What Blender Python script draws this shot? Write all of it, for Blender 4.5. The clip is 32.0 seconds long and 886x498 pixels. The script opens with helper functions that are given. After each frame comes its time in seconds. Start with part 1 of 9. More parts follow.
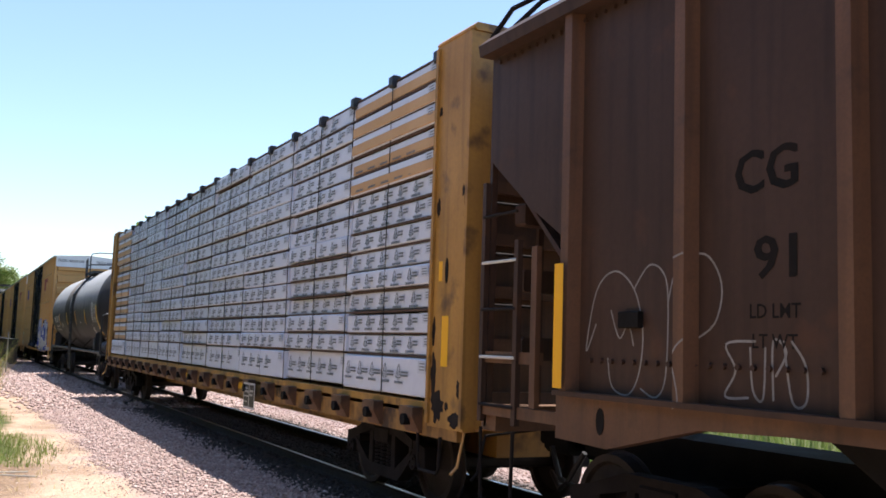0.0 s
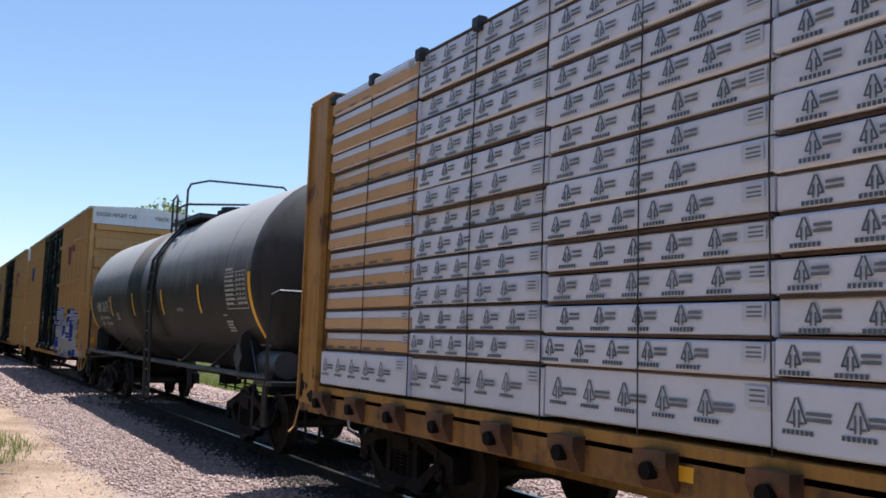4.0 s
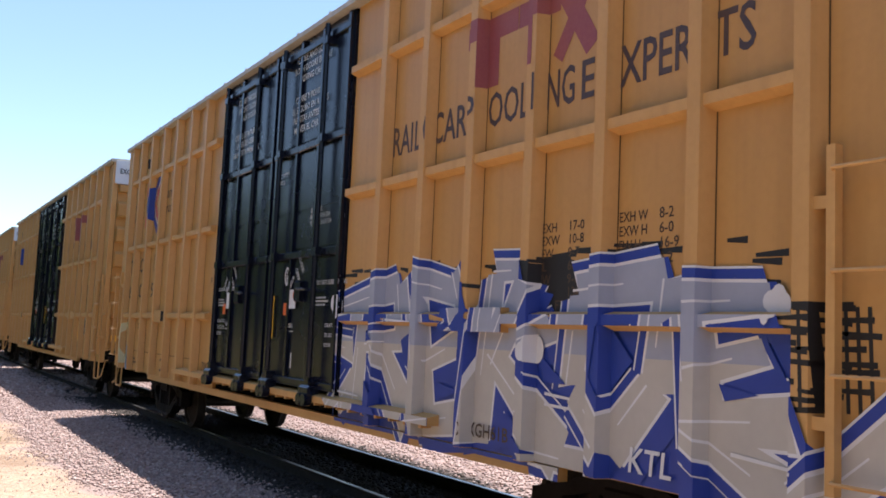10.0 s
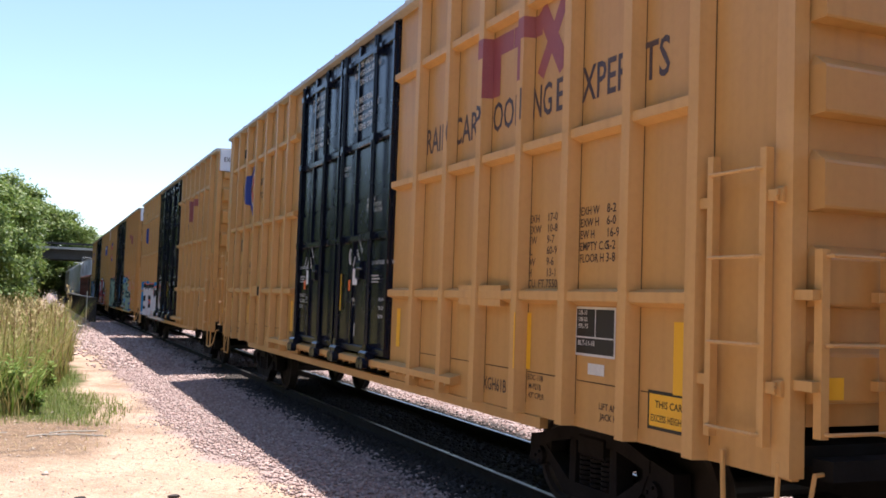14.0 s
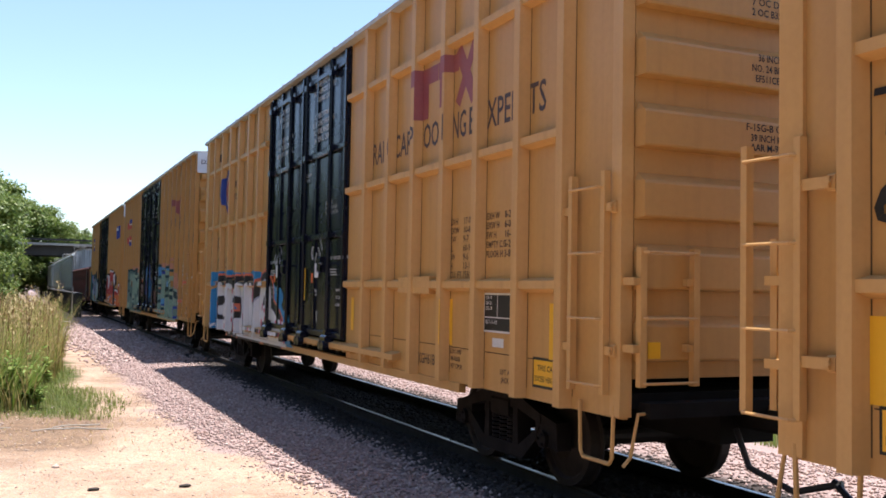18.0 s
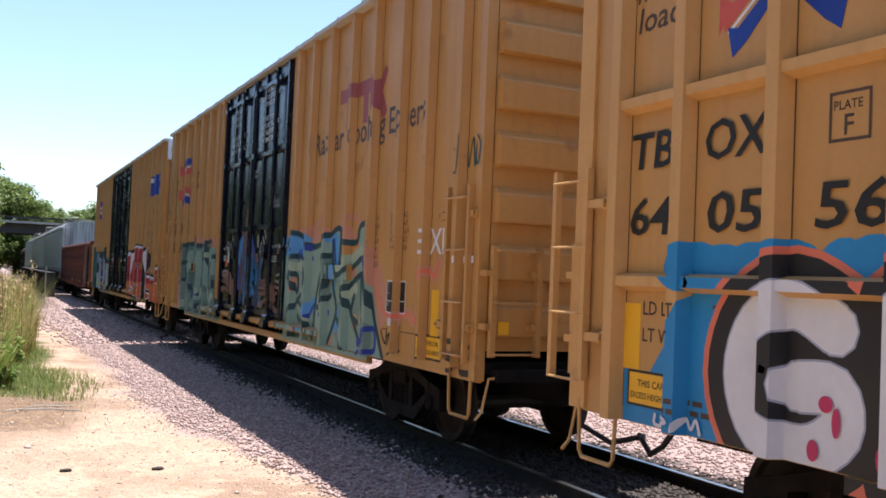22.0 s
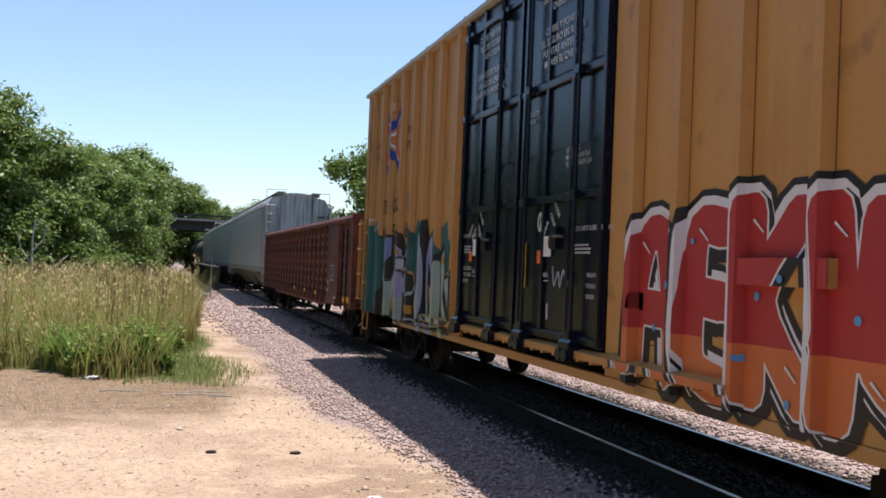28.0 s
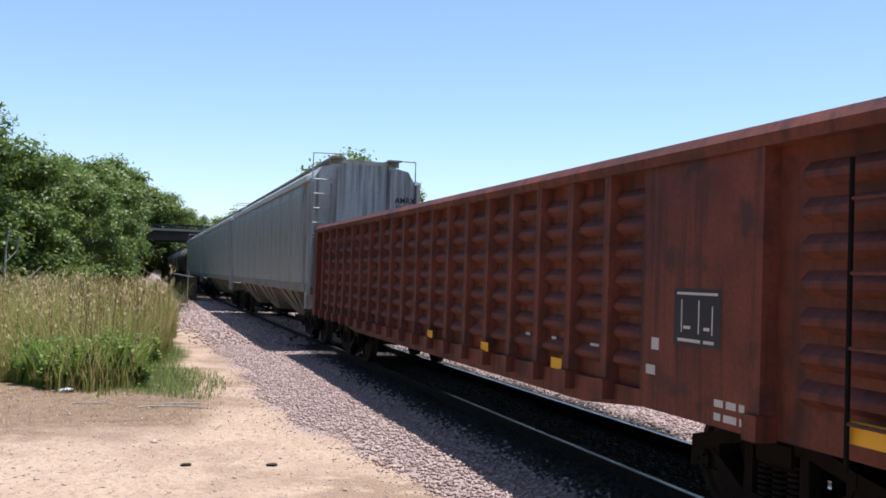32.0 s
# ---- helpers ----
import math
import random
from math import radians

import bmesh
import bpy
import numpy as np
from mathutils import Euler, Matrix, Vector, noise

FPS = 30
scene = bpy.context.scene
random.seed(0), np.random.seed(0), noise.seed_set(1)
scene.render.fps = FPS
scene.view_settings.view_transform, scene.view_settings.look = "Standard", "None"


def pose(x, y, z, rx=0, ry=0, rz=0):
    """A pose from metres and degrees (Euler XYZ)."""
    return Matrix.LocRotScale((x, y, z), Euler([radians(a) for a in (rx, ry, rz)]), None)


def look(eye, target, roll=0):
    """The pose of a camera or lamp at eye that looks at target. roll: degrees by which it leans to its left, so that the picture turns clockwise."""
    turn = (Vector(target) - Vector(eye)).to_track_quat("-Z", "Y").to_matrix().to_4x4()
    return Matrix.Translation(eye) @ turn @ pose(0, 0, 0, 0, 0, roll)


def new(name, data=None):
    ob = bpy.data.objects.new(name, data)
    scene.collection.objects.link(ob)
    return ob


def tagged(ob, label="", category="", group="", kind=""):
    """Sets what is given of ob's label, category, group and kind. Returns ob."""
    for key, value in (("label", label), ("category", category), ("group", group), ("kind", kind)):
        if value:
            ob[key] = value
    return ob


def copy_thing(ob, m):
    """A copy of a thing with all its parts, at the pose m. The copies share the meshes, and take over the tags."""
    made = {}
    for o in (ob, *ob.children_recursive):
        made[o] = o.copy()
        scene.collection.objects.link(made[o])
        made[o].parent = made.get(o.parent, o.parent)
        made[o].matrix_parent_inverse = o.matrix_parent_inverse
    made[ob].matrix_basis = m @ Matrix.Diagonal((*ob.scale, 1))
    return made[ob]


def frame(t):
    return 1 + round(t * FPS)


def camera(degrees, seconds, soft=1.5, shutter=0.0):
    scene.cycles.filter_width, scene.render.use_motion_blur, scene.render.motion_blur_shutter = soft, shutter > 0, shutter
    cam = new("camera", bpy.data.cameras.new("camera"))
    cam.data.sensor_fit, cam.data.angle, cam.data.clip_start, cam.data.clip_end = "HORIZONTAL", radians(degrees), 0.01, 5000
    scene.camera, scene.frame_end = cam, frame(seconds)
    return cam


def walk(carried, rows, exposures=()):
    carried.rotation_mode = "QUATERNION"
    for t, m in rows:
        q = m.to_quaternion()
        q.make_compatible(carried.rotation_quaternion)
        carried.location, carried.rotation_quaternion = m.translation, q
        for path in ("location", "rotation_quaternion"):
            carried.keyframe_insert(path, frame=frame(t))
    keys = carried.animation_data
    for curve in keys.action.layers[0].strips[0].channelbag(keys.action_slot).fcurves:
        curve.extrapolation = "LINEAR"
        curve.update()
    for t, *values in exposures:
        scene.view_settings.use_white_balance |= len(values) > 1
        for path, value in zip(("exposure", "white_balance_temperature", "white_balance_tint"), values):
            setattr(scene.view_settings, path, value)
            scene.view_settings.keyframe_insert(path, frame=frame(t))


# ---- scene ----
# exposure along the shot: seconds, stops
EXPOSURES = [(0.0, 1.1, 6350, 13), (1.0, 0.8, 6050, 12), (2.0, 0.54, 5900, 11), (3.5, 0.52, 5950, 11), (5.5, 0.56, 6250, 13), (8.0, 0.6, 6300, 13), (9.0, 0.85, 6300, 13), (10.5, 1.08, 6300, 14), (13.0, 1.1, 6300, 15), (14.5, 1.15, 6300, 15), (16.5, 1.4, 6300, 17), (17.0, 1.45, 6300, 17), (17.6, 1.2, 6300, 15), (18.2, 1.05, 6300, 15), (22.0, 1.1, 6250, 15), (24.0, 1.1, 6250, 14), (25.0, 0.8, 6350, 12), (26.0, 0.65, 6400, 12), (28.5, 0.68, 6300, 11), (30.0, 0.70, 6250, 11), (32.0, 0.58, 5950, 12)]
cam = camera(50.49, 32.0, soft=1.7)
PATH = [
    (0.0, pose(-5.758, 0.006, 1.750, 95.91, -1.87, -27.61)),
    (0.5, pose(-5.774, 0.067, 1.755, 95.91, -1.61, -27.86)),
    (1.0, pose(-5.780, -0.052, 1.772, 95.89, -1.43, -28.04)),
    (1.5, pose(-5.797, -0.012, 1.778, 95.89, -1.45, -28.27)),
    (2.0, pose(-5.815, 0.011, 1.781, 95.74, -1.56, -28.33)),
    (2.5, pose(-5.815, 0.019, 1.784, 95.50, -1.56, -28.44)),
    (3.0, pose(-5.803, 0.008, 1.785, 95.49, -1.70, -28.37)),
    (3.5, pose(-5.797, 0.003, 1.786, 95.51, -1.88, -28.53)),
    (5.5, pose(-5.788, 0.019, 1.777, 96.03, -1.92, -30.98)),
    (6.0, pose(-5.789, 0.023, 1.778, 95.83, -1.72, -31.05)),
    (6.5, pose(-5.757, 0.014, 1.785, 95.81, -1.97, -31.06)),
    (7.0, pose(-5.726, 0.001, 1.791, 95.75, -2.28, -30.42)),
    (7.5, pose(-5.703, 0.002, 1.798, 95.46, -2.47, -30.50)),
    (8.0, pose(-5.688, 0.008, 1.806, 95.67, -2.59, -30.73)),
    (8.5, pose(-5.674, 0.002, 1.817, 95.87, -2.33, -30.83)),
    (9.0, pose(-5.678, 0.032, 1.821, 95.74, -2.59, -30.84)),
    (9.5, pose(-5.707, 0.029, 1.805, 95.53, -3.11, -30.72)),
    (10.0, pose(-5.728, 0.032, 1.795, 95.42, -2.56, -30.66)),
    (10.5, pose(-5.728, 0.009, 1.804, 95.80, -3.53, -26.61)),
    (11.0, pose(-5.642, -0.052, 1.826, 94.57, -4.01, -24.55)),
    (11.5, pose(-5.607, -0.052, 1.841, 92.32, -3.52, -23.77)),
    (12.0, pose(-5.594, -0.052, 1.854, 91.74, -3.33, -22.92)),
    (12.5, pose(-5.581, -0.094, 1.863, 92.44, -2.91, -23.02)),
    (13.0, pose(-5.567, -0.129, 1.866, 93.20, -2.19, -23.11)),
    (13.5, pose(-5.591, -0.163, 1.868, 93.36, -2.22, -23.40)),
    (14.0, pose(-5.571, -0.213, 1.895, 93.14, -1.95, -23.39)),
    (14.5, pose(-5.538, -0.201, 1.892, 93.43, -1.88, -23.53)),
    (16.5, pose(-5.660, -0.354, 1.900, 92.12, -2.30, -24.03)),
    (17.0, pose(-5.800, -0.340, 1.908, 92.60, -0.68, -23.82)),
    (17.5, pose(-5.835, -0.378, 1.898, 92.36, -0.17, -23.65)),
    (18.0, pose(-5.859, -0.379, 1.895, 92.56, -1.07, -24.45)),
    (18.5, pose(-5.882, -0.386, 1.896, 92.50, -1.58, -25.25)),
    (19.0, pose(-5.909, -0.386, 1.895, 92.76, -1.90, -25.32)),
    (19.5, pose(-5.919, -0.362, 1.897, 92.93, -2.16, -25.77)),
    (20.0, pose(-5.930, -0.394, 1.904, 93.00, -2.49, -26.06)),
    (20.5, pose(-5.928, -0.420, 1.910, 93.05, -2.76, -26.21)),
    (21.0, pose(-5.930, -0.447, 1.916, 93.18, -2.99, -26.37)),
    (21.5, pose(-5.930, -0.476, 1.915, 93.06, -2.93, -26.50)),
    (22.0, pose(-5.890, -0.455, 1.917, 91.87, -2.41, -25.88)),
    (22.5, pose(-5.915, -0.461, 1.909, 92.00, -2.22, -25.43)),
    (23.0, pose(-5.939, -0.512, 1.901, 91.00, -1.96, -24.53)),
    (23.5, pose(-5.931, -0.478, 1.892, 89.89, -2.70, -22.54)),
    (24.0, pose(-5.935, -0.519, 1.880, 90.87, -2.47, -22.26)),
    (24.5, pose(-5.920, -0.519, 1.887, 88.48, -0.77, -18.88)),
    (25.0, pose(-5.804, -0.537, 1.884, 89.12, -0.59, -17.28)),
    (25.5, pose(-5.707, -0.566, 1.886, 89.64, -2.77, -16.71)),
    (26.0, pose(-5.686, -0.562, 1.885, 90.08, -2.78, -16.20)),
    (26.5, pose(-5.656, -0.531, 1.886, 89.83, -2.80, -15.72)),
    (28.5, pose(-5.639, -0.556, 1.896, 91.51, -2.21, -16.79)),
    (29.0, pose(-5.626, -0.570, 1.897, 91.61, -2.03, -16.75)),
    (29.5, pose(-5.620, -0.571, 1.896, 91.82, -2.02, -16.87)),
    (30.0, pose(-5.608, -0.547, 1.895, 91.77, -1.83, -16.79)),
    (30.5, pose(-5.606, -0.543, 1.891, 91.68, -1.88, -16.87)),
    (31.0, pose(-5.593, -0.521, 1.893, 91.52, -1.94, -16.90)),
    (31.5, pose(-5.588, -0.501, 1.892, 91.69, -1.99, -17.24)),
    (32.0, pose(-5.612, -0.478, 1.891, 91.72, -1.98, -17.86)),
]
walk(cam, PATH, EXPOSURES)

# the train's travel along the track: seconds, metres
TRAVEL = [
    (0, 0.00), (1, 4.69), (2, 9.46), (3, 14.21), (3.5, 16.57), (5.5, 26.03), (6, 28.35), (7, 32.94), (8, 37.52), (9, 42.09), (10, 46.56), (11, 50.94), (12, 55.50), (13, 60.19), (14, 64.88), (14.5, 67.19), (16.5, 76.09), (17, 78.43), (18, 82.98), (19, 87.50), (20, 91.96), (21, 96.38), (22, 100.86), (23, 105.36), (24, 109.76), (25, 114.02), (26, 118.30), (26.5, 120.48), (28.5, 129.30), (29, 131.49), (30, 135.88), (31, 140.22), (32, 144.56)
]

# ---- light ----
SUN_DIR = Vector((0.205, 0.077, 1.0)).normalized()
world = bpy.data.worlds.new("sky")
scene.world = world
world.use_nodes = True
wn = world.node_tree
sky = wn.nodes.new("ShaderNodeTexSky")
sky.sky_type = "NISHITA"
sky.sun_disc = False
sky.sun_elevation = math.asin(SUN_DIR.z)
sky.sun_rotation = math.atan2(SUN_DIR.x, SUN_DIR.y)
sky.air_density, sky.dust_density, sky.ozone_density = 1.0, 0.5, 2.0
wn.nodes["Background"].inputs["Strength"].default_value = 0.12
wn.links.new(sky.outputs["Color"], wn.nodes["Background"].inputs["Color"])
sun = new("sun", bpy.data.lights.new("sun", "SUN"))
sun.data.energy, sun.data.angle, sun.data.color = 5.0, radians(0.53), (1.0, 0.96, 0.9)
sun.matrix_world = look(SUN_DIR * 200, (0, 0, 0))

# ---- materials ----
MATS = {}


def mat(name, base, dark=None, rough=0.6, metal=0.0, scale=3.0, fine=40.0, mix=0.5, bump=0.1, streak=0.0, rust=0.0,
        rust_col=(0.10, 0.035, 0.015), spec=0.5, dist=0.01, rand=0.0, coat=0.0):
    """Paint or raw stuff with grain and stains at two scales, vertical streaks and patches of rust."""
    if name in MATS:
        return MATS[name]
    m = bpy.data.materials.new(name)
    m.use_nodes = True
    nt = m.node_tree
    N, L = nt.nodes, nt.links
    b = N["Principled BSDF"]
    b.inputs["Roughness"].default_value = rough
    b.inputs["Metallic"].default_value = metal
    b.inputs["Specular IOR Level"].default_value = spec
    b.inputs["Coat Weight"].default_value = coat
    tc = N.new("ShaderNodeTexCoord")

    def noise_tex(s, detail=4.0, stretch=None):
        n = N.new("ShaderNodeTexNoise")
        n.inputs["Scale"].default_value = s
        n.inputs["Detail"].default_value = detail
        if stretch:
            mp = N.new("ShaderNodeMapping")
            mp.inputs["Scale"].default_value = stretch
            L.new(tc.outputs["Object"], mp.inputs["Vector"])
            L.new(mp.outputs["Vector"], n.inputs["Vector"])
        else:
            L.new(tc.outputs["Object"], n.inputs["Vector"])
        return n.outputs["Fac"]

    def ramp(fac, lo, hi):
        r = N.new("ShaderNodeMapRange")
        r.inputs["From Min"].default_value, r.inputs["From Max"].default_value = lo, hi
        L.new(fac, r.inputs["Value"])
        return r.outputs["Result"]

    def blend(fac, a, c, amount=1.0):
        x = N.new("ShaderNodeMix")
        x.data_type = "RGBA"
        if amount != 1.0:
            k = N.new("ShaderNodeMath")
            k.operation = "MULTIPLY"
            k.inputs[1].default_value = amount
            L.new(fac, k.inputs[0])
            fac = k.outputs[0]
        L.new(fac, x.inputs["Factor"])
        for sock, v in ((x.inputs["A"], a), (x.inputs["B"], c)):
            if isinstance(v, tuple):
                sock.default_value = (*v, 1)
            else:
                L.new(v, sock)
        return x.outputs["Result"]

    dark = dark or tuple(c * 0.6 for c in base)
    big = noise_tex(scale, 5.0)
    small = noise_tex(fine, 3.0)
    col = blend(ramp(big, 0.35, 0.7), base, dark, mix)
    col = blend(ramp(small, 0.4, 0.75), col, dark, mix * 0.6)
    if streak:
        col = blend(ramp(noise_tex(1.0, 4.0, (9.0, 9.0, 0.5)), 0.48, 0.75), col, tuple(c * 0.35 for c in dark), streak)
    if rust:
        col = blend(ramp(noise_tex(2.2, 6.0), 0.62 - 0.12 * rust, 0.70 - 0.08 * rust), col, rust_col, min(1.0, rust + 0.3))
    if rand:
        oi = N.new("ShaderNodeObjectInfo")
        col = blend(oi.outputs["Random"], col, dark, rand)
    L.new(col, b.inputs["Base Color"])
    rr = N.new("ShaderNodeMapRange")
    rr.inputs["To Min"].default_value, rr.inputs["To Max"].default_value = max(0.03, rough - 0.12), min(1.0, rough + 0.15)
    L.new(big, rr.inputs["Value"])
    L.new(rr.outputs["Result"], b.inputs["Roughness"])
    if bump:
        bp = N.new("ShaderNodeBump")
        bp.inputs["Strength"].default_value, bp.inputs["Distance"].default_value = bump, dist
        L.new(small, bp.inputs["Height"])
        L.new(bp.outputs["Normal"], b.inputs["Normal"])
    MATS[name] = m
    return m


YELLOW = mat("yellow_paint", (0.545, 0.30, 0.094), (0.42, 0.218, 0.064), 0.45, scale=0.7, fine=18, mix=0.4, bump=0.05, streak=0.14, rust=0.0)
# a paler yellow for posts, rails and ladders
YELLOW_POST = mat("yellow_paint_pale", (0.62, 0.355, 0.122), (0.46, 0.245, 0.075), 0.5, scale=1.1, fine=22, mix=0.4, bump=0.05, streak=0.12)
YELLOW_RUST = mat("yellow_paint_rusty", (0.44, 0.235, 0.045), (0.24, 0.12, 0.03), 0.55, scale=1.5, fine=25, mix=0.55, streak=0.5, rust=0.42, rust_col=(0.055, 0.028, 0.016))
WHITE = mat("white_paint", (0.74, 0.75, 0.76), (0.55, 0.56, 0.58), 0.45, scale=1.2, mix=0.3, streak=0.15)
BLACK = mat("black_door_paint", (0.006, 0.009, 0.022), (0.0035, 0.005, 0.012), 0.24, scale=1.0, mix=0.5, bump=0.04, spec=0.42)
UNDER = mat("grimy_steel", (0.008, 0.007, 0.0065), (0.004, 0.0035, 0.003), 0.85, scale=4, bump=0.3, spec=0.2)
TRUCKMAT = mat("truck_rust", (0.015, 0.011, 0.010), (0.007, 0.005, 0.005), 0.8, scale=5, bump=0.35, spec=0.2)
WHEELMAT = mat("wheel_steel", (0.034, 0.023, 0.019), (0.016, 0.012, 0.01), 0.65, metal=0.3, scale=6)
TREAD = mat("worn_bright_steel", (0.30, 0.29, 0.28), (0.16, 0.15, 0.145), 0.3, metal=1.0, scale=3)
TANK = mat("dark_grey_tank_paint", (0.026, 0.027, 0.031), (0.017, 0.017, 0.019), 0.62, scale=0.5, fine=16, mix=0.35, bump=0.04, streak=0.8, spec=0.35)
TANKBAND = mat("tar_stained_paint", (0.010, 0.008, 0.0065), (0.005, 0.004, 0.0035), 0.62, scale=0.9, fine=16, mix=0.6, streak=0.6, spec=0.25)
TANKFRAME = mat("dark_frame_paint", (0.02, 0.022, 0.026), (0.011, 0.012, 0.014), 0.5, scale=2)
BROWN = mat("brown_hopper_paint", (0.058, 0.031, 0.021), (0.034, 0.019, 0.013), 0.6, scale=0.8, fine=20, mix=0.55, streak=0.5, rust=0.2, rust_col=(0.085, 0.036, 0.018), spec=0.3)
BROWN_POST = mat("brown_post_paint", (0.14, 0.066, 0.03), (0.065, 0.03, 0.016), 0.6, scale=1.5, mix=0.6, streak=0.5, rust=0.3, rust_col=(0.028, 0.016, 0.012))
RED = mat("oxide_red_paint", (0.20, 0.048, 0.024), (0.055, 0.017, 0.012), 0.65, scale=1.6, fine=24, mix=0.75, streak=0.85, rust=0.5, rust_col=(0.040, 0.016, 0.013), bump=0.2)
GREY = mat("pale_grey_hopper_paint", (0.48, 0.485, 0.47), (0.27, 0.245, 0.21), 0.5, scale=0.6, fine=15, mix=0.6, streak=0.95)
GREY_DIRTY = mat("dirty_grey_paint", (0.35, 0.32, 0.28), (0.2, 0.17, 0.14), 0.6, scale=0.8, mix=0.6, streak=0.5, rust=0.1)
WRAP = mat("white_lumber_wrap", (0.68, 0.74, 0.86), (0.54, 0.60, 0.72), 0.4, scale=1.5, fine=12, mix=0.4, bump=0.12, dist=0.03, rand=0.25)


def dusty_sunlit_top(m, top_tone, lo, hi, amount):
    """Pale dusty streaks, and the sunlit upper half of a shell painted into its colour."""
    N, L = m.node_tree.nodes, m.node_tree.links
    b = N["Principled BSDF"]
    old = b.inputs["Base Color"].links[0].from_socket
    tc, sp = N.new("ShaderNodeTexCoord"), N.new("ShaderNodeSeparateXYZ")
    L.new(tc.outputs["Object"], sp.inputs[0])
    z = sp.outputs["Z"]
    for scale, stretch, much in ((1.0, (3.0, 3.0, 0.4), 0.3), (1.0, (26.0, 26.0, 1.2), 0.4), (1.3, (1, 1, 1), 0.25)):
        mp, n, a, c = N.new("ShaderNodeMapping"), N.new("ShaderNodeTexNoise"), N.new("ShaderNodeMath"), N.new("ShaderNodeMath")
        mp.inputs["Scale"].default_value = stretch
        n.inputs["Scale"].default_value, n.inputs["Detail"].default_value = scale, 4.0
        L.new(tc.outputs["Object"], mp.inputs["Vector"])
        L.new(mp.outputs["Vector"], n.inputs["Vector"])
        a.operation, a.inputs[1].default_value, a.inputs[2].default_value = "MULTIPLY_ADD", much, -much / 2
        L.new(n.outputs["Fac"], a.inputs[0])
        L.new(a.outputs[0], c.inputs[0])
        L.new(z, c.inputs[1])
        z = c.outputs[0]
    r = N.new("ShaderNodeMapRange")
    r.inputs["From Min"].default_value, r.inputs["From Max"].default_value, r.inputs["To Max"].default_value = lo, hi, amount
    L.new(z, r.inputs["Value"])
    # the upright heads, turned from the sun, get less of the painted light
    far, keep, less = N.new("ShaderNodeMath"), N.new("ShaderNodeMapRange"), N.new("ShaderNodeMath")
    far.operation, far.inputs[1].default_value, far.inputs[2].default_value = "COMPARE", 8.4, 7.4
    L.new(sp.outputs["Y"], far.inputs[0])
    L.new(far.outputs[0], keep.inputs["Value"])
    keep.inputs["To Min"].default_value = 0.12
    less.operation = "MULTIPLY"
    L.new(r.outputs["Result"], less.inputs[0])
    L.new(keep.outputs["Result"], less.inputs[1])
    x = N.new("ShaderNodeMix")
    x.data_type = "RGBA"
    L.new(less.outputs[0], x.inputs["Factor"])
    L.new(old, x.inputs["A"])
    x.inputs["B"].default_value = (*top_tone, 1)
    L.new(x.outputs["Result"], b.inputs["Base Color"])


# sunlit tops of the tank and its band, put into the base colour
dusty_sunlit_top(TANK, (0.37, 0.36, 0.345), 2.62, 3.3, 0.96)
dusty_sunlit_top(TANKBAND, (0.24, 0.20, 0.16), 2.95, 3.6, 0.9)
SILL_RUST = mat("scraped_yellow_sill_paint", (0.36, 0.185, 0.04), (0.14, 0.07, 0.025), 0.65, scale=1.8, fine=14, mix=0.7, streak=0.5, rust=0.85, rust_col=(0.038, 0.02, 0.013))
BATTEN = mat("brown_batten_wood", (0.09, 0.052, 0.03), (0.05, 0.03, 0.018), 0.8, scale=3.0, fine=30)
PAPER = mat("white_paper_label", (0.55, 0.62, 0.74), (0.45, 0.5, 0.6), 0.5)
LUMBER = mat("pale_lumber", (0.60, 0.40, 0.21), (0.45, 0.27, 0.12), 0.7, scale=2.0, fine=30, mix=0.5, rand=0.5)
INK = mat("dark_green_ink", (0.07, 0.10, 0.12), (0.12, 0.15, 0.18), 0.6)
STRAP = mat("black_strap", (0.012, 0.012, 0.014), None, 0.5)
TXT_BLACK = mat("black_lettering", (0.010, 0.010, 0.010), (0.02, 0.016, 0.012), 0.5, scale=2, mix=0.4)
TXT_WHITE = mat("white_lettering", (0.62, 0.62, 0.60), (0.4, 0.4, 0.38), 0.6, scale=2, mix=0.5)
TAG_GREY = mat("thin_sprayed_white", (0.26, 0.255, 0.25), (0.14, 0.13, 0.125), 0.7, scale=5, mix=0.7)
TXT_FADED = mat("faded_black_lettering", (0.006, 0.006, 0.006), (0.018, 0.013, 0.011), 0.8, spec=0.15, scale=3, mix=0.6)
TXT_BROWN = mat("faded_dark_lettering", (0.06, 0.04, 0.025), (0.12, 0.07, 0.04), 0.6, scale=2, mix=0.5)
REFLECT = mat("yellow_reflector", (0.85, 0.46, 0.02), (0.75, 0.38, 0.02), 0.35, scale=2, mix=0.3)
BLUE = mat("blue_sign_paint", (0.012, 0.05, 0.33), None, 0.45)
SIGNRED = mat("red_sign_paint", (0.62, 0.10, 0.07), None, 0.45)
MAROON = mat("faded_maroon_paint", (0.27, 0.06, 0.07), (0.35, 0.12, 0.1), 0.5, scale=2)
ORANGE = mat("orange_label", (0.8, 0.16, 0.03), None, 0.5)
RAILMAT = mat("rusty_rail", (0.02, 0.014, 0.011), (0.012, 0.008, 0.007), 0.85, scale=8)
TIE = mat("weathered_tie_wood", (0.05, 0.04, 0.032), (0.025, 0.02, 0.017), 0.85, scale=4, bump=0.5, rand=0.4)
CONCRETE = mat("old_concrete", (0.34, 0.32, 0.29), (0.22, 0.2, 0.18), 0.85, scale=0.8, bump=0.2)
GIRDER = mat("dark_bridge_steel", (0.04, 0.034, 0.032), (0.022, 0.018, 0.017), 0.7, scale=1.0)

# ---- mesh helpers ----


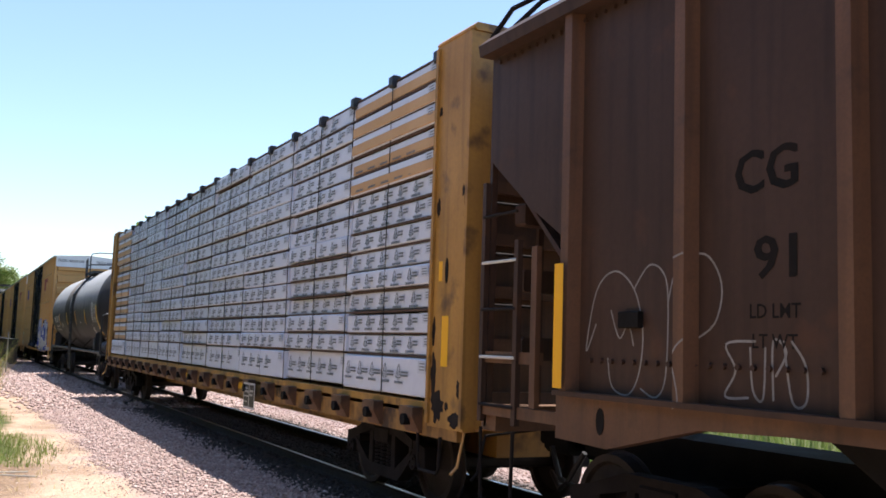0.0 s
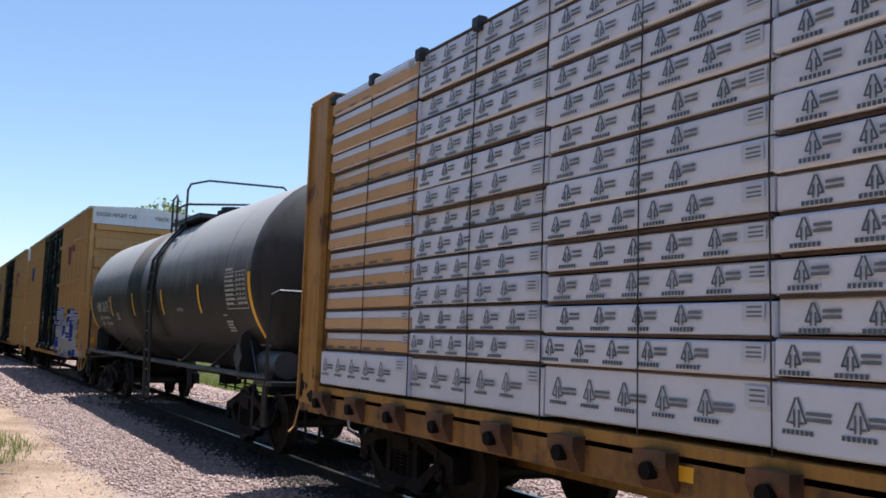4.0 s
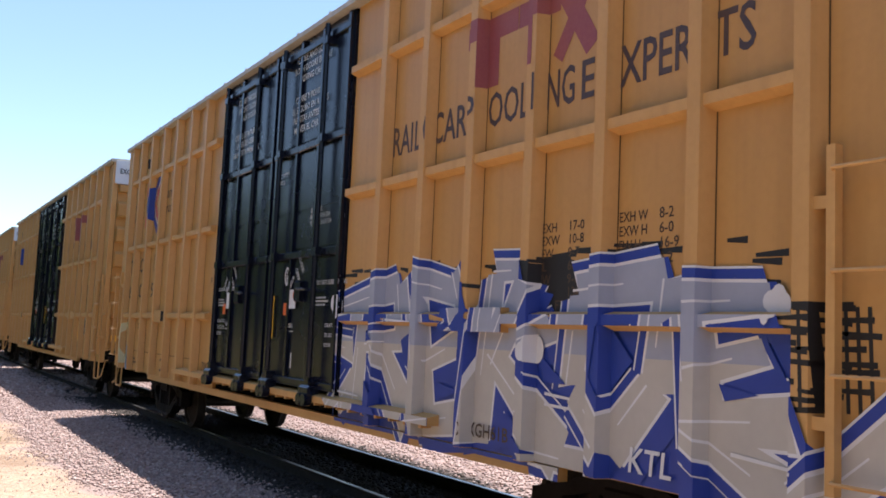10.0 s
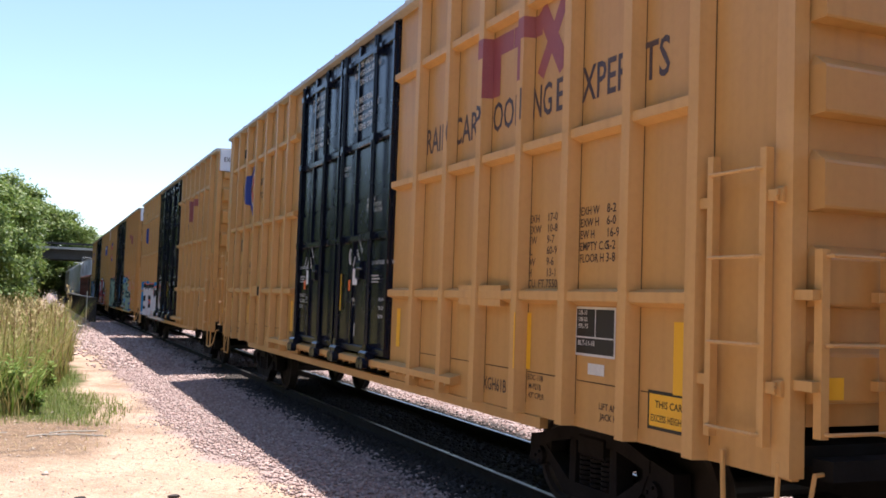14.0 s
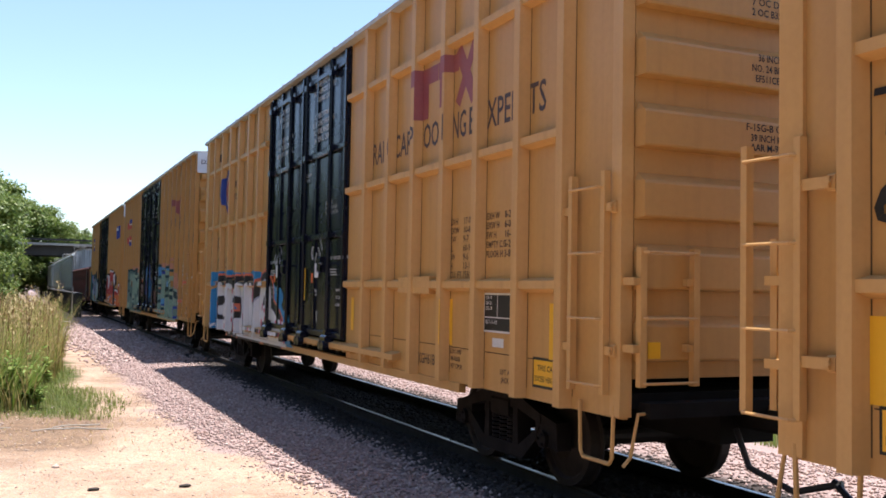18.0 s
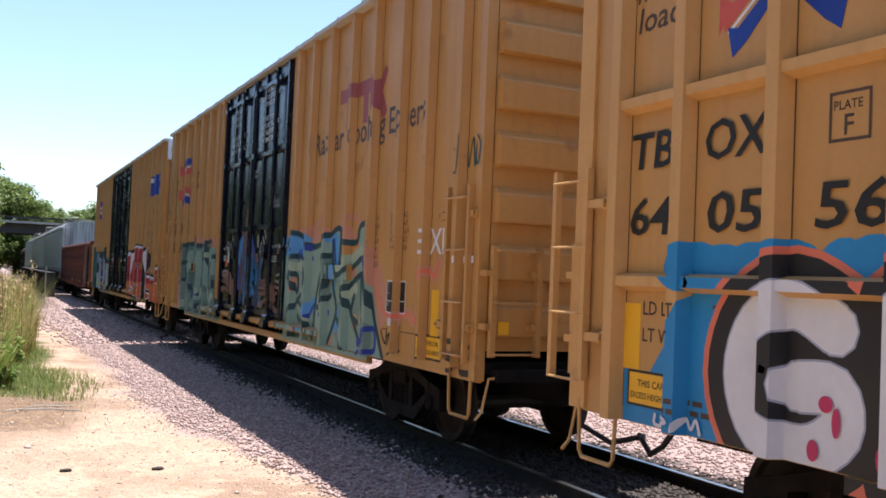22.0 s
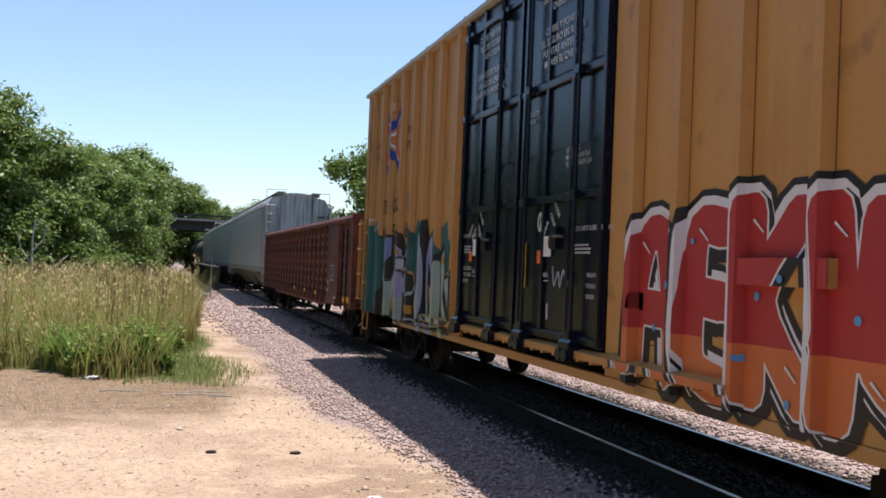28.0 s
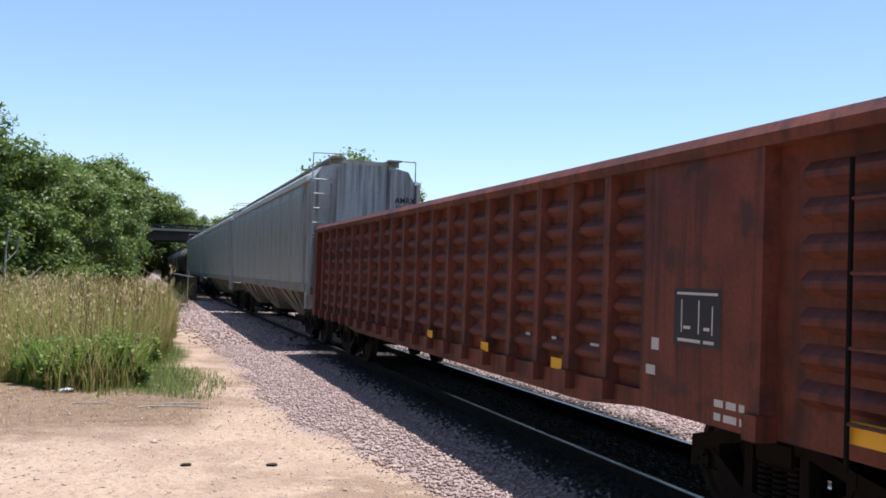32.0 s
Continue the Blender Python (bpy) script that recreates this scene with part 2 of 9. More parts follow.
def part(name, bm, material, parent, label="", at=None, smooth=False):
    """Links a bmesh (or a ready mesh) as one mesh object under a thing or a part."""
    if isinstance(bm, bmesh.types.BMesh):
        me = bpy.data.meshes.new(name)
        bm.to_mesh(me)
        bm.free()
        if smooth:
            me.polygons.foreach_set("use_smooth", [True] * len(me.polygons))
    else:
        me = bm
    if not me.materials:
        me.materials.append(material)
    ob = new(name, me)
    ob.parent = parent
    if at is not None:
        ob.matrix_basis = at
    if label:
        ob["label"] = label
    return ob


def thing(name, label, category, group="", kind="", at=None):
    ob = new(name)
    ob.empty_display_size = 0.3
    if at is not None:
        ob.matrix_basis = at
    return tagged(ob, label, category, group, kind)


def box(bm, x0, x1, y0, y1, z0, z1, c=0.0):
    """An axis box; c chamfers its edges along y."""
    if c:
        prof = [(x0 + c, z0), (x1 - c, z0), (x1, z0 + c), (x1, z1 - c), (x1 - c, z1), (x0 + c, z1), (x0, z1 - c), (x0, z0 + c)]
    else:
        prof = [(x0, z0), (x1, z0), (x1, z1), (x0, z1)]
    return extrude_y(bm, prof, y0, y1)


def extrude_y(bm, prof, y0, y1):
    a = [bm.verts.new((x, y0, z)) for x, z in prof]
    b = [bm.verts.new((x, y1, z)) for x, z in prof]
    n = len(prof)
    bm.faces.new(a)
    bm.faces.new(b[::-1])
    for i in range(n):
        bm.faces.new((a[i], b[i], b[(i + 1) % n], a[(i + 1) % n]))
    return bm


def extrude_z(bm, prof, z0, z1):
    """prof: (x, y) outline."""
    a = [bm.verts.new((x, y, z0)) for x, y in prof]
    b = [bm.verts.new((x, y, z1)) for x, y in prof]
    n = len(prof)
    bm.faces.new(a[::-1])
    bm.faces.new(b)
    for i in range(n):
        bm.faces.new((a[(i + 1) % n], b[(i + 1) % n], b[i], a[i]))
    return bm


def extrude_x(bm, prof, x0, x1):
    """prof: (y, z) outline."""
    a = [bm.verts.new((x0, y, z)) for y, z in prof]
    b = [bm.verts.new((x1, y, z)) for y, z in prof]
    n = len(prof)
    bm.faces.new(a[::-1])
    bm.faces.new(b)
    for i in range(n):
        bm.faces.new((a[(i + 1) % n], b[(i + 1) % n], b[i], a[i]))
    return bm


def tube(bm, pts, r=0.014, seg=6):
    """A round bar along a chain of points."""
    pts, r = [Vector(p) for p in pts], float(r)
    rings = []
    for i, p in enumerate(pts):
        d = (pts[min(i + 1, len(pts) - 1)] - pts[max(i - 1, 0)]).normalized()
        u = d.orthogonal().normalized()
        w = d.cross(u)
        if rings and abs(u.dot(rings_u)) < 0.99:
            u = (rings_u - d * d.dot(rings_u)).normalized()
            w = d.cross(u)
        rings_u = u
        rings.append([bm.verts.new(p + r * (math.cos(2 * math.pi * k / seg) * u + math.sin(2 * math.pi * k / seg) * w)) for k in range(seg)])
    for a, b in zip(rings, rings[1:]):
        for k in range(seg):
            bm.faces.new((a[k], a[(k + 1) % seg], b[(k + 1) % seg], b[k]))
    bm.faces.new(rings[0][::-1])
    bm.faces.new(rings[-1])
    return bm


def disc(bm, y, z, r, x0, x1, seg=20):
    """A drum whose axis lies along x."""
    return extrude_x(bm, [(y + r * math.cos(2 * math.pi * k / seg), z + r * math.sin(2 * math.pi * k / seg)) for k in range(seg)], x0, x1)


def B():
    return bmesh.new()


CACHE = {}


def shared(name, key, build, material, parent, at=None, label="", smooth=False):
    """A part whose mesh is built once and shared by all alike parts."""
    if key not in CACHE:
        bm = B()
        build(bm)
        me = bpy.data.meshes.new(name)
        bm.to_mesh(me)
        bm.free()
        if smooth:
            me.polygons.foreach_set("use_smooth", [True] * len(me.polygons))
        me.materials.append(material)
        CACHE[key] = me
    return part(name, CACHE[key], material, parent, label, at)


# flat marks (lettering, stripes, spray paint) that follow the relief of a car's side

def clip(poly, lo, hi):
    """A convex outline (v, z) cut to lo <= v <= hi."""
    for lim, sign in ((lo, 1), (hi, -1)):
        out = []
        for i, p in enumerate(poly):
            q = poly[(i + 1) % len(poly)]
            a, b = (p[0] - lim) * sign, (q[0] - lim) * sign
            if a >= 0:
                out.append(p)
            if (a >= 0) != (b >= 0):
                t = a / (a - b)
                out.append((lim, p[1] + t * (q[1] - p[1])))
        poly = out
        if len(poly) < 3:
            return []
    return poly


def marks(name, polys, material, parent, bands, lift=0.004, label=""):
    """bands: (v0, v1, x), (v0, v1, x at v0, x at v1) or (v0, v1, x, x, z0, z1): stretches of the side and how far out each lies."""
    verts, faces = [], []
    lift = 0.001 + 0.35 * lift
    paint = name.startswith("graffiti")
    for i, poly in enumerate(polys):
        lo, hi = min(p[0] for p in poly), max(p[0] for p in poly)
        for band in bands:
            v0, v1, x = band[:3]
            if v1 < lo or v0 > hi:
                continue
            c = clip(poly, v0, v1)
            if len(band) == 6 and len(c) >= 3:
                c = [(p[1], p[0]) for p in clip([(p[1], p[0]) for p in c], band[4], band[5])]
            if paint and len(band) < 6 and len(c) >= 3:
                c = [(p[1], p[0]) for p in clip([(p[1], p[0]) for p in c], 0.905, 9.0)]
            slope = (band[3] - x) / (v1 - v0) if len(band) > 3 else 0.0
            if len(c) >= 3:
                k = len(verts)
                verts += [(x + slope * (p[0] - v0) - lift - 0.00001 * (i % 23), p[0], p[1]) for p in c]
                faces.append(tuple(range(k, k + len(c))))
    if not faces:
        return None
    me = bpy.data.meshes.new(name)
    me.from_pydata(verts, [], faces)
    ob = part(name, me, material, parent, label)
    ob["kind"] = "stuff"
    return ob


GLYPHS = {}


def glyph_tris(text):
    if text not in GLYPHS:
        cu = bpy.data.curves.new("letters", "FONT")
        cu.body = text
        cu.size = 1.0
        cu.offset = 0.012
        cu.resolution_u = 2
        ob = bpy.data.objects.new("letters", cu)
        scene.collection.objects.link(ob)
        dg = bpy.context.evaluated_depsgraph_get()
        me = ob.evaluated_get(dg).to_mesh()
        me.calc_loop_triangles()
        tris = [[(me.vertices[i].co.x, me.vertices[i].co.y) for i in t.vertices] for t in me.loop_triangles]
        ob.evaluated_get(dg).to_mesh_clear()
        bpy.data.objects.remove(ob)
        GLYPHS[text] = tris
    return GLYPHS[text]


def words(text, v, z, size, stretch=1.0, slant=0.0):
    """Triangles of a line of letters on a left-hand side: it starts at v and runs towards the car's front (falling v). size: height of capitals."""
    k = size / 0.69
    return [[(v - (p[0] * stretch + p[1] * slant) * k, z + p[1] * k) for p in t] for t in glyph_tris(text)]


def fitted(text, v, width, z, size, slant=0.0):
    """words() stretched to a given width."""
    t = glyph_tris(text)
    wide = max(p[0] for q in t for p in q) * size / 0.69
    return words(text, v, z, size, width / wide, slant)


def bar(v0, v1, z0, z1):
    return [(v0, z0), (v1, z0), (v1, z1), (v0, z1)]


def scribble(v, z, wide, high, rows, seed, gap=0.45):
    """Rows of small bars for lettering too small to read."""
    rnd = random.Random(seed)
    out = []
    h = high / rows
    for r in range(rows):
        x = 0.0
        while x < wide * rnd.uniform(0.75, 1.0):
            w = rnd.uniform(0.6, 1.6) * h
            out.append(bar(v - x - w, v - x, z - (r + 1) * h, z - (r + 1) * h + h * (1 - gap)))
            x += w + 0.35 * h
    return out

# ---- railcar parts ----
R_WHEEL = 0.455
WHEELSETS = []


def build_wheelset(bm):
    for sx in (-1, 1):
        prof = [(0.09, 0.14), (0.19, 0.16), (0.37, 0.10), (0.395, 0.13), (R_WHEEL, 0.125), (R_WHEEL + 0.006, 0.02), (R_WHEEL + 0.028, 0.0), (R_WHEEL + 0.02, -0.02), (0.40, -0.02), (0.36, 0.03), (0.19, 0.07), (0.09, 0.03)]
        seg, rings = 28, []
        for r, dx in prof:
            x = sx * (0.72 + dx)
            rings.append([bm.verts.new((x, r * math.cos(2 * math.pi * k / seg), r * math.sin(2 * math.pi * k / seg))) for k in range(seg)])
        for a, b in zip(rings, rings[1:] + rings[:1]):
            for k in range(seg):
                bm.faces.new((a[k], a[(k + 1) % seg], b[(k + 1) % seg], b[k]))
    disc(bm, 0, 0, 0.085, -1.06, 1.06, 12)


def build_cap(bm):
    disc(bm, 0, 0, 0.085, -1.13, -1.06, 12)
    for k in range(3):
        a = 2 * math.pi * k / 3
        disc(bm, 0.05 * math.cos(a), 0.05 * math.sin(a), 0.017, -1.15, -1.13, 6)


def build_side_frame(bm, sx):
    x0, x1 = sorted((sx * 0.94, sx * 1.10))
    # frame as solid bars round three windows
    bars = [
        [(-1.13, 0.38), (-0.72, 0.42), (-0.72, 0.68), (-0.82, 0.70), (-1.11, 0.64)],
        [(1.13, 0.38), (1.11, 0.64), (0.82, 0.70), (0.72, 0.68), (0.72, 0.42)],
        [(-0.82, 0.60), (-0.36, 0.70), (0.36, 0.70), (0.82, 0.60), (0.82, 0.70), (0.40, 0.83), (-0.40, 0.83), (-0.82, 0.70)],
        [(-0.80, 0.58), (-0.72, 0.42), (-0.46, 0.20), (-0.38, 0.33)],
        [(0.80, 0.58), (0.38, 0.33), (0.46, 0.20), (0.72, 0.42)],
        [(-0.46, 0.20), (0.46, 0.20), (0.40, 0.33), (-0.40, 0.33)],
        [(-0.38, 0.31), (-0.27, 0.31), (-0.27, 0.72), (-0.36, 0.72)],
        [(0.38, 0.31), (0.36, 0.72), (0.27, 0.72), (0.27, 0.31)],
    ]
    for i, b in enumerate(bars):
        inset = 0.0 if i > 1 else 0.012
        extrude_x(bm, b, x0 + inset, x1 + inset)


def build_springs(bm, sx):
    for y in (-0.17, 0.0, 0.17):
        for k in range(7):
            z = 0.34 + 0.042 * k
            ring = [(sx * 1.03 + 0.075 * math.cos(2 * math.pi * j / 10), y + 0.075 * math.sin(2 * math.pi * j / 10)) for j in range(10)]
            extrude_z(bm, ring, z, z + 0.026)


def truck(car, v, n):
    """One four-wheel truck under a car, centred at v."""
    t = shared("truck", "bolster", lambda bm: (box(bm, -1.12, 1.12, -0.2, 0.2, 0.58, 0.78, 0.03), box(bm, -0.25, 0.25, -0.25, 0.25, 0.78, 0.95), box(bm, -0.8, 0.8, -0.42, -0.34, 0.38, 0.5), box(bm, -0.8, 0.8, 0.34, 0.42, 0.38, 0.5)),
               TRUCKMAT, car, pose(0, v, 0))
    for sx in (-1, 1):
        shared("side_frame", ("side_frame", sx), lambda bm: build_side_frame(bm, sx), TRUCKMAT, t)
        shared("spring_nest", ("springs", sx), lambda bm: build_springs(bm, sx), TRUCKMAT, t)["kind"] = "stuff"
    for dy in (-0.89, 0.89):
        w = shared("wheelset", "wheelset", build_wheelset, WHEELMAT, t, pose(0, dy, R_WHEEL))
        shared("bearing_cap", ("cap", dy), lambda bm: build_cap(bm), TRUCKMAT, t, pose(0, dy, R_WHEEL + 0.01))
        for sx in (-0.79, 0.79):
            shared("brake_shoe", "shoe", lambda bm: box(bm, -0.07, 0.07, -0.06, 0.06, 0.3, 0.62, 0.02), UNDER, t, pose(sx, dy * 0.42, 0))
        WHEELSETS.append((w, dy))
    return t


def coupler(car, v, sgn, mate=True):
    """Draft gear, knuckle and hoses at the end v, pointing along sgn."""
    bm = B()
    a, b = sorted((v - sgn * 0.5, v + sgn * 0.45))
    box(bm, -0.11, 0.11, a, b, 0.76, 0.98, 0.03)
    a, b = sorted((v + sgn * 0.42, v + sgn * 0.84))
    box(bm, -0.2, 0.1, a, b, 0.70, 1.02, 0.05)
    c = part("coupler", bm, UNDER, car)
    bm = B()
    tube(bm, [(-0.3, v, 0.78), (-0.34, v + sgn * 0.2, 0.5), (-0.2, v + sgn * 0.55, 0.36), (-0.06, v + sgn * 0.9, 0.48)], 0.028, 8)
    part("air_hose", bm, STRAP, c)
    bm = B()
    tube(bm, [(-0.1, v + sgn * 0.1, 1.02), (-0.75, v + sgn * 0.1, 1.0), (-1.36, v + sgn * 0.08, 0.95), (-1.43, v + sgn * 0.08, 0.62), (-1.5, v + sgn * 0.08, 0.55)], 0.016)
    part("uncoupling_lever", bm, YELLOW_POST if mate else TRUCKMAT, c)


def ladder(name, material, car, v0, v1, z0, z1, rungs, x, out=0.09, stile=0.055, feet=()):
    """A side ladder between v0 and v1 of two angle stiles; rungs: heights; feet: where its brackets reach the sheet."""
    bm = B()
    for v in (v0, v1):
        box(bm, x - out, x - out + 0.012, v - stile / 2, v + stile / 2, z0, z1)
        box(bm, x - out + 0.012, x - out + 0.06, v - stile / 2, v - stile / 2 + 0.01, z0, z1)
    lad = part(name, bm, material, car)
    for z in (z0 + 0.36, z1 - 0.3):
        for v in feet:
            near = min((v0, v1), key=lambda q: abs(q - v))
            bm = B()
            lo, hi = sorted((near, v))
            box(bm, x - out + 0.014, x - out + 0.03, lo, hi, z - 0.035, z + 0.035)
            box(bm, x - out + 0.03, x + 0.03, v - 0.03, v + 0.03, z - 0.05, z + 0.05, 0.01)
            disc(bm, v, z, 0.018, x - out - 0.004, x - out + 0.014, 6)
            part("ladder_bracket", bm, material, lad)
    for z in rungs:
        bm = B()
        tube(bm, [(x - out + 0.02, v0, z), (x - out - 0.03, v0 + 0.03, z), (x - out - 0.03, v1 - 0.03, z), (x - out + 0.02, v1, z)], 0.012)
        part("rung", bm, material, lad)
    return lad


def stirrup(material, car, v0, v1, x, top, bottom=0.53):
    bm = B()
    tube(bm, [(x, v0, top), (x, v0 + 0.02, bottom + 0.05), (x, v0 + 0.06, bottom), (x, v1 - 0.06, bottom), (x, v1 - 0.02, bottom + 0.05), (x, v1, top)], 0.018)
    part("stirrup_step", bm, material, car)


def logo_x(v, z, w, h):
    """Bent arrows crossing as an X: a blue hub with four barbed limbs, and a red limb outside each, parted by a pale line."""
    blue, red, white = [], [], []
    for sx in (1, -1):
        for sy in (1, -1):
            def at(a, b):
                return (v + sx * a * w, z + sy * b * h)
            # each limb leaves the hub steeply, bends outwards and ends in a slanted barb
            blue += [[at(0.0, 0.08), at(0.09, 0.06), at(0.15, 0.21), at(0.04, 0.22)], [at(0.04, 0.22), at(0.15, 0.21), at(0.36, 0.37), at(0.26, 0.43)], [at(0.26, 0.43), at(0.23, 0.36), at(0.40, 0.33), at(0.36, 0.50)]]
            red += [[at(0.13, 0.03), at(0.17, 0.0), at(0.31, 0.15), at(0.22, 0.19)], [at(0.22, 0.19), at(0.31, 0.15), at(0.45, 0.27), at(0.42, 0.35)], [at(0.36, 0.20), at(0.47, 0.14), at(0.47, 0.36)]]
            white += [stroke(at(0.11, 0.05), at(0.185, 0.2), 0.012, 0.012), stroke(at(0.185, 0.2), at(0.40, 0.36), 0.012, 0.012)]
    blue += [[(v - w * 0.09, z - h * 0.08), (v + w * 0.09, z - h * 0.08), (v + w * 0.09, z + h * 0.08), (v - w * 0.09, z + h * 0.08)]]
    return blue, red, white


def stroke(p, q, w0, w1, skew=0.0):
    """A thick tapering stroke as one convex outline."""
    dx, dz = q[0] - p[0], q[1] - p[1]
    n = math.hypot(dx, dz) or 1.0
    ux, uz = dx / n, dz / n
    px, pz = -uz, ux
    return [(p[0] + px * w0 + ux * skew * w0, p[1] + pz * w0 + uz * skew * w0), (p[0] - px * w0 - ux * skew * w0, p[1] - pz * w0 - uz * skew * w0),
            (q[0] - px * w1 - ux * skew * w1, q[1] - pz * w1 - uz * skew * w1), (q[0] + px * w1 + ux * skew * w1, q[1] + pz * w1 + uz * skew * w1)]


def oval(v, z, a, b, n=14, turn=0.0):
    c, s = math.cos(turn), math.sin(turn)
    return [(v + a * math.cos(2 * math.pi * k / n) * c - b * math.sin(2 * math.pi * k / n) * s, z + a * math.cos(2 * math.pi * k / n) * s + b * math.sin(2 * math.pi * k / n) * c) for k in range(n)]


def low_part(polys, z):
    """The parts of outlines below a height."""
    cut = [[(p[1], p[0]) for p in clip([(q[1], q[0]) for q in poly], -9.0, z)] for poly in polys]
    return [c for c in cut if len(c) >= 3]


def letters(car, bands, shapes, layers, fill, low=None, split=0.0, lift=0.006, gleam=None):
    """Sprayed letters one over another. shapes: for each letter its strokes (v, z, v, z, width at both ends);
    layers: (grow, paint, shift v, shift z) from the back; low: a second paint below the height split."""
    for i, strokes in enumerate(shapes):
        up = lift + 0.0011 * i * (len(layers) + 3)
        for j, (grow, m, dv, dz) in enumerate(layers):
            marks("graffiti_outline", [stroke((a + dv, b + dz), (c + dv, d + dz), w0 + grow, w1 + grow, 0.35) for a, b, c, d, w0, w1 in strokes], m, car, bands, up + 0.0011 * j)
        up += 0.0011 * len(layers)
        body = [stroke((a, b), (c, d), w0, w1, 0.2) for a, b, c, d, w0, w1 in strokes]
        marks("graffiti_letter", body, fill, car, bands, up)
        if low:
            marks("graffiti_fade", low_part(body, split), low, car, bands, up + 0.0011)
        if gleam:
            marks("graffiti_gleam", [stroke((a + w0 * 0.5, b), (a + w0 * 0.5 + (c - a) * 0.6, b + (d - b) * 0.6), 0.01, 0.006) for a, b, c, d, w0, w1 in strokes], gleam, car, bands, up + 0.0022)


def bubble(car, bands, shapes, w, layers, fill, low=None, split=0.0, lift=0.01):
    """Round letters: each a few smooth lines sprayed w wide, with outlines (grow, paint, shift v, shift z) behind them."""
    for i, curves in enumerate(shapes):
        up = lift + 0.0011 * i * (len(layers) + 2)
        for j, (grow, m, dv, dz) in enumerate(layers):
            marks("graffiti_outline", [q for c in curves for q in wave([(p[0] + dv, p[1] + dz) for p in c], w + grow, 4)], m, car, bands, up + 0.0011 * j)
        up += 0.0011 * len(layers)
        body = [q for c in curves for q in wave(c, w, 4)]
        marks("graffiti_letter", body, fill, car, bands, up)
        if low:
            marks("graffiti_fade", low_part(body, split), low, car, bands, up + 0.0011)


def lines(curves, w):
    """Several smooth sprayed lines of one width."""
    return [q for c in curves for q in wave(c, w, 5)]


def cloud(v0, v1, z0, z1, seed, puff=0.3):
    """A sprayed cloud with a lumpy upper edge."""
    rnd = random.Random(seed)
    out, v = [bar(v0, v1, z0, z1 - puff * 0.5)], v0
    while v < v1:
        a = puff * rnd.uniform(0.7, 1.4)
        out.append(oval(min(v + a * 0.5, v1), z1 - puff * 0.55 + rnd.uniform(-0.1, 0.1) * puff, a, puff * rnd.uniform(0.5, 0.9), 14))
        v += a * 0.9
    return out


def ragged(v, z, a, b, seed, n=22):
    """The outline of a patch where paint has flaked off."""
    rnd = random.Random(seed)
    return [(v + a * k * math.cos(t), z + b * k * math.sin(t)) for t, k in ((2 * math.pi * i / n, rnd.uniform(0.62, 1.1)) for i in range(n))]


def dots(v0, v1, z0, z1, n, seed, r=0.06):
    rnd = random.Random(seed)
    return [oval(rnd.uniform(v0, v1), rnd.uniform(z0, z1), r * rnd.uniform(0.5, 1.1), r * rnd.uniform(0.7, 1.5), 12) for _ in range(n)]


def hatch(v0, v1, z0, z1, n, seed, r=0.014):
    """Quick nearly level strokes of black."""
    rnd = random.Random(seed)
    out = []
    for _ in range(n):
        v, z, w = rnd.uniform(v0, v1), rnd.uniform(z0, z1), rnd.uniform(0.15, 0.4)
        out.append(stroke((v, z), (v + w, z + rnd.uniform(-0.02, 0.03)), r * 1.3, r * 0.7))
    return out


def wave(pts, w, n=8):
    """A smooth sprayed ribbon through points, with round ends."""
    run, P = [], [pts[0]] + list(pts) + [pts[-1]]
    for i in range(1, len(P) - 2):
        for k in range(n + (i == len(P) - 3)):
            t = k / n
            run.append(tuple(0.5 * (2 * P[i][d] + (P[i + 1][d] - P[i - 1][d]) * t + (2 * P[i - 1][d] - 5 * P[i][d] + 4 * P[i + 1][d] - P[i + 2][d]) * t * t + (3 * P[i][d] - P[i - 1][d] - 3 * P[i + 1][d] + P[i + 2][d]) * t ** 3) for d in (0, 1)))
    edge = []
    for i, p in enumerate(run):
        q, r = run[max(i - 1, 0)], run[min(i + 1, len(run) - 1)]
        dx, dz = r[0] - q[0], r[1] - q[1]
        m = math.hypot(dx, dz) or 1.0
        edge.append(((p[0] - dz / m * w, p[1] + dx / m * w), (p[0] + dz / m * w, p[1] - dx / m * w)))
    out = [[a[0], a[1], b[1], b[0]] for a, b in zip(edge, edge[1:])]
    return out + [oval(*run[0], w, w, 10), oval(*run[-1], w, w, 10)]


def arc(v, z, a, b, a0, a1, r=0.011, n=14):
    """A sprayed arc as a chain of short strokes."""
    pts = [(v - a * math.cos(radians(a0 + (a1 - a0) * k / n)), z + b * math.sin(radians(a0 + (a1 - a0) * k / n))) for k in range(n + 1)]
    return [stroke(p, q, r, r) for p, q in zip(pts, pts[1:])]


# ---- box car ----
CAR_L = 18.15
PX, POSTX, DOORX = -1.435, -1.545, -1.46
Z_SILL = 0.90
DOOR = (6.9, 11.45)
FRONT_POSTS = [0.86, 1.66, 2.55, 3.40, 4.27, 5.12, 6.0]
REAR_POSTS = [12.35, 13.23, 14.15, 15.05, 15.96, 16.85, 17.6]
FRONT_RIBS = [0.5, 1.33, 2.12, 3.02, 3.87, 4.75, 5.6, 6.35]
REAR_RIBS = [11.75, 12.2, 13.05, 13.93, 14.8, 15.68, 16.62, 17.5]


def hat(bm, v, z0, z1, foot, face, x0, x1):
    """A pressed hat-section post on the left-hand side."""
    prof = [(x0, v - foot), (x1, v - face), (x1, v + face), (x0, v + foot)]
    return extrude_z(bm, [(x, y) for x, y in prof][::-1], z0, z1)


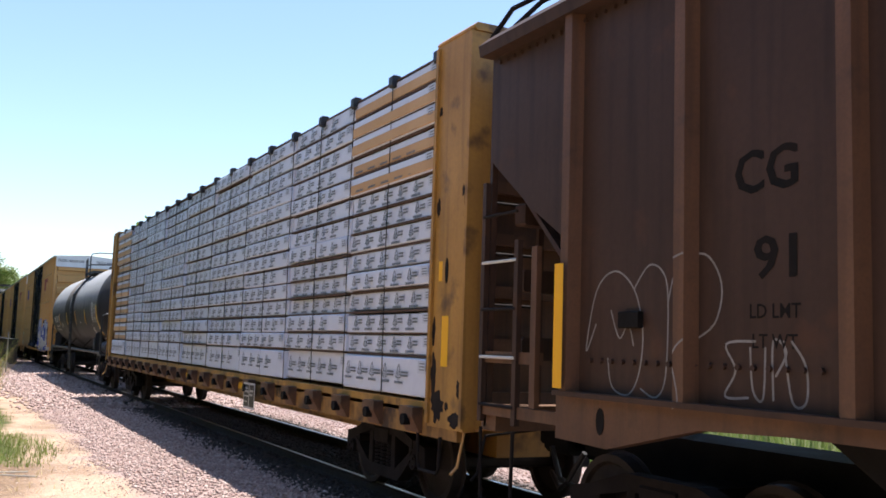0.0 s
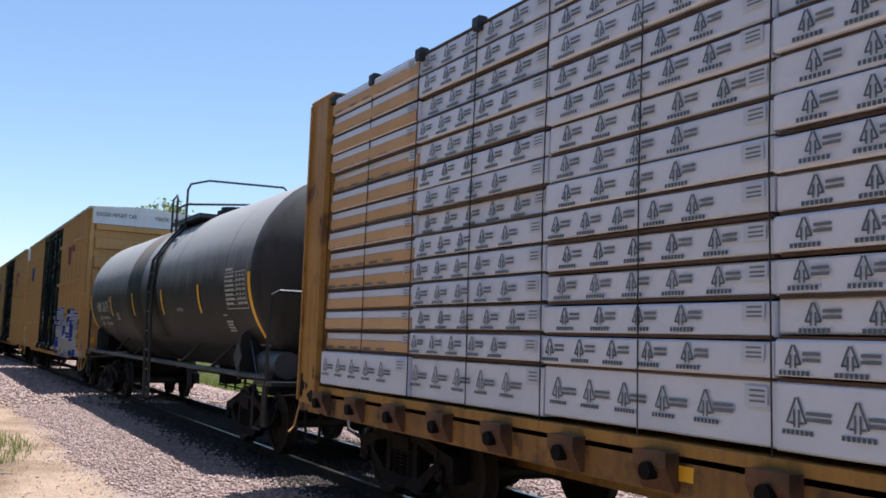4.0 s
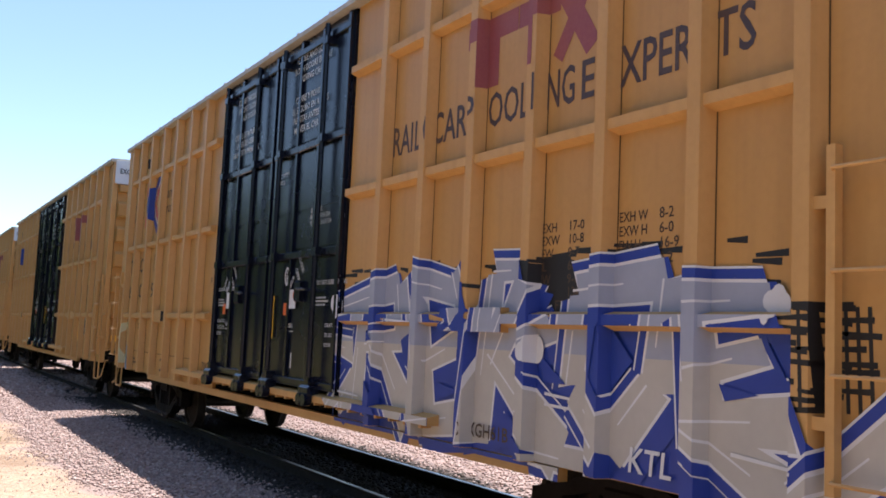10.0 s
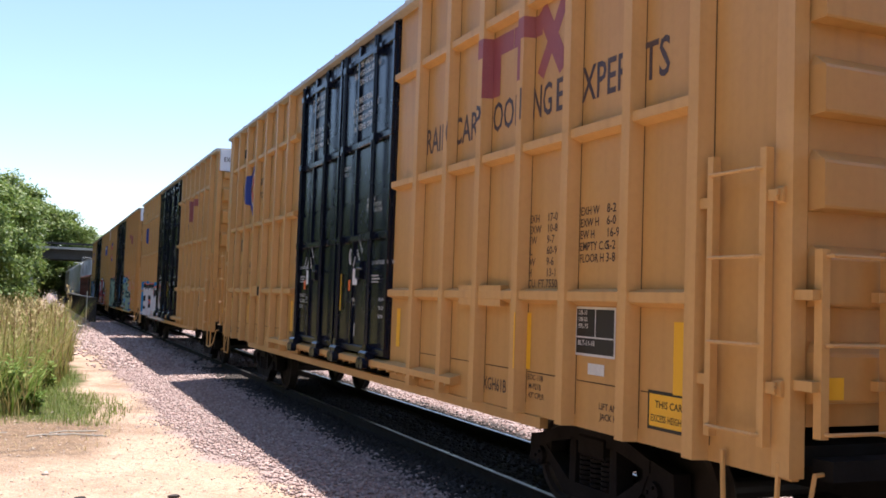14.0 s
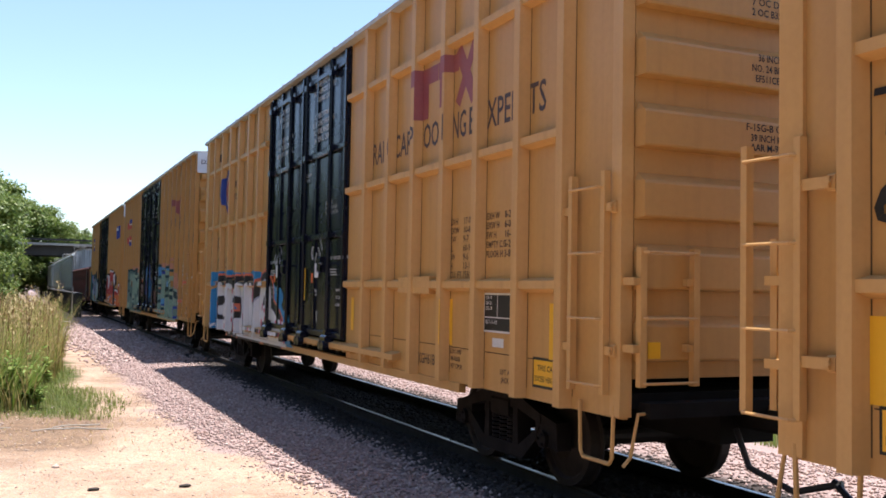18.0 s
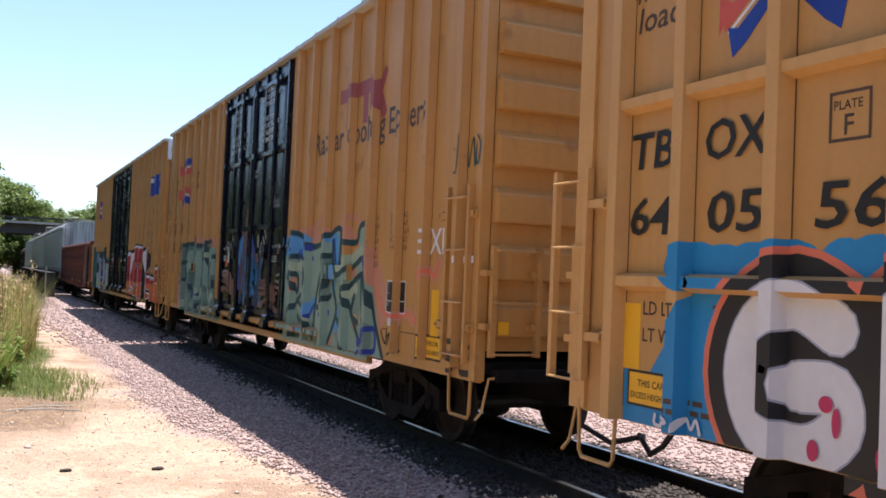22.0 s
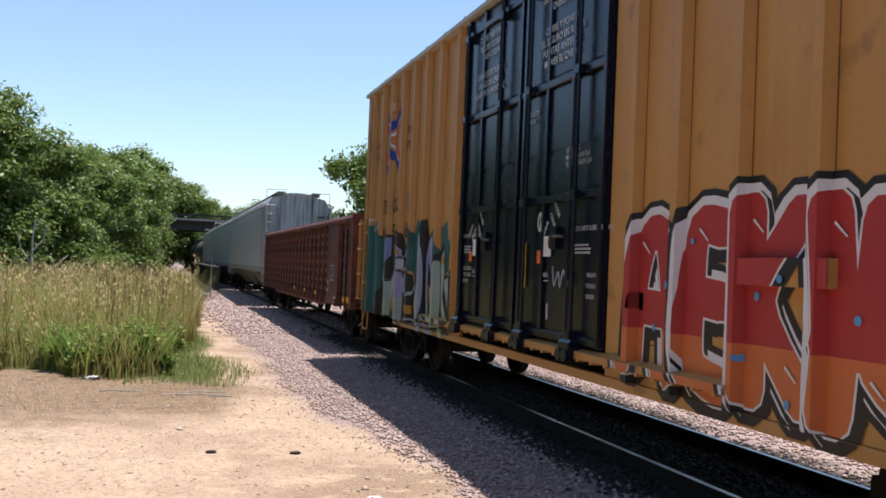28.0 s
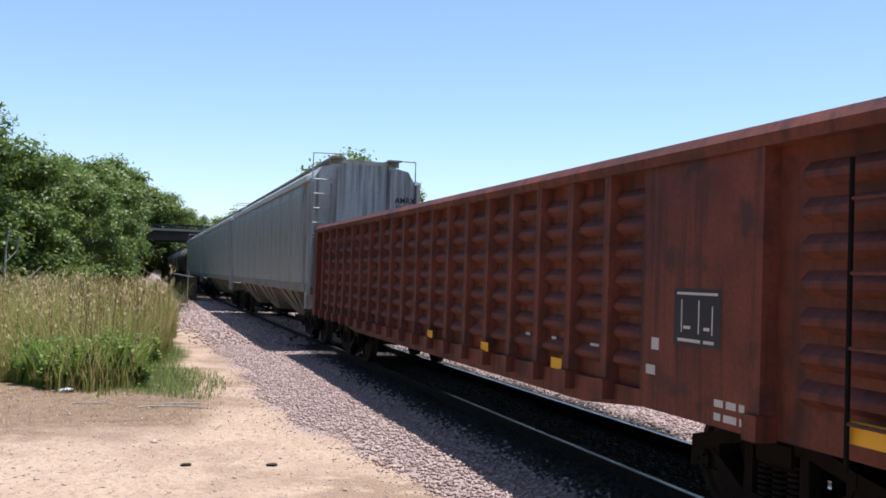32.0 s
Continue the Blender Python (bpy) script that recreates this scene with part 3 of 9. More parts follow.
def boxcar(u, style, label, number, worn=0, Z_EAVE=5.51, rear=None):
    car = thing("box_car", label, "box car", "yellow box cars of the train", at=pose(0, u, 0))
    L = CAR_L
    posts = (FRONT_POSTS, REAR_POSTS) if style == "railed" else (FRONT_RIBS, rear or REAR_RIBS)
    face, foot, px = (0.055, 0.085, POSTX) if style == "railed" else (0.05, 0.075, POSTX + 0.012)
    ycol = YELLOW if worn == 0 else YELLOW_OLD
    # side sheets, one panel between each pair of posts
    for seq in (sorted([0.02] + posts[0] + [DOOR[0]]), sorted([DOOR[1]] + posts[1] + [L - 0.02])):
        for a, b in zip(seq, seq[1:]):
            bm = B()
            box(bm, PX, PX + 0.05, a + 0.001, b - 0.001, Z_SILL, Z_EAVE - 0.05)
            part("side_panel", bm, ycol, car)
    for v in posts[0] + posts[1]:
        shared("side_post", (style, "post", worn, Z_EAVE), lambda bm: hat(bm, 0, Z_SILL + (0.0 if style == "railed" else 0.12), Z_EAVE - 0.04, foot, face, PX, px), YELLOW_POST if worn == 0 else ycol, car, pose(0, v, 0))
    for v in (0.0, L):
        bm = B()
        a, b = (v - 0.012, v + 0.16) if v == 0 else (v - 0.16, v + 0.012)
        extrude_z(bm, [(PX - 0.055, a), (PX + 0.06, a), (PX + 0.06, b), (PX - 0.03, b)] if v == 0 else [(PX - 0.03, a), (PX + 0.06, a), (PX + 0.06, b), (PX - 0.055, b)], Z_SILL + 0.02, Z_EAVE - 0.02)
        part("corner_post", bm, YELLOW_POST if worn == 0 else ycol, car)
    if style == "railed":
        for half, (a, b) in enumerate(((0.86, DOOR[0]), (11.72, 17.65))):
            for zr in (4.70, 3.33, 1.97):
                seq = sorted([a] + [p for p in posts[half] if a < p < b] + [b])
                for p, q in zip(seq, seq[1:]):
                    if q - p < 0.3:
                        continue
                    shared("side_rail", ("side_rail", round(q - p, 3)), lambda m: extrude_y(m, [(PX, -0.075), (POSTX + 0.02, -0.04), (POSTX + 0.02, 0.035), (PX, 0.06)], 0.06, q - p - 0.06), YELLOW_POST, car, pose(0, p, zr))
    # far side, ends, floor, roof
    bm = B()
    box(bm, 1.42, 1.47, 0.02, L - 0.02, Z_SILL, Z_EAVE - 0.05)
    for v in posts[0] + posts[1]:
        box(bm, 1.47, 1.54, v - 0.06, v + 0.06, Z_SILL, Z_EAVE - 0.05)
    part("far_side", bm, ycol, car)
    bm = B()
    box(bm, -1.41, 1.41, 0.05, L - 0.05, 0.98, 1.10)
    part("floor_frame", bm, UNDER, car)
    for v, sg in ((0.0, -1), (L, 1)):
        bm = B()
        a, b = sorted((v, v - sg * 0.04))
        box(bm, -1.36, 1.42, a, b, 1.22, 5.02)
        end = part("end_wall", bm, ycol, car)
        for k in range(7):
            z = 1.37 + 0.575 * k
            bm = B()
            w0, w1 = 1.36, 1.33
            # a broad pressed ridge: sharp lower lip, flat face, sloping top
            rows = [(z - 0.015, 0.0), (z, 0.095), (z + 0.015, 0.1), (z + 0.27, 0.1), (z + 0.29, 0.092), (z + 0.36, 0.0)] if k < 6 else [(z - 0.015, 0.0), (z, 0.095), (z + 0.015, 0.1), (z + 0.16, 0.1), (z + 0.165, 0.0)]
            vs = []
            for zz, dpt in rows:
                vs.append([bm.verts.new((x, v + sg * (0.001 + (dpt if abs(x) < w0 else 0.0)), zz)) for x in (-w0, -w1, w1, w0)])
            for r0, r1 in zip(vs, vs[1:]):
                for j in range(3):
                    bm.faces.new((r0[j], r0[j + 1], r1[j + 1], r1[j]) if sg < 0 else (r0[j], r1[j], r1[j + 1], r0[j + 1]))
            part("ridge", bm, ycol, end)
        bm = B()
        extrude_y(bm, [(-1.45, 5.02), (1.45, 5.02), (1.45, Z_EAVE - 0.02), (0.02, Z_EAVE + 0.085), (-0.02, Z_EAVE + 0.085), (-1.45, Z_EAVE - 0.02)], *sorted((v + sg * 0.06, v - sg * 0.05)))
        box(bm, -1.44, 1.44, *sorted((v + sg * 0.09, v - sg * 0.05)), 5.0, 5.06)
        part("end_cap", bm, WHITE, car, "white excess-height end cap")
        if sg < 0:
            # lettering on the end, facing -y
            tris = []
            small = (("SPRG", 0.0, 4.47, 0.16, 0.06), ("7 OC D5   7 IC D5", -0.24, 4.38, 0.72, 0.06), ("2 OC B353  2 IC B354", -0.24, 4.29, 0.74, 0.06), ("36 INCH WHEELS", -0.17, 3.9, 0.56, 0.06), ("NO. 24 BRAKE BEAMS", -0.24, 3.81, 0.7, 0.06), ("EF511CE  COUPLERS", -0.2, 3.72, 0.66, 0.06), ("F-15G-B CUSHION UNIT", -0.3, 3.3, 0.95, 0.06), ("39 INCH M-618 HOSE", -0.25, 3.21, 0.68, 0.06), ("AAR M-927-23-0390", -0.25, 3.13, 0.68, 0.06)) if style == "railed" else ()
            for text, x, z, size, high in (("EXCESS HEIGHT CAR", -1.36, 5.24, 1.2, 0.115), ("TBOX " + number, 0.38, 5.24, 1.0, 0.115)) + small:
                k = high / 0.69
                wide = size / max(p[0] for t in glyph_tris(text) for p in t)
                y = v - (0.066 if z > 5 else 0.105)
                tris += [[(x + p[0] * wide, y, z + p[1] * k) for p in t] for t in glyph_tris(text)]
            me = bpy.data.meshes.new("end_lettering")
            me.from_pydata([p for t in tris for p in t], [], [(3 * i, 3 * i + 1, 3 * i + 2) for i in range(len(tris))])
            part("end_lettering", me, TXT_BLACK, car)["kind"] = "stuff"
    bm = B()
    prof = [(-1.50, Z_EAVE - 0.06), (-1.56, Z_EAVE - 0.05), (-1.56, Z_EAVE + 0.01), (-0.02, Z_EAVE + 0.11), (0.02, Z_EAVE + 0.11), (1.56, Z_EAVE + 0.01), (1.56, Z_EAVE - 0.05), (1.50, Z_EAVE - 0.06)]
    extrude_y(bm, prof, -0.03, L + 0.03)
    roof = part("roof", bm, ROOFMAT, car)
    for k in range(18):
        shared("roof_rib", ("roof_rib", Z_EAVE), lambda b: extrude_y(b, [(-1.55, Z_EAVE + 0.012), (0, Z_EAVE + 0.112), (1.55, Z_EAVE + 0.012), (1.55, Z_EAVE + 0.04), (0, Z_EAVE + 0.15), (-1.55, Z_EAVE + 0.04)], -0.03, 0.03), ROOFMAT, roof, pose(0, 0.5 + k, 0))
    # sills
    bm = B()
    box(bm, -0.3, 0.3, 0.2, L - 0.2, 0.62, 0.97)
    part("center_sill", bm, UNDER, car)
    bm = B()
    box(bm, PX - 0.02, PX + 0.06, 3.0, 15.4, Z_SILL - 0.10, Z_SILL - 0.002)
    part("side_sill", bm, ycol, car)
    for v in (4.5, 6.0, 7.5, 9.1, 10.6, 12.1, 13.6):
        shared("cross_bearer", "bearer", lambda m: box(m, -1.37, 1.37, -0.07, 0.07, 0.80, 0.97), UNDER, car, pose(0, v, 0))
    bm = B()
    extrude_y(bm, [(PX, 1.02), (POSTX - 0.01, 1.02), (POSTX - 0.01, 1.09), (PX, 1.12)], 4.75, 13.4)
    trk = part("door_track", bm, YELLOW_POST if worn == 0 else ycol, car)
    for k in range(29):
        shared("track_tab", "track_tab", lambda b: box(b, POSTX - 0.005, PX, -0.02, 0.02, 0.99, 1.02), YELLOW_POST, trk, pose(0, 4.9 + 0.3 * k, 0))
    # plug doors
    d0, d1 = DOOR
    mid = 9.19
    for a, b in ((d0 + 0.03, mid - 0.02), (mid + 0.02, d1 - 0.03)):
        bm = B()
        box(bm, DOORX, DOORX + 0.06, a, b, 1.14, Z_EAVE - 0.06)
        door = part("plug_door", bm, BLACK, car, "glossy black plug door leaf")
        w = b - a
        for f in (0.03, 0.36, 0.66, 0.97):
            shared("door_stiffener", ("stiffener", Z_EAVE), lambda m: box(m, DOORX - 0.045, DOORX, -0.03, 0.03, 1.16, Z_EAVE - 0.08), BLACK, door, pose(0, a + w * f, 0))
        # sunk panes between the bars catch the light at slightly different tilts
        for f0, f1 in ((0.05, 0.34), (0.38, 0.64), (0.68, 0.95)):
            for z0, z1 in ((1.25, 2.64), (2.80, 3.22), (3.27, 3.96), (4.12, 5.24)):
                bm = B()
                tilt = 0.004 * math.sin(a * 3 + f0 * 17 + z0 * 7)
                x = DOORX - 0.012
                vs = [bm.verts.new(p) for p in ((x + tilt, a + w * f0, z0), (x - tilt, a + w * f1, z0), (x - tilt * 0.5, a + w * f1, z1), (x + tilt * 0.5, a + w * f0, z1))]
                bs = [bm.verts.new((DOORX + 0.01, q.co.y, q.co.z)) for q in vs]
                bm.faces.new(vs[::-1])
                for i in range(4):
                    bm.faces.new((vs[i], vs[(i + 1) % 4], bs[(i + 1) % 4], bs[i]))
                part("door_sheet", bm, BLACK, door)
        for z in (1.2, 2.72, 4.04, 5.28):
            bm = B()
            box(bm, DOORX - 0.055, DOORX, a + 0.02, b - 0.02, z - 0.045, z + 0.045, 0.012)
            part("cross_bar", bm, BLACK, door)
        for v in (7.49, 8.83) if a < 8 else (9.81, 11.2):
            bm = B()
            tube(bm, [(DOORX - 0.10, v, 1.0), (DOORX - 0.10, v, 5.40)], 0.032, 8)
            for z in (1.25, 2.72, 4.04, 5.2):
                box(bm, DOORX - 0.13, DOORX, v - 0.06, v + 0.06, z - 0.045, z + 0.045)
            part("lock_rod", bm, BLACK, door)
            bm = B()
            box(bm, DOORX - 0.16, DOORX - 0.02, v - 0.13, v + 0.13, 1.02, 1.2, 0.03)
            disc(bm, v - 0.07, 1.04, 0.07, DOORX - 0.19, DOORX - 0.1, 12)
            disc(bm, v + 0.07, 1.04, 0.07, DOORX - 0.19, DOORX - 0.1, 12)
            part("door_roller", bm, BLACK, door)
        bm = B()
        box(bm, DOORX - 0.07, DOORX, a + w * 0.47, a + w * 0.55, 2.15, 2.4, 0.02)
        tube(bm, [(DOORX - 0.08, a + w * 0.5, 2.3), (DOORX - 0.15, a + w * 0.3, 2.28)], 0.018)
        part("door_handle", bm, BLACK, door)
    # trucks, couplers, ladders, steps
    truck(car, 2.15 + 0.55, 0)
    truck(car, L - 2.7, 1)
    coupler(car, 0.0, -1)
    coupler(car, L, 1)
    ym = YELLOW_POST if worn == 0 else ycol
    steps = (1.15, 1.69, 2.23, 2.77)
    ladder("side_ladder", ym, car, 0.19, 0.68, 1.08, 2.9, steps, PX - 0.01, feet=(0.08, 0.86))
    ladder("side_ladder", ym, car, L - 0.18, L + 0.28, 1.15, 2.88, steps, PX - 0.01, feet=(L - 0.42,))
    for v, sg in ((0.0, -1), (L, 1)):
        bm = B()
        for x in (-1.38, -0.86):
            box(bm, x - 0.03, x + 0.03, *sorted((v + sg * 0.16, v + sg * 0.17)), 1.17, 2.27)
            box(bm, x - 0.03, x - 0.02, *sorted((v + sg * 0.11, v + sg * 0.16)), 1.17, 2.27)
            box(bm, x - 0.09, x + 0.03, *sorted((v, v + sg * 0.158)), 1.44, 1.5)
            box(bm, x - 0.09, x + 0.03, *sorted((v, v + sg * 0.158)), 1.97, 2.03)
        el = part("end_ladder", bm, ym, car)
        bm = B()
        box(bm, -1.29, -1.17, *sorted((v + sg * 0.1, v + sg * 0.108)), 1.39, 1.52)
        part("end_reflector", bm, REFLECT, el, "small yellow reflector")
        for z in (1.2, 1.71, 2.23):
            bm = B()
            tube(bm, [(-1.38, v + sg * 0.17, z), (-1.36, v + sg * 0.2, z), (-0.88, v + sg * 0.2, z), (-0.86, v + sg * 0.17, z)], 0.013)
            part("rung", bm, ym, el)
        bm = B()
        box(bm, -1.3, 1.3, *sorted((v, v + sg * 0.16)), 0.92, 1.04)
        part("end_sill", bm, UNDER, car)
    stirrup(ym, car, 0.1, 0.6, PX - 0.03, 1.0)
    stirrup(ym, car, L - 0.6, L - 0.1, PX - 0.03, 1.0)
    bm = B()
    box(bm, PX - 0.09, PX, 16.02 if style == "railed" else 15.62, 16.3 if style == "railed" else 15.9, 4.86, 5.04)
    part("vent_box", bm, UNDER if style == "railed" else ym, car)
    bm = B()
    box(bm, PX - 0.085, PX, 14.24, 15.0, 1.85, 2.07)
    lb = part("latch_box", bm, ym, car)
    bm = B()
    box(bm, PX - 0.094, PX - 0.086, 14.27, 14.46, 1.87, 2.05)
    part("latch_opening", bm, UNDER, lb, "dark latch opening")
    bm = B()
    box(bm, PX - 0.085, PX, 3.72, 4.68, 1.86, 2.06)
    part("latch_box", bm, ym, car)
    # relief bands for marks
    ps = sorted(posts[0] + posts[1])
    bands, edge = [], 0.16
    for p in ps:
        hi = min(p - foot, DOOR[0]) if p > DOOR[1] and edge < DOOR[0] else p - foot
        if edge < hi:
            bands.append((edge, hi, PX))
        if p > DOOR[1] and edge < DOOR[0]:
            bands += [(DOOR[0] + 0.03, DOOR[1] - 0.03, DOORX - 0.017), (DOOR[1], p - foot, PX)]
        bands.append((p - face, p + face, px))
        edge = p + foot
    bands += [(edge, L - 0.16, PX), (0.0, 0.15, PX - 0.05), (L - 0.15, L, PX - 0.05)]
    # thin dark seams where the posts meet the sheets, their shadow lines painted in
    marks("sheet_seam", [bar(p + s * (foot + 0.012) - 0.006, p + s * (foot + 0.012) + 0.006, Z_SILL + 0.1, Z_EAVE - 0.12) for p in ps for s in (-1, 1)] + [bar(p + foot + 0.03, q - foot - 0.03, 1.274, 1.284) for p, q in zip(ps, ps[1:]) if q - p < 1.2], SEAM, car, bands, 0.002)
    # the same relief with the posts' flanks and the rails, for spray paint
    wet = list(bands)
    for p in ps:
        wet += [(p - foot, p - face, PX, px), (p + face, p + foot, px, PX)]
    if style == "railed":
        stops = [0.86] + ps + [17.65]
        for a, b in zip(stops, stops[1:]):
            if b - a > 0.3 and not (a < DOOR[0] < b):
                wet.append((a + 0.06, b - 0.06, POSTX + 0.02, POSTX + 0.02, 1.93, 2.005))
        wet += [(6.06, DOOR[0] - 0.06, POSTX + 0.02, POSTX + 0.02, 1.93, 2.005), (11.78, 12.29, POSTX + 0.02, POSTX + 0.02, 1.93, 2.005)]
    wet += [(14.47, 15.0, PX - 0.087, PX - 0.087, 1.85, 2.07), (3.72, 4.68, PX - 0.087, PX - 0.087, 1.86, 2.06)]
    wet.append((3.0, 15.4, PX - 0.022, PX - 0.022, 0.80, 0.898))
    wet.append((4.76, 13.39, POSTX - 0.012, POSTX - 0.012, 1.02, 1.09))
    return car, bands, wet


def box_lettering(car, bands, wet, style, number, seed, front=True, back=0.0):
    """The usual marks of the cars: slogan, number, data, reflectors and placards."""
    def put(name, polys, m, lift=0.005, label="", on=None):
        marks(name, [[(p[0] + (back if p[1] < 3.4 else 0.0), p[1] + (0.2 if p[1] > 3.4 else 0.1)) if p[0] > 14.2 else p for p in q] for q in polys] if back else polys, m, car, on or bands, lift, label)
    if style == "railed":
        put("slogan_lettering", fitted("RAI", 5.92, 0.42, 3.6, 0.29) + fitted("L", 5.47, 0.13, 3.6, 0.29) + fitted("CAR", 5.12, 0.62, 3.6, 0.29) + fitted("OOL", 4.16, 0.6, 3.6, 0.29) + fitted("ING", 3.4, 0.42, 3.6, 0.29) + fitted("E", 2.92, 0.17, 3.6, 0.29) + fitted("XPER", 2.47, 0.7, 3.6, 0.29) + fitted("TS", 1.6, 0.33, 3.6, 0.29), TXT_BROWN2)
        put("slogan_lettering", fitted("P", 4.42, 0.2, 3.6, 0.29), TXT_BROWN2, on=wet)
    elif style == "ribbed":
        put("slogan_lettering", fitted("Railcar", 5.6, 1.3, 3.72, 0.33) + fitted("Pooling", 4.15, 1.4, 3.72, 0.33) + fitted("Experts", 2.65, 1.32, 3.72, 0.33), TXT_BROWN2)
    else:
        put("slogan_lettering", fitted("Railcar Pooling", 2.75, 2.1, 3.52, 0.24) + fitted("Experts", 2.6, 1.0, 3.16, 0.24) + [bar(1.5, 2.5, 2.84, 3.0)], TXT_BROWN2)
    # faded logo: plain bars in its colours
    lg = [bar(3.75, 4.52, 4.36, 4.56), bar(4.02, 4.22, 3.95, 4.36), bar(3.18, 3.74, 4.36, 4.56), bar(3.4, 3.58, 3.97, 4.36), stroke((3.2, 4.6), (2.78, 3.98), 0.09, 0.09), stroke((2.78, 4.6), (3.2, 3.98), 0.07, 0.07)]
    if style != "plain":
        put("faded_logo", lg, MAROON, on=wet)
    # number at the rear end
    b, r, w = logo_x(15.98, 4.12, 1.25, 1.25)
    put("arrow_logo_white", w, WHITE, 0.004, on=wet)
    put("arrow_logo_blue", b, BLUE, 0.008, on=wet)
    put("arrow_logo_red", r, SIGNRED, 0.006, on=wet)
    put("road_lettering", fitted("any", 14.98, 0.5, 4.14, 0.2, 0.18) + fitted("road", 14.98, 0.58, 3.86, 0.2, 0.18) + fitted("next", 17.5, 0.5, 4.12, 0.19, 0.15) + fitted("load", 17.48, 0.5, 3.88, 0.19, 0.15), TXT_BROWN)
    put("reporting_mark", fitted("TB", 17.5, 0.5, 2.82, 0.27, 0.1) + fitted("OX", 16.68, 0.6, 2.82, 0.27, 0.1) + fitted(number[:2], 17.5, 0.5, 2.32, 0.27, 0.1) + fitted(number[2:4], 16.64, 0.53, 2.32, 0.27, 0.1) + fitted(number[4:], 15.7, 0.55, 2.32, 0.27, 0.1), TXT_BLACK, 0.037, "black reporting mark")
    pl = [bar(15.3, 15.6, 2.82, 2.84), bar(15.3, 15.6, 3.1, 3.12), bar(15.3, 15.32, 2.82, 3.12), bar(15.58, 15.6, 2.82, 3.12)] + words("PLATE", 15.57, 3.01, 0.055, 0.95) + words("F", 15.5, 2.86, 0.12)
    put("plate_mark", pl, TXT_BROWN)
    put("load_lettering", words("LD LMT", 17.3, 1.72, 0.1, 0.95) + words("LT WT", 17.3, 1.52, 0.1, 0.95) + words("205100", 16.55, 1.72, 0.1) + words("80900", 16.5, 1.52, 0.1), TXT_BROWN)
    put("small_lettering", scribble(17.0, 1.18, 0.5, 0.14, 2, seed) + scribble(14.5, 1.26, 0.3, 0.26, 3, seed + 1) + words("70K", 12.07, 1.13, 0.13) + words("R", 11.86, 2.48, 0.09), TXT_BROWN)
    if 1 < seed < 5:
        put("warning_plate", [bar(16.97, 17.45, 1.03, 1.3)], TXT_BLACK, 0.005)
        put("warning_plate_face", [bar(16.99, 17.43, 1.05, 1.28)], REFLECT, 0.007)
        put("warning_lettering", words("THIS CAR", 17.33, 1.18, 0.05) + fitted("EXCESS HEIGHT", 17.41, 0.4, 1.09, 0.045), TXT_BLACK, 0.010)
    # dimension table at the front end
    left = ["EXH", "EXW", "EW", "IL", "IW", "H", "CU. FT."]
    right = ["17-0", "10-8", "9-7", "60-9", "9-6", "13-1", "7550"]
    t = []
    for k in range(7):
        z = 2.63 - 0.098 * k
        t += words(left[k], 3.33, z, 0.07) + words(right[k], 3.0, z, 0.07)
    for k, (a, c) in enumerate((("EXH W", "8-2"), ("EXW H", "6-0"), ("EW H", "16-9"), ("EMPTY C.G.", "5-2"), ("FLOOR H", "3-8"))):
        t += words(a, 2.44, 2.64 - 0.098 * k, 0.068, 0.88) + words(c, 2.05, 2.64 - 0.098 * k, 0.07)
    put("data_lettering", t, TXT_BROWN)
    if not front:
        return door_marks(put, seed)
    put("data_placard", [bar(1.9, 2.46, 1.49, 1.88)], TXT_BLACK, 0.006, "black data placard with white lines")
    put("placard_lines", [bar(1.91, 2.45, 1.63, 1.642), bar(2.17, 2.18, 1.64, 1.87), bar(1.9, 2.46, 1.865, 1.885), bar(1.9, 2.46, 1.485, 1.505), bar(1.885, 1.905, 1.485, 1.885), bar(2.455, 2.475, 1.485, 1.885), bar(2.03, 2.27, 1.34, 1.43)] + words("DB-10", 2.43, 1.82, 0.035) + words("DB-20", 2.43, 1.765, 0.035) + words("BPL-75", 2.43, 1.71, 0.035) + words("BLT-11-18", 2.43, 1.57, 0.04), TXT_WHITE, 0.009)
    put("reflector_strip", [bar(3.24, 3.37, 1.30, 1.81), bar(6.58, 6.7, 1.31, 1.78), bar(11.9, 12.02, 1.27, 1.8), bar(15.06, 15.18, 1.3, 1.8), bar(17.32, 17.52, 1.3, 1.8), bar(0.97, 1.16, 1.29, 1.8)], REFLECT, 0.006, "yellow reflector strip")
    wp = 1.0 if style == "railed" else 0.9
    put("warning_plate", [bar(wp - 0.03, wp + 0.45, 1.02, 1.3)], TXT_BLACK, 0.005)
    put("warning_plate_face", [bar(wp - 0.01, wp + 0.43, 1.045, 1.275)], REFLECT, 0.007)
    put("warning_lettering", words("THIS CAR", wp + 0.36, 1.18, 0.05) + fitted("EXCESS HEIGHT", wp + 0.41, 0.39, 1.08, 0.048), TXT_BLACK, 0.010)
    if style == "railed":
        put("stencil", fitted("XGH61B", 4.2, 0.5, 1.04, 0.12) + words("EOC-10B", 3.28, 1.21, 0.05) + words("M-921B", 3.26, 1.13, 0.05) + words("43\" CPLR", 3.26, 1.05, 0.05) + words("LIFT AND", 2.1, 1.08, 0.05) + words("JACK HERE", 2.08, 1.0, 0.05), TXT_BROWN)
    door_marks(put, seed)


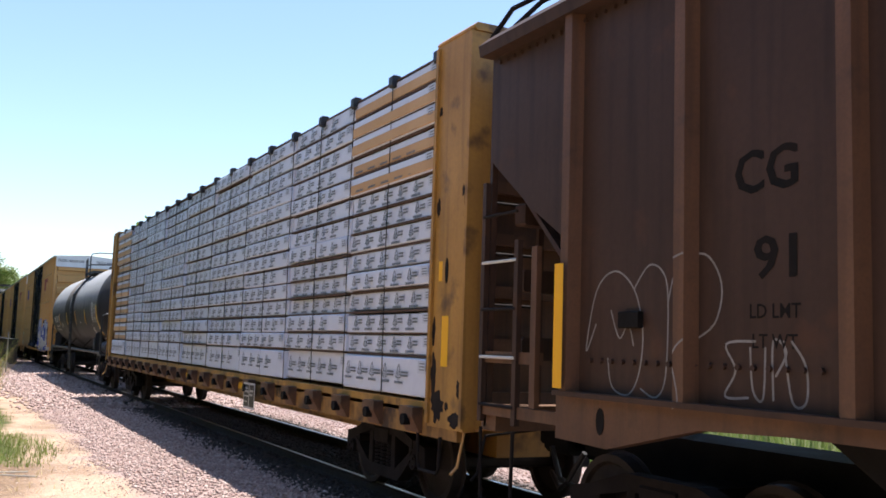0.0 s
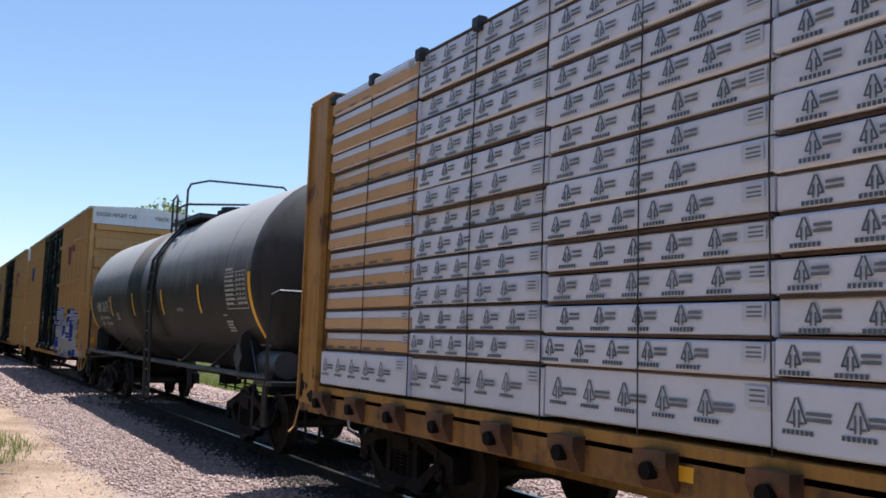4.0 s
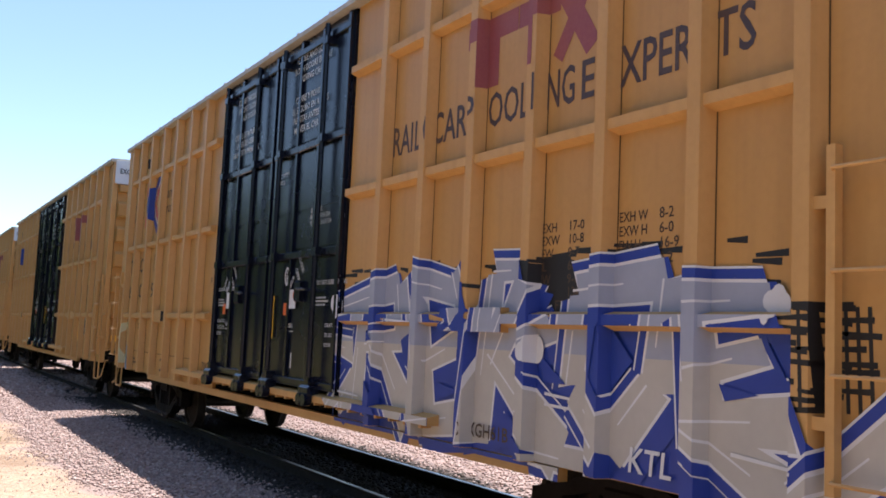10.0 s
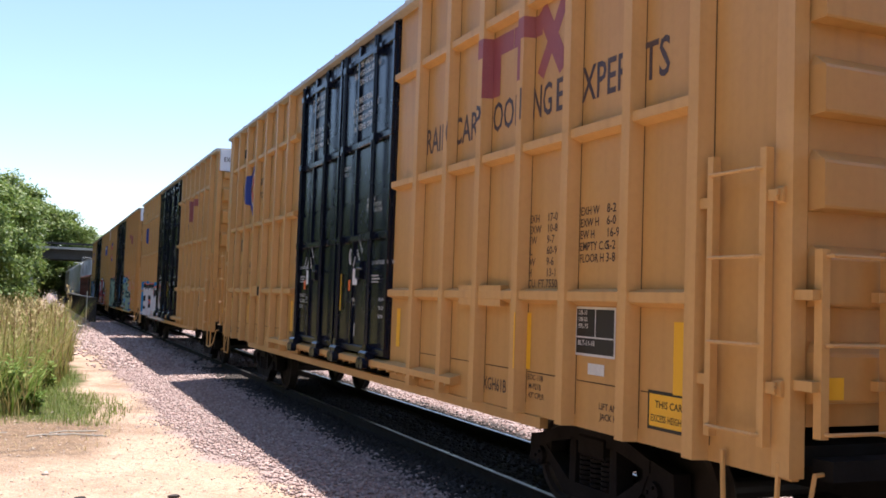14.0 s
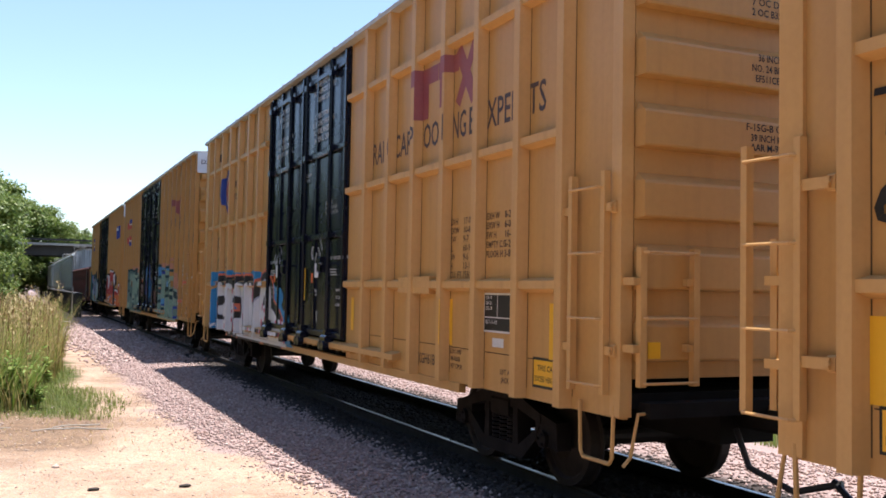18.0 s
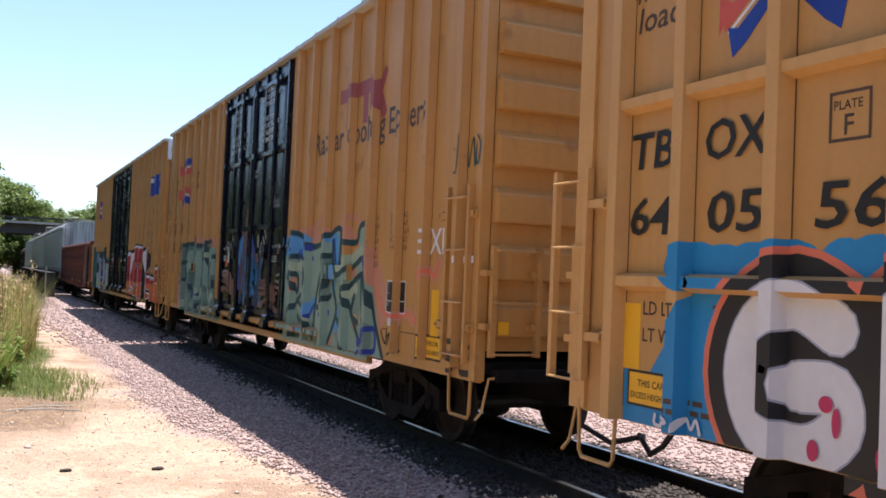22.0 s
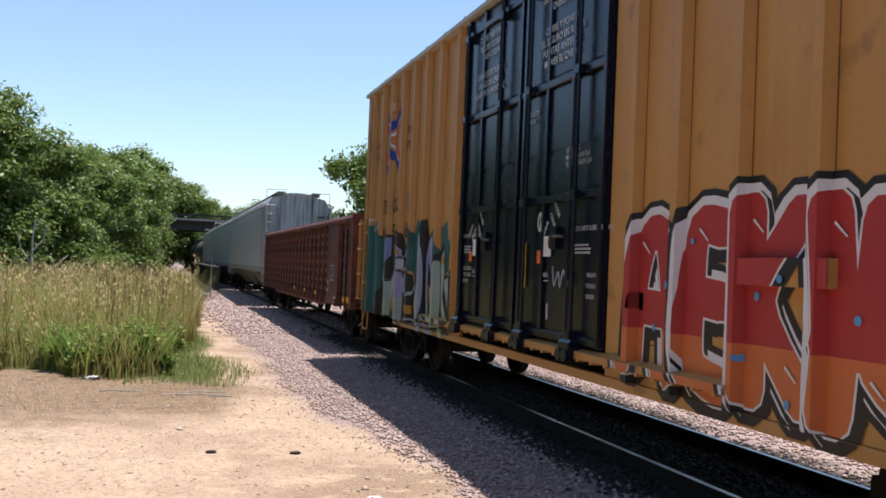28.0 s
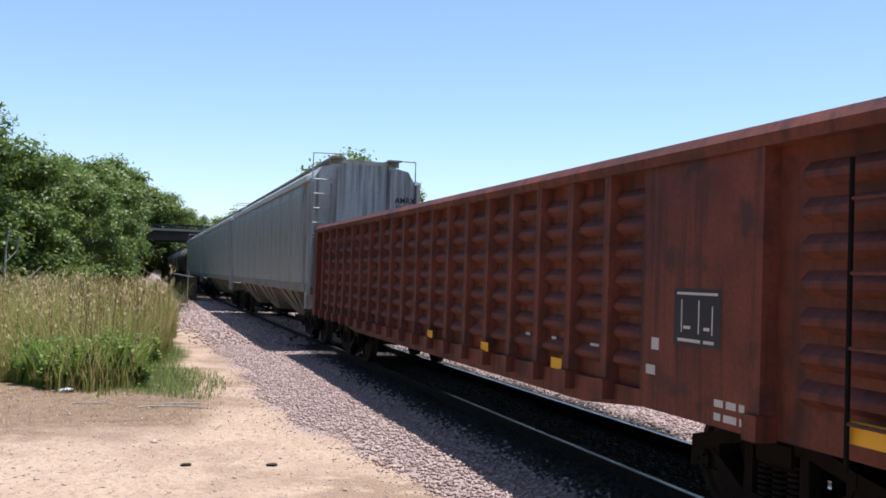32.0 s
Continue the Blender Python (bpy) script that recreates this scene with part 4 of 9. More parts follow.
def door_marks(put, seed):
    d = []
    for k, s in enumerate(("CLOSE AND LOCK", "BOTH DOORS BEFORE", "MOVING CAR", "", "CIERRE Y PONGA", "EL SEGURO EN AMBAS", "PUERTAS ANTES DE", "MOVER EL CARRO")):
        if s:
            d += words(s, 8.22 + 0.024 * len(s), 5.16 - 0.129 * k, 0.082, 0.95)
    for k, s in enumerate(("CLOSE THIS DOOR", "BEFORE CLOSING", "MAIN DOOR", "", "CIERRE ESTA PUERTA", "ANTES DE CERRAR", "LA PUERTA PRINCIPAL")):
        if s:
            d += words(s, 10.5 + 0.024 * len(s), 5.06 - 0.129 * k, 0.08, 0.95)
    for k, s in enumerate(("DO NOT LUBE DOORS", "", "UNLATCH", "TO CLOSE", "DOOR")):
        if s:
            d += words(s, 7.55 if k < 2 else 7.26, 2.34 - (0.0 if k < 2 else 0.26 + 0.11 * k), 0.05 if k < 2 else 0.042)
    def turned(polys, v0, z0, deg):
        c, n = math.cos(radians(deg)), math.sin(radians(deg))
        return [[(v0 - (v0 - p[0]) * c + (p[1] - z0) * n, z0 + (v0 - p[0]) * n + (p[1] - z0) * c) for p in q] for q in polys]
    for v0 in (8.5, 10.98):
        d += turned(words("OPEN", v0, 2.34, 0.056), v0, 2.34, 52) + turned(words("ABRIR", v0 - 0.12, 2.28, 0.056), v0 - 0.12, 2.28, 52)
        d += turned(words("CLOSE", v0 - 0.36, 2.68, 0.056), v0 - 0.36, 2.68, -52) + turned(words("CERRAR", v0 - 0.27, 2.54, 0.056), v0 - 0.27, 2.54, -52)
        d += words("SEAL", v0 - 0.14, 1.84, 0.048) + [bar(v0 - 0.3, v0 - 0.16, 1.79, 1.80), bar(v0 - 0.3, v0 - 0.26, 1.36, 1.54)]
    d += arc(8.5, 2.47, 0.06, 0.1, 0, 360, 0.014) + [bar(8.49, 8.51, 2.4, 2.54)] + words("OPENING", 7.86, 3.2, 0.055) + words("MAIN W 8-0 H 12-4", 7.86, 3.12, 0.055, 0.85) + words("TOTAL W 16-0 H 12-4", 7.86, 3.04, 0.055, 0.8)
    d += words("DO NOT LUBE DOORS", 11.25, 2.34, 0.048) + scribble(11.22, 2.24, 0.3, 0.12, 3, seed + 6) + scribble(7.55, 2.22, 0.32, 0.12, 3, seed + 8) + words("UNLATCH", 11.22, 1.88, 0.05) + words("TO CLOSE", 11.22, 1.79, 0.05) + words("DOOR", 11.22, 1.70, 0.05) + words("SECURITY", 9.02, 3.74, 0.055) + words("DEVICE", 9.02, 3.65, 0.055)
    put("door_lettering", d, TXT_WHITE, 0.05)
    put("door_label", [bar(8.17, 8.39, 2.07, 2.30), bar(10.64, 10.85, 2.08, 2.31)], WHITE, 0.05)
    put("door_label", [bar(8.42, 8.56, 1.99, 2.14), bar(10.87, 11.0, 2.0, 2.15), bar(8.18, 8.27, 2.2, 2.28), bar(10.65, 10.73, 2.2, 2.28)], ORANGE, 0.05)
    put("door_reflector", [bar(8.89, 8.97, 1.7, 2.23)], REFLECT, 0.05)


SEAM = mat("seam_and_shadow_line", (0.10, 0.055, 0.02), (0.05, 0.03, 0.014), 0.8, scale=3)
YELLOW_OLD = mat("yellow_paint_old", (0.53, 0.28, 0.08), (0.38, 0.185, 0.052), 0.5, scale=0.8, fine=18, mix=0.4, bump=0.05, streak=0.14, rust=0.05)
ROOFMAT = mat("galvanised_roof", (0.5, 0.46, 0.38), (0.35, 0.32, 0.27), 0.5, scale=1.0, streak=0.2)
TXT_BROWN2 = mat("faded_slogan_lettering", (0.055, 0.04, 0.05), (0.12, 0.075, 0.05), 0.55, scale=2.5, mix=0.5)

# ---- lumber car ----
GREYINK = mat("grey_ink", (0.16, 0.19, 0.22), None, 0.6)


def lumber_car(u):
    """A centre-beam flat car loaded with wrapped lumber; u is its front bulkhead."""
    car = thing("lumber_car", "yellow centre-beam flat car stacked with white-wrapped lumber bundles", "flat car", at=pose(0, u, 0))
    L = 22.65
    for v0, v1, sg in ((-0.16, 0.6, -1), (L - 0.62, L, 1)):
        # the plate's brown paints in the shade on a yellow bulkhead
        bh = part("bulkhead", box(B(), -1.27, 1.27, v0 + 0.21, v0 + 0.42, 1.0, 4.7), BROWN_POST, car, "rusty yellow end bulkhead with its shade painted brown")
        for x0, x1 in ((-1.42, -1.28), (1.28, 1.42)):
            bm = B()
            extrude_z(bm, [(x0, v0 + 0.012), (x1, v0 + 0.012), (x1, v1 - 0.012), (x0, v1 - 0.012)][::-1], 0.95, 4.87)
            part("bulkhead_post", bm, YELLOW_RUST, bh, "rusty yellow post")
        for v in (v0, v1 - 0.05):
            part("post_flange", box(B(), -1.45, -1.18, v, v + 0.05, 0.98, 4.845), YELLOW_RUST, bh)
            part("post_flange", box(B(), 1.18, 1.45, v, v + 0.05, 0.98, 4.845), YELLOW_RUST, bh)
        bm = B()
        box(bm, -1.43, 1.43, v0 - 0.02, v1 + 0.02, 4.85, 4.93, 0.03)
        part("cap_plate", bm, YELLOW_RUST, bh)
        for k in range(7):
            bm = B()
            box(bm, -1.2, 1.2, v0 + 0.12, v0 + 0.2, 1.2 + 0.52 * k, 1.32 + 0.52 * k)
            part("bulkhead_rib", bm, BROWN_POST, bh)
        # paint scraped down to dark rust, most of it low on the posts
        chips = [ragged(v0 + p + w / 2, z + h / 2, w / 2, h / 2, q) for q, (p, w, z, h) in enumerate(((0.02, 0.3, 0.97, 0.16), (0.4, 0.3, 0.99, 0.34), (0.58, 0.14, 1.2, 0.5), (0.05, 0.12, 1.25, 0.2), (0.62, 0.1, 1.75, 0.3), (0.03, 0.08, 2.9, 0.5), (0.6, 0.09, 3.05, 0.22), (0.3, 0.1, 1.12, 0.1), (0.1, 0.06, 3.2, 0.14), (0.62, 0.08, 4.1, 0.12)))]
        marks("rust_patch", chips, TRUCKMAT, bh, [(-1, 30, -1.42)], 0.0035)
        if sg < 0:
            part("lifting_slot", extrude_x(B(), oval(0.27, 2.5, 0.035, 0.13, 14), -1.424, -1.42), UNDER, bh, "dark upright slot")
            marks("reflector_strip", [bar(0.2, 0.34, 1.55, 2.05), bar(0.36, 0.44, 2.4, 2.6)], REFLECT, bh, [(0, 1, -1.42)])
    bm = B()
    box(bm, -1.4, 1.4, 0.0, L, 1.06, 1.18)
    part("deck", bm, YELLOW_RUST, car)
    bm = B()
    box(bm, -0.14, 0.14, 0.5, L - 0.5, 1.1, 4.85)
    part("center_beam", bm, YELLOW_RUST, car)
    # side sill of cut-out plates with winch brackets
    bm = B()
    box(bm, -1.40, -1.34, 0.0, L, 0.84, 1.10)
    part("side_sill", bm, SILL_RUST, car)
    part("side_sill", box(B(), 1.34, 1.40, 0.0, L, 0.84, 1.055), YELLOW_RUST, car)
    part("center_sill", box(B(), -0.35, 0.35, 1.0, L - 1.0, 0.55, 1.0), YELLOW_RUST, car)
    for k in range(22):
        v = 0.9 + k * (L - 1.8) / 21
        br = shared("winch_bracket", "winch_bracket", lambda b: (extrude_y(b, [(-1.40, 1.12), (-1.52, 1.12), (-1.52, 1.02), (-1.43, 0.86), (-1.40, 0.86)], -0.16, 0.16),), BROWN_POST, car, pose(0, v, 0))
        shared("winch_drum", "winch_drum", lambda b: disc(b, 0.0, 0.99, 0.06, -1.56, -1.38, 10), UNDER, br)
    marks("sill_plate_frame", [bar(6.29, 6.9, 0.68, 1.08)], TXT_WHITE, car, [(0, L, -1.53)], 0.004)
    marks("sill_plate", [bar(6.32, 6.58, 0.71, 1.05), bar(6.61, 6.87, 0.71, 0.86), bar(6.61, 6.87, 0.88, 1.05)], TXT_BLACK, car, [(0, L, -1.53)], 0.008)
    marks("sill_plate_lines", scribble(6.84, 1.03, 0.18, 0.1, 2, 5) + scribble(6.54, 1.0, 0.14, 0.12, 2, 6) + scribble(6.84, 0.82, 0.18, 0.05, 1, 7), TXT_WHITE, car, [(0, L, -1.53)], 0.012)
    marks("sill_lettering", words("RSH", 5.62, 0.93, 0.13, 0.95) + words("75", 5.28, 0.93, 0.13, 0.95), TXT_BLACK, car, [(0, L, -1.40)], 0.004)
    marks("sill_reflector", [bar(7.46, 7.85, 0.94, 1.04), bar(11.5, 11.9, 0.94, 1.04), bar(15.5, 15.9, 0.94, 1.04)], REFLECT, car, [(0, L, -1.40)], 0.004)
    truck(car, 2.4, 0)
    truck(car, L - 2.4, 1)
    coupler(car, 0.0, -1)
    coupler(car, L, 1)
    stirrup(TRUCKMAT, car, 0.3, 0.8, -1.42, 0.86, 0.5)
    stirrup(TRUCKMAT, car, L - 0.8, L - 0.3, -1.42, 0.86, 0.5)
    # the load: bundles in layers, each a bundle of its own
    a, b = 0.66, L - 0.66
    layers = [(1.22, 0.40)] + [(1.65 + 0.245 * k, 0.215) for k in range(13)]
    rnd = random.Random(4)
    cols = 9
    w = (b - a) / cols
    ink, grey, slips = [], [], []
    for r, (z, h) in enumerate(layers):
        for c in range(cols):
            v0, v1 = a + c * w + 0.008, a + (c + 1) * w - 0.008
            bare = (r >= 9 and c == 0) or (c == cols - 1 and r > 0)
            dx = rnd.uniform(-0.035, 0.03) + (0.015 if c % 3 == 1 else 0)
            dz = rnd.uniform(-0.006, 0.006)
            bd = shared("lumber_bundle", ("bundle", r == 0), lambda m: box(m, -1.36, -0.16, 0.0, w - 0.016, 0.0, h, 0.014), WRAP, car, pose(dx, v0, z + dz, 0, rnd.uniform(-0.5, 0.5), rnd.uniform(-0.25, 0.25)))
            shared("lumber_bundle", ("bundle", r == 0), None, WRAP, car, pose(1.52 + dx, v0, z + dz))
            if bare:
                shared("bare_board", ("boards", round(h, 3)), lambda m: (box(m, -1.372, -1.33, 0.0, w - 0.03, 0.0, h * 0.55, 0.006),), LUMBER, bd, pose(-0.003, 0.006, 0.012), "unwrapped pale board edge")
            xo = -1.370 + dx
            slips.append((xo, bar(v0 + 0.06, v0 + 0.24, z + h * (0.4 if r else 0.6), z + h * 0.92)))
            grey += [(xo - 0.002, bar(v0 + 0.08, v0 + 0.2, z + h * q, z + h * q + 0.012)) for q in ((0.5, 0.62, 0.76) if r else (0.68, 0.76, 0.84))]
            step = 0.40 * rnd.uniform(0.9, 1.1)
            vv = v1 - rnd.uniform(0.1, 0.3)
            while vv > v0 + 0.42:
                zz = z + (0.14 if r == 0 else 0.045)
                s = 1.25 if r == 0 else 1.0
                if not bare:
                    # two nested firs, a bar under them and small grey lines beside
                    for q in (-1, 1):
                        ink.append((xo, stroke((vv + q * 0.055 * s, zz + 0.035), (vv + q * 0.006, zz + 0.145 * s), 0.007, 0.007)))
                        ink.append((xo, bar(vv + q * 0.017 - 0.007, vv + q * 0.017 + 0.007, zz + 0.012, zz + 0.09 * s)))
                        ink.append((xo, bar(vv + q * 0.04 - 0.016, vv + q * 0.04 + 0.016, zz + 0.03, zz + 0.042)))
                    grey += [(xo, bar(vv - 0.19 * s, vv - 0.065, zz + u, zz + u + 0.02)) for u in (0.05, 0.085)]
                ink += [(xo, bar(vv - 0.115 + 0.032 * q, vv - 0.091 + 0.032 * q, zz - 0.03, zz - 0.002)) for q in range(7)]
                vv -= step
    for name, items, m in (("bundle_print", ink, INK), ("bundle_print", grey, GREYINK), ("bundle_label", slips, PAPER)):
        verts, faces = [], []
        for x, poly in items:
            k = len(verts)
            verts += [(x - 0.004, p[0], p[1]) for p in poly]
            faces.append(tuple(range(k, k + len(poly))))
        me = bpy.data.meshes.new(name)
        me.from_pydata(verts, [], faces)
        part(name, me, m, car)["kind"] = "stuff"
    for r, (z, h) in enumerate(layers):
        for c in range(cols):
            shared("batten", "batten", lambda m: box(m, -1.352, 1.352, 0.02, w - 0.03, 0.0, 0.022), BATTEN, car, pose(rnd.uniform(-0.02, 0.01), a + c * w, z + h + 0.004))
    for k in range(19):
        v = a + k * (b - a) / 18 + (0.03 if k == 0 else -0.03 if k == 18 else 0)
        bm = B()
        top = 4.80
        tube(bm, [(-1.385, v, 1.1), (-1.385, v + 0.03, 3.0), (-1.385, v, top - 0.04), (-1.30, v, top + 0.03), (-0.2, v, 4.87)], 0.006, 5)
        cb = part("tie_down_cable", bm, STRAP, car)
        bm = B()
        box(bm, -1.42, -1.30, v - 0.05, v + 0.05, top - 0.06, top + 0.08, 0.02)
        part("cable_corner", bm, STRAP, cb)
    return car


# ---- tank car ----
RESERVOIR = mat("blue_grey_steel_paint", (0.075, 0.085, 0.10), (0.045, 0.05, 0.06), 0.5, scale=2.0, streak=0.3)


def tank_car(u, label, far=False, paint=None):
    car = thing("tank_car", label, "tank car", at=pose(0, u, 0))
    paint = paint or TANK
    R, CZ, v0, v1 = 1.60, 2.72, 0.2, 16.6
    # shell with dished heads, turned round the y axis
    seg = 56
    bm = B()
    knuckle, dish = 0.24, 2.6
    a1 = math.asin((R - knuckle) / (dish - knuckle))
    deep = dish - (dish - knuckle) * math.cos(a1)
    head = [(dish * math.sin(a1 * k / 7), dish * (1 - math.cos(a1 * k / 7))) for k in range(8)]
    head += [(R - knuckle + knuckle * math.sin(a), deep - knuckle * math.cos(a)) for a in (a1 + (math.pi / 2 - a1) * k / 6 for k in range(1, 7))]
    prof = [(r, v0 + 0.75 - deep + d) for r, d in head]
    prof += [(R, v0 + 0.75 + (v1 - v0 - 1.5) * k / 12) for k in range(1, 12)]
    prof += [(r, v1 - 0.75 + deep - d) for r, d in head[::-1]]
    rings = []
    for r, y in prof:
        r = max(r, 0.002)
        rings.append([bm.verts.new((r * math.sin(2 * math.pi * k / seg), y, CZ + r * math.cos(2 * math.pi * k / seg))) for k in range(seg)])
    for p, q in zip(rings, rings[1:]):
        for k in range(seg):
            bm.faces.new((p[k], p[(k + 1) % seg], q[(k + 1) % seg], q[k]))
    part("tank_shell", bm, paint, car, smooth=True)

    def wrap_ring(bm, y0, y1, r, a0=0, a1=360, n=56):
        pts = []
        for k in range(n + 1):
            a = radians(a0 + (a1 - a0) * k / n)
            pts.append([bm.verts.new((-(r) * math.sin(a), y, CZ + r * math.cos(a))) for y in (y0, y1)])
        for p, q in zip(pts, pts[1:]):
            bm.faces.new((p[0], p[1], q[1], q[0]))
        return bm
    for y in (v0 + 0.76, 2.28, 5.77, 8.85, 12.28, v1 - 0.78):
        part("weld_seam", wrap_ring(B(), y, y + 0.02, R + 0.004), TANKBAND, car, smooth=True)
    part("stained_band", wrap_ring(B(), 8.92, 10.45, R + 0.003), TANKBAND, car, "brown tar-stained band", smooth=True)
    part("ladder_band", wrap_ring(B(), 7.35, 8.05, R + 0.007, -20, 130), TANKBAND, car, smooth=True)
    # frame
    bm = B()
    for sx in (-1, 1):
        tube(bm, [(sx * 1.42, 0.4, 1.18), (sx * 1.42, 16.9, 1.18)], 0.045, 8)
    rail = part("side_rail", bm, TANKFRAME, car)
    for a, b in ((0.3, 3.9), (13.4, 17.0)):
        bm = B()
        box(bm, -0.35, 0.35, a, b, 0.75, 1.25, 0.02)
        part("stub_sill", bm, UNDER, car)
    for y in (2.4, 15.0):
        bm = B()
        box(bm, -1.25, 1.25, y - 0.4, y + 0.4, 1.26, 1.6)
        part("body_bolster", bm, UNDER, car)
    for y in (3.6, 5.7, 10.26, 12.68):
        shared("rail_brace", "rail_brace", lambda b: tube(b, [(-1.42, 0, 1.18), (-1.1, -0.5, 1.66)], 0.026), TANKFRAME, rail, pose(0, y, 0))
    # end platforms with grab rails
    for y, sg, saddle in ((0.42, -1, 1.76), (16.6, 1, 15.15)):
        bm = B()
        tube(bm, [(-1.46, y, 0.5), (-1.46, y, 2.25), (-1.44, y + sg * 0.02, 2.36), (-1.34, y + sg * 0.02, 2.42), (1.34, y + sg * 0.02, 2.42), (1.44, y, 2.36), (1.46, y, 2.25), (1.46, y, 1.1)], 0.03, 8)
        er = part("end_grab_rail", bm, TANKFRAME, car)
        bm = B()
        tube(bm, [(-1.38, saddle + sg * 0.7, 1.2), (-1.3, saddle + sg * 0.08, 1.7)], 0.028)
        part("rail_stay", bm, TANKFRAME, er)
        bm = B()
        box(bm, -1.48, 1.48, *sorted((y - sg * 0.5, y + sg * 0.3)), 1.08, 1.14)
        part("end_platform", bm, TANKFRAME, car)
        bm = B()
        extrude_y(bm, [(-1.46, 1.1), (-1.0, 1.1), (-1.0, 1.8), (-1.24, 1.84), (-1.40, 1.84), (-1.46, 1.78)], saddle - 0.04, saddle + 0.04)
        part("saddle_plate", bm, TANKFRAME, car)
        stirrup(TANKFRAME, car, *sorted((y - sg * 0.1, y - sg * 0.55)), -1.46, 1.1, 0.45)
    bm = B()
    seg = 20
    ring0 = [(-1.12 + 0.2 * math.cos(2 * math.pi * k / seg), 1.36 + 0.2 * math.sin(2 * math.pi * k / seg)) for k in range(seg)]
    extrude_y(bm, ring0, 0.5, 1.45)
    part("air_reservoir", bm, RESERVOIR, car, "blue-grey air reservoir")
    bm = B()
    extrude_x(bm, [(1.735, 1.67), (1.94, 1.45), (1.735, 1.23), (1.53, 1.45)], -1.5, -1.48)
    pl = part("placard_holder", bm, RESERVOIR, car)
    marks("placard_lines", [stroke((1.735, 1.62), (1.89, 1.45), 0.006, 0.006), stroke((1.735, 1.62), (1.58, 1.45), 0.006, 0.006), bar(1.67, 1.69, 1.34, 1.56), bar(1.79, 1.81, 1.34, 1.56), bar(1.735, 1.755, 1.34, 1.56)], TANKFRAME, pl, [(0, 20, -1.5)])
    # side ladder and top platform
    bm = B()
    for y in (7.55, 7.98):
        tube(bm, [(-1.58, y, 0.42), (-1.64, y, 2.7), (-1.56, y, 3.3), (-1.22, y, 3.8), (-0.95, y, 4.12)], 0.03, 6)
    lad = part("side_ladder", bm, TANKFRAME, car)
    for z, x in ((0.6, -1.56), (1.0, -1.59), (1.4, -1.605), (1.8, -1.62), (2.2, -1.63), (2.6, -1.64), (3.0, -1.6), (3.35, -1.53), (3.68, -1.3), (3.95, -1.1)):
        bm = B()
        tube(bm, [(x, 7.55, z), (x, 7.98, z)], 0.018)
        part("rung", bm, TANKFRAME, lad)
    pf = part("top_platform", box(B(), -1.12, -0.72, 6.05, 8.35, 4.08, 4.14), TANKFRAME, car)
    part("platform_plank", box(B(), 0.72, 1.12, 6.05, 8.35, 4.08, 4.14), TANKFRAME, pf)
    part("platform_plank", box(B(), -0.718, 0.718, 6.05, 6.35, 4.08, 4.14), TANKFRAME, pf)
    part("platform_plank", box(B(), -0.718, 0.718, 8.05, 8.35, 4.08, 4.14), TANKFRAME, pf)
    for k in range(22):
        shared("grate_bar", "grate_bar", lambda m: box(m, -1.13, -0.71, -0.012, 0.012, 4.142, 4.165), TANKFRAME, pf, pose(0, 6.1 + 0.105 * k, 0))
    bm = B()
    for chain in ([(-1.12, 8.42, 3.95), (-1.12, 8.42, 4.68), (-1.12, 8.06, 4.75), (-1.12, 8.06, 4.75), (-1.12, 8.0, 4.68), (-1.12, 8.0, 3.95)],
                  [(-1.12, 7.15, 3.95), (-1.12, 7.15, 4.75), (-1.1, 7.0, 4.86), (-0.9, 6.3, 4.86), (0.6, 6.1, 4.86), (0.72, 6.15, 4.78), (0.72, 6.15, 4.1)],
                  [(-1.12, 8.0, 4.45), (-1.12, 7.15, 4.45), (0.1, 6.15, 4.45), (0.7, 6.15, 4.45)]):
        tube(bm, chain, 0.024, 6)
    part("platform_rail", bm, TANKFRAME, pf)
    bm = B()
    ring = [(0.38 * math.cos(2 * math.pi * k / 18), 7.45 + 0.38 * math.sin(2 * math.pi * k / 18)) for k in range(18)]
    extrude_z(bm, ring, 4.1, 4.42)
    extrude_z(bm, [(x * 0.8, 7.45 + (y - 7.45) * 0.8) for x, y in ring], 4.42, 4.5)
    part("manway_dome", bm, TANKFRAME, car)
    truck(car, 2.45, 0)
    truck(car, 14.95, 1)
    coupler(car, 0.2, -1, False)
    coupler(car, 17.1, 1, False)
    bm = B()
    for k in range(9):
        box(bm, 0.9, 0.94, 4.3 + 0.78 * k, 4.36 + 0.78 * k, 0.45, 1.0)
    tube(bm, [(0.92, 4.4, 0.66), (0.92, 9.2, 0.66)], 0.02)
    tube(bm, [(0.92, 3.6, 0.78), (0.92, 13.5, 0.78)], 0.025)
    tube(bm, [(0.92, 4.6, 0.52), (0.92, 11.2, 0.52)], 0.02)
    part("brake_rigging", bm, UNDER, car)
    bm = B()
    box(bm, -0.18, 0.18, 6.9, 7.3, 0.75, 1.25)
    part("bottom_outlet", bm, UNDER, car)
    if far:
        return car

    def on_shell(name, polys, m, lift=0.006):
        """Marks bent round the shell: (v, arc) with arc 0 at the axle of its side, upwards positive."""
        verts, faces = [], []
        for poly in polys:
            lo, hi = min(p[1] for p in poly), max(p[1] for p in poly)
            n = max(1, int((hi - lo) / 0.12))
            for j in range(n):
                c0, c1 = lo + (hi - lo) * j / n, lo + (hi - lo) * (j + 1) / n
                c = clip([(p[1], p[0]) for p in poly], c0, c1)
                if len(c) < 3:
                    continue
                k = len(verts)
                for arc, v in c:
                    a = arc / R
                    verts.append((-(R + lift) * math.cos(a), v, CZ + (R + lift) * math.sin(a)))
                faces.append(tuple(range(k, k + len(c))))
        me = bpy.data.meshes.new(name)
        me.from_pydata(verts, [], faces)
